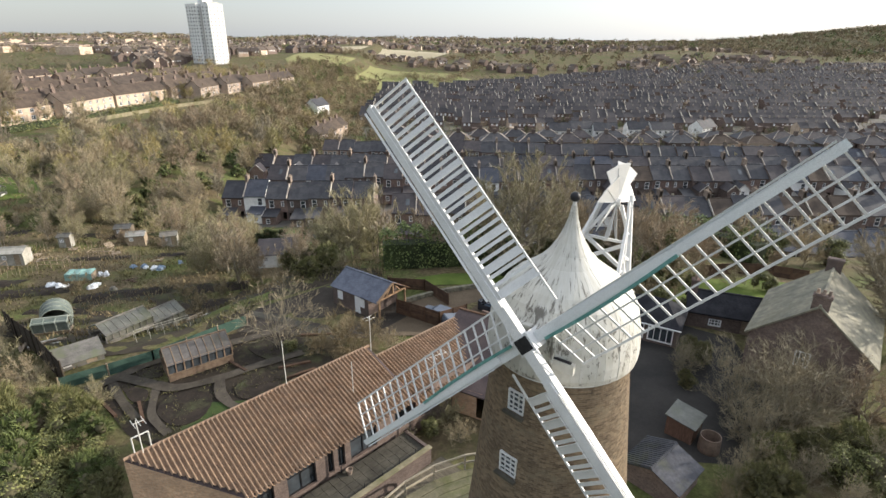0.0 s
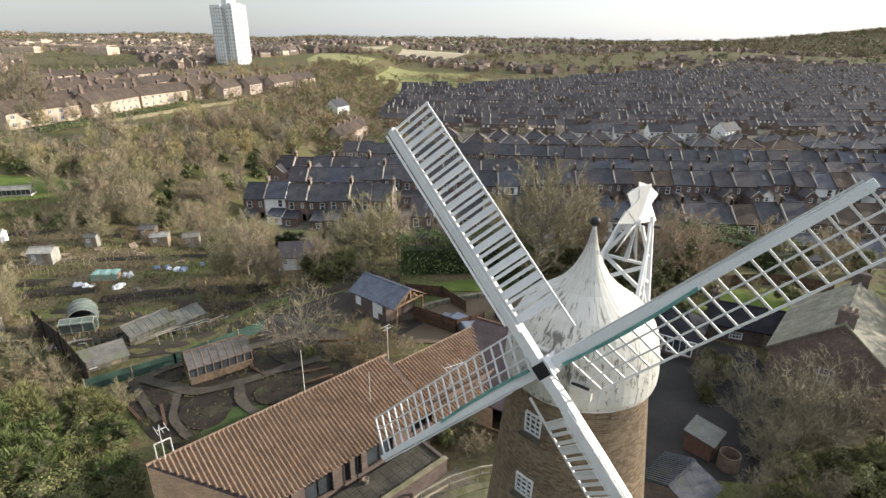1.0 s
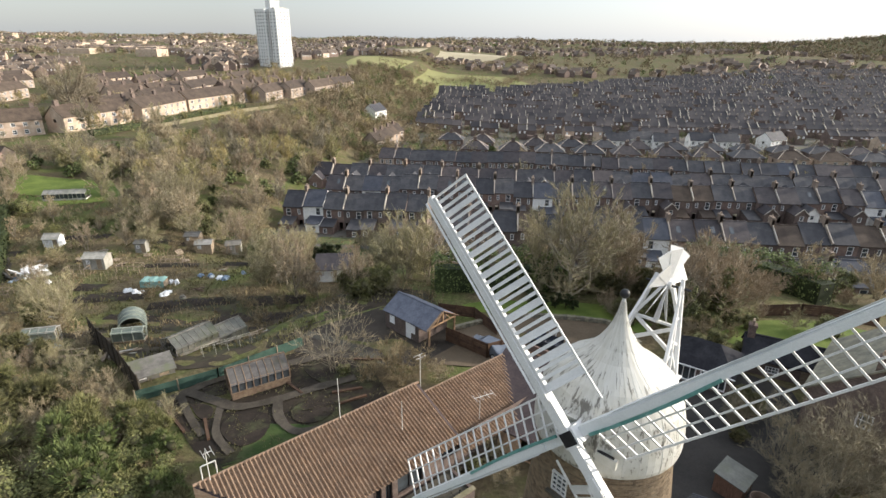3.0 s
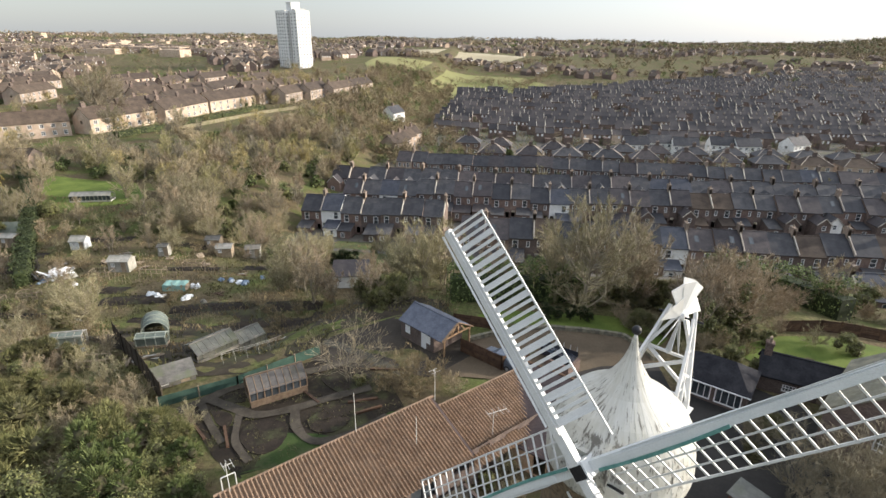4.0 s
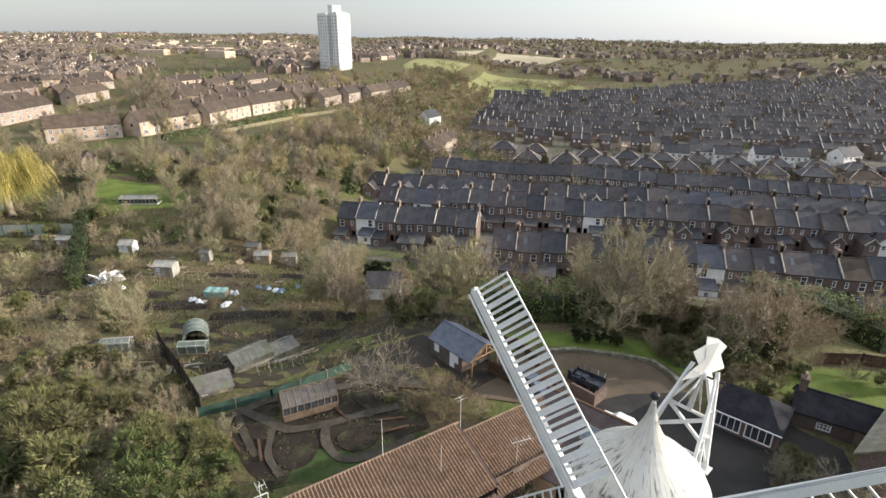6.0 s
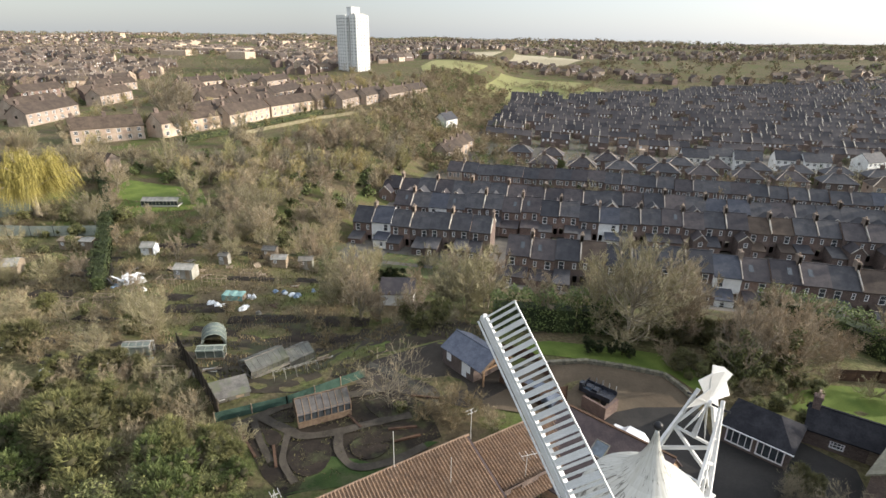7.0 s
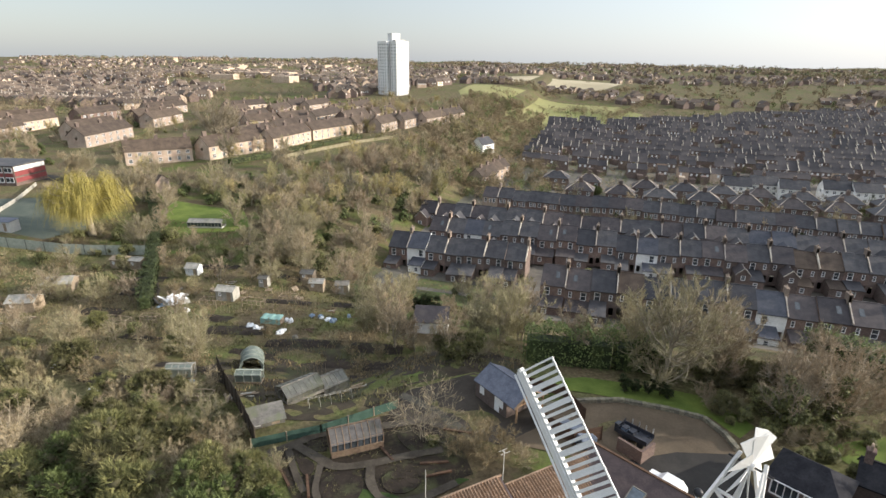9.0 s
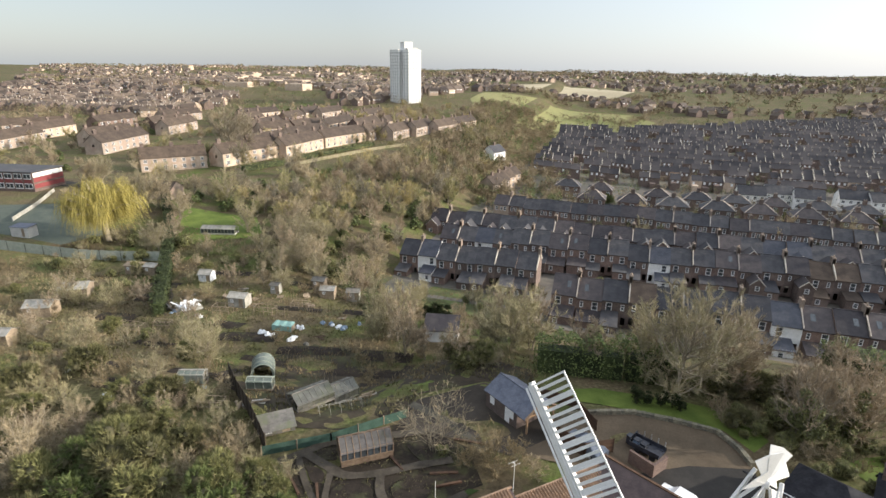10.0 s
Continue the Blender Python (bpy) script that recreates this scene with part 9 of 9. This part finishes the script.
    # round the greenhouse, the brick shed and the long building
    for key, x, y, s in (("thicket", -8.7, 45.3, 1.25), ("thicket", -10.6, 43.9, 0.85), ("thicket", -6.4, 46.0, 0.95), ("shrub3", -7.6, 43.6, 0.8), ("shrub0", -4.4, 44.4, 0.7), ("leafy0", -13.2, 44.5, 0.35), ("leafy1", -1.0, 34.0, 0.4), ("shrub1", 0.2, 35.2, 0.7), ("shrub0", 1.2, 33.2, 0.6), ("shrub1", -2.2, 33.0, 0.4)):
        set_plant(key, x, y, s)
    # right: shrubs before the house, garden bushes
    for key, x, y, s in (("rods", 22.4, 34.4, 1.0), ("rods", 20.8, 36.6, 0.8), ("rods", 25.2, 35.2, 0.9), ("rods", 20.0, 33.0, 0.55), ("wood2", 28.6, 34.4, 0.8), ("feather0", 20.4, 31.0, 0.7), ("feather1", 23.4, 31.4, 0.8), ("feather0", 26.0, 31.6, 0.8), ("rods", 21.5, 29.4, 0.42), ("leafy2", 24.2, 30.0, 0.8), ("rods", 26.6, 30.2, 0.5), ("rods", 17.6, 29.6, 0.36), ("thicket", 16.4, 28.2, 0.6), ("rods", 19.4, 30.8, 0.4), ("feather0", 28.0, 30.8, 0.8), ("leafy1", 30.2, 30.6, 0.9), ("feather1", 18.8, 28.4, 0.8), ("rods", 22.8, 27.2, 0.4), ("rods", 19.2, 41.2, 0.45), ("feather1", 20.8, 42.6, 0.7), ("feather1", 18.8, 39.6, 0.4), ("shrub0", 12.9, 58.9, 0.55), ("feather1", 14.2, 58.2, 0.7), ("shrub1", 15.6, 58.6, 0.8), ("feather0", 14.6, 56.6, 0.3), ("shrub2", 13.0, 60.6, 0.8), ("leafy2", 20.0, 26.0, 0.7), ("rods", 17.2, 25.4, 0.35), ("leafy1", 25.5, 27.0, 0.8), ("leafy2", 31.5, 33.0, 0.7),
                         ("leafy0", 22.8, 57.0, 0.6), ("leafy1", 25.2, 58.2, 0.6), ("shrub0", 19.8, 55.2, 0.7), ("leafy2", 17.8, 55.6, 0.55), ("shrub2", 28.5, 59.2, 0.9), ("shrub1", 31.8, 58.0, 0.8), ("leafy0", 34.5, 57.0, 0.7), ("leafy1", 27.0, 57.2, 0.5), ("leafy2", 16.2, 57.8, 0.5), ("leafy0", 14.6, 60.2, 0.55)):
        set_plant(key, x, y, s)
    for key, x, y, s in (("leafy1", 19.8, 58.6, 1.0), ("leafy2", 21.6, 60.2, 1.15), ("leafy0", 18.4, 60.6, 0.9), ("shrub1", 17.6, 53.6, 0.6), ("leafy2", 20.2, 53.0, 0.5), ("leafy0", 22.2, 53.8, 0.55), ("shrub3", 24.0, 54.8, 0.6), ("leafy1", 23.6, 51.6, 0.5), ("shrub0", 21.8, 55.8, 0.7), ("leafy0", 18.6, 56.8, 0.5)):
        set_plant(key, x, y, s)
    for i in range(16):
        set_plant(P.choice(("wood0", "wood1", "wood2", "orchard")), P.uniform(-102, -58), P.uniform(44, 96), P.uniform(0.5, 0.8))
    # bank between the grass and the terraces
    n = 0
    while n < 46:
        x, y = P.uniform(-24, 55), P.uniform(66, 90)
        if y > 88 - 0.0 * x or (-22 < x < -3 and y > 84):
            continue
        set_plant(P.choice(("shrub0", "shrub1", "shrub2", "wood2", "wood0", "leafy1", "shrub2")), x, y, P.uniform(0.7, 1.15))
        n += 1
    for i in range(34):
        x = P.uniform(7, 22) if i % 4 else P.uniform(-20, -9)
        set_plant(P.choice(("shrub0", "shrub1", "feather0", "feather1", "shrub2", "feather2", "wood2")), x, 62.6 + 0.12 * x + P.uniform(0, 3.4), P.uniform(0.6, 1.05))
    # scrub wood between the plots and the estate
    n = tries = 0
    far = []
    while n < 560 and tries < 9000:
        tries += 1
        x, y = P.uniform(-122, -40), P.uniform(90, 350)
        if -118 < x < -83 and 100 < y < 126:
            continue
        if x > -47 - 0.10 * (y - 100) or x < -122 + 0.33 * min(90, max(0, y - 150)):
            continue
        if x < -103 and y < 126:
            continue
        open_ground = noise.noise(Vector((x * 0.035, y * 0.035, 5)))
        if open_ground > 0.12 and P.random() < 0.85:
            continue
        key = P.choice(("wood0", "wood1", "wood2", "wood0", "shrub0", "shrub1", "shrub2", "thorn", "shrub1", "leafy0", "wood1", "green0", "leafy1", "big0", "big1", "big2", "thorn", "leafy0", "leafy1", "green0"))
        s = P.uniform(0.7, 1.2) * (1.15 if key.startswith("shrub") else 0.72 if key.startswith("big") else 0.92)
        if y < 118:
            set_plant(key, x, y, s)
        else:
            big = key.startswith(("wood", "big", "thorn"))
            far.append((P.choice([f"far_tree{i}" for i in range(6)]) if big else P.choice([f"far_shrub{i}" for i in range(5)]) if key.startswith("shrub") else P.choice(("far_green0", "far_green1")), x, y, s))
        n += 1
    bake_plants("scrub_wood", far, "leafless scrub wood of fine brown and olive twigs")
    # bushes on the plots and their edges
    n = tries = 0
    while n < 190 and tries < 6000:
        tries += 1
        x, y = P.uniform(-116, -24), P.uniform(38, 97)
        near_beds = (-58 < x < -36 and 57 < y < 82)
        if near_beds and P.random() < 0.8:
            continue
        if x > -33 and y < 58:
            continue
        if abs((x + 70.7) * 0.745 + (y - 66.7) * 0.668) < 4.5 and -100 < x < -66:
            continue
        if x > -44 and y < 58 and x > -60 + 0.3 * y:
            continue
        set_plant(P.choice(("shrub0", "shrub1", "shrub2", "shrub3", "shrub3", "shrub1", "leafy0", "thicket", "thorn", "feather0")), x, y, P.uniform(0.4, 0.95))
        n += 1
    # estate gardens
    n = 0
    far = []
    while n < 420:
        x, y = P.uniform(-300, -85), P.uniform(118, 420)
        if x > -140 + 0.3 * (y - 160) and y < 300:
            continue
        far.append((P.choice(("far_tree0", "far_tree1", "far_green1", "far_shrub0", "far_green0", "far_shrub1", "far_tree2", "far_tree3", "far_shrub2")), x, y, P.uniform(0.5, 1.05)))
        n += 1
    for i in range(70):
        far.append((P.choice(("far_tree0", "far_tree1", "far_tree2", "far_tree3")), P.uniform(-185, -95), P.uniform(330, 450), P.uniform(0.8, 1.4)))
    bake_plants("estate_planting", far, "bare trees and bushes in the estate's gardens")
    for i in range(16):
        set_plant(P.choice(("shrub0", "shrub1", "leafy1", "green0", "shrub3", "wood1", "feather0")), P.uniform(-46, -14), P.uniform(93, 105), P.uniform(0.35, 0.75))
    # valley gardens near the first rows
    n = 0
    for i in range(46):
        set_plant(P.choice(("green0", "leafy1", "wood1", "conifer", "feather0", "wood0")), P.uniform(-20, 120), P.choice((P.uniform(170, 177), P.uniform(188, 197), P.uniform(207, 213), P.uniform(224, 238))), P.uniform(0.7, 1.25))
    while n < 40:
        x, y = P.uniform(-46, 110), P.choice((P.uniform(110, 113), P.uniform(121, 124), P.uniform(140, 143), P.uniform(156, 158), P.uniform(170, 176), P.uniform(190, 195)))
        set_plant(P.choice(("leafy0", "leafy1", "shrub1", "shrub0")), x, y, P.uniform(0.35, 0.7))
        n += 1


def bake_plants(name, rows, label):
    """Joins far plants into one object for each of their materials."""
    lots = {}
    for key, x, y, s in rows:
        nm, lab, cat, group, tm, cm, im = PLANT[key]
        m = np.array(at_ground(x, y, P.uniform(0, 360)) @ Matrix.Diagonal((s, s, s, 1)))
        for me in (tm, cm):
            co = np.empty(len(me.vertices) * 3, np.float32)
            me.vertices.foreach_get("co", co)
            co = co.reshape(-1, 3) @ m[:3, :3].T + m[:3, 3]
            lots.setdefault(me.materials[0].name, []).append((co, me))
    for mat, lot in lots.items():
        total, vs, starts, loops = 0, [], [], []
        at = 0
        for co, me in lot:
            li = np.empty(len(me.loops), np.int32)
            me.loops.foreach_get("vertex_index", li)
            st = np.empty(len(me.polygons), np.int32)
            me.polygons.foreach_get("loop_start", st)
            vs.append(co), loops.append(li + total), starts.append(st + at)
            total += len(co)
            at += len(li)
        vs, loops, starts = np.concatenate(vs), np.concatenate(loops), np.concatenate(starts)
        me = bpy.data.meshes.new(name)
        me.vertices.add(len(vs)), me.loops.add(len(loops)), me.polygons.add(len(starts))
        me.vertices.foreach_set("co", vs.astype(np.float32).ravel())
        me.loops.foreach_set("vertex_index", loops)
        me.polygons.foreach_set("loop_start", starts)
        me.update(calc_edges=True)
        me.materials.append(bpy.data.materials[mat])
        tagged(new(name, me), label, "trees", kind="stuff")


plant_out()


def garden_weeds():
    """Low weeds and clods over the dug earth of the walled garden."""
    dry, green = Geo(), Geo()
    for i in range(3000):
        x, y = P.uniform(-28, -8), P.uniform(31, 49)
        if y - 31 > (x + 30) * 0.95 + 6 or y < 32.5 + (x + 18.5) * 0.95:
            continue
        k = noise.noise(Vector((x * 0.5, y * 0.5, 4)))
        if k < -0.05:
            continue
        g = green if k > 0.22 or P.random() < 0.3 else dry
        for j in range(3):
            d = Vector((P.uniform(-1, 1), P.uniform(-1, 1), 0.8)).normalized()
            blade(g, Vector((x + P.uniform(-0.1, 0.1), y + P.uniform(-0.1, 0.1), ground(x, y) + 0.08)), d, P.uniform(0.08, 0.26), 0.05)
    tagged(part("dead_weeds", dry, M["inner"]), "dead stalks and clods on dug earth", "weeds", kind="stuff")
    tagged(part("green_weeds", green, M["straw_green"]), "low green weeds on dug earth", "weeds", kind="stuff")


garden_weeds()


def rough_grass():
    """Tufts of dead and green grass over the plots and banks."""
    dry, green = Geo(), Geo()
    for i in range(26000):
        x, y = P.uniform(-118, -6), P.uniform(26, 110)
        k = noise.noise(Vector((x * 0.12, y * 0.12, 1)))
        if abs(k) < 0.06 or (-30 < x and y < 48) or (x > -19 and (y < 58.5 or y > 68)):
            continue
        g = dry if k > 0 else green
        z = ground(x, y)
        for j in range(3):
            d = Vector((P.uniform(-0.5, 0.5), P.uniform(-0.5, 0.5), 1)).normalized()
            s = d.cross(Vector((P.uniform(-1, 1), P.uniform(-1, 1), 0.1)))
            s = s.normalized() * 0.07
            p = Vector((x + P.uniform(-0.3, 0.3), y + P.uniform(-0.3, 0.3), z - 0.02))
            n = len(g.v)
            g.v += [tuple(p - s), tuple(p + s), tuple(p + d * P.uniform(0.25, 0.6))]
            g.f.append((n, n + 1, n + 2))
    tagged(part("dry_grass", dry, M["straw"]), "tufts of dead straw-coloured grass", "grass", kind="stuff")
    tagged(part("green_grass", green, M["straw_green"]), "tufts of rough green grass", "grass", kind="stuff")


rough_grass()

lay_pantiles()
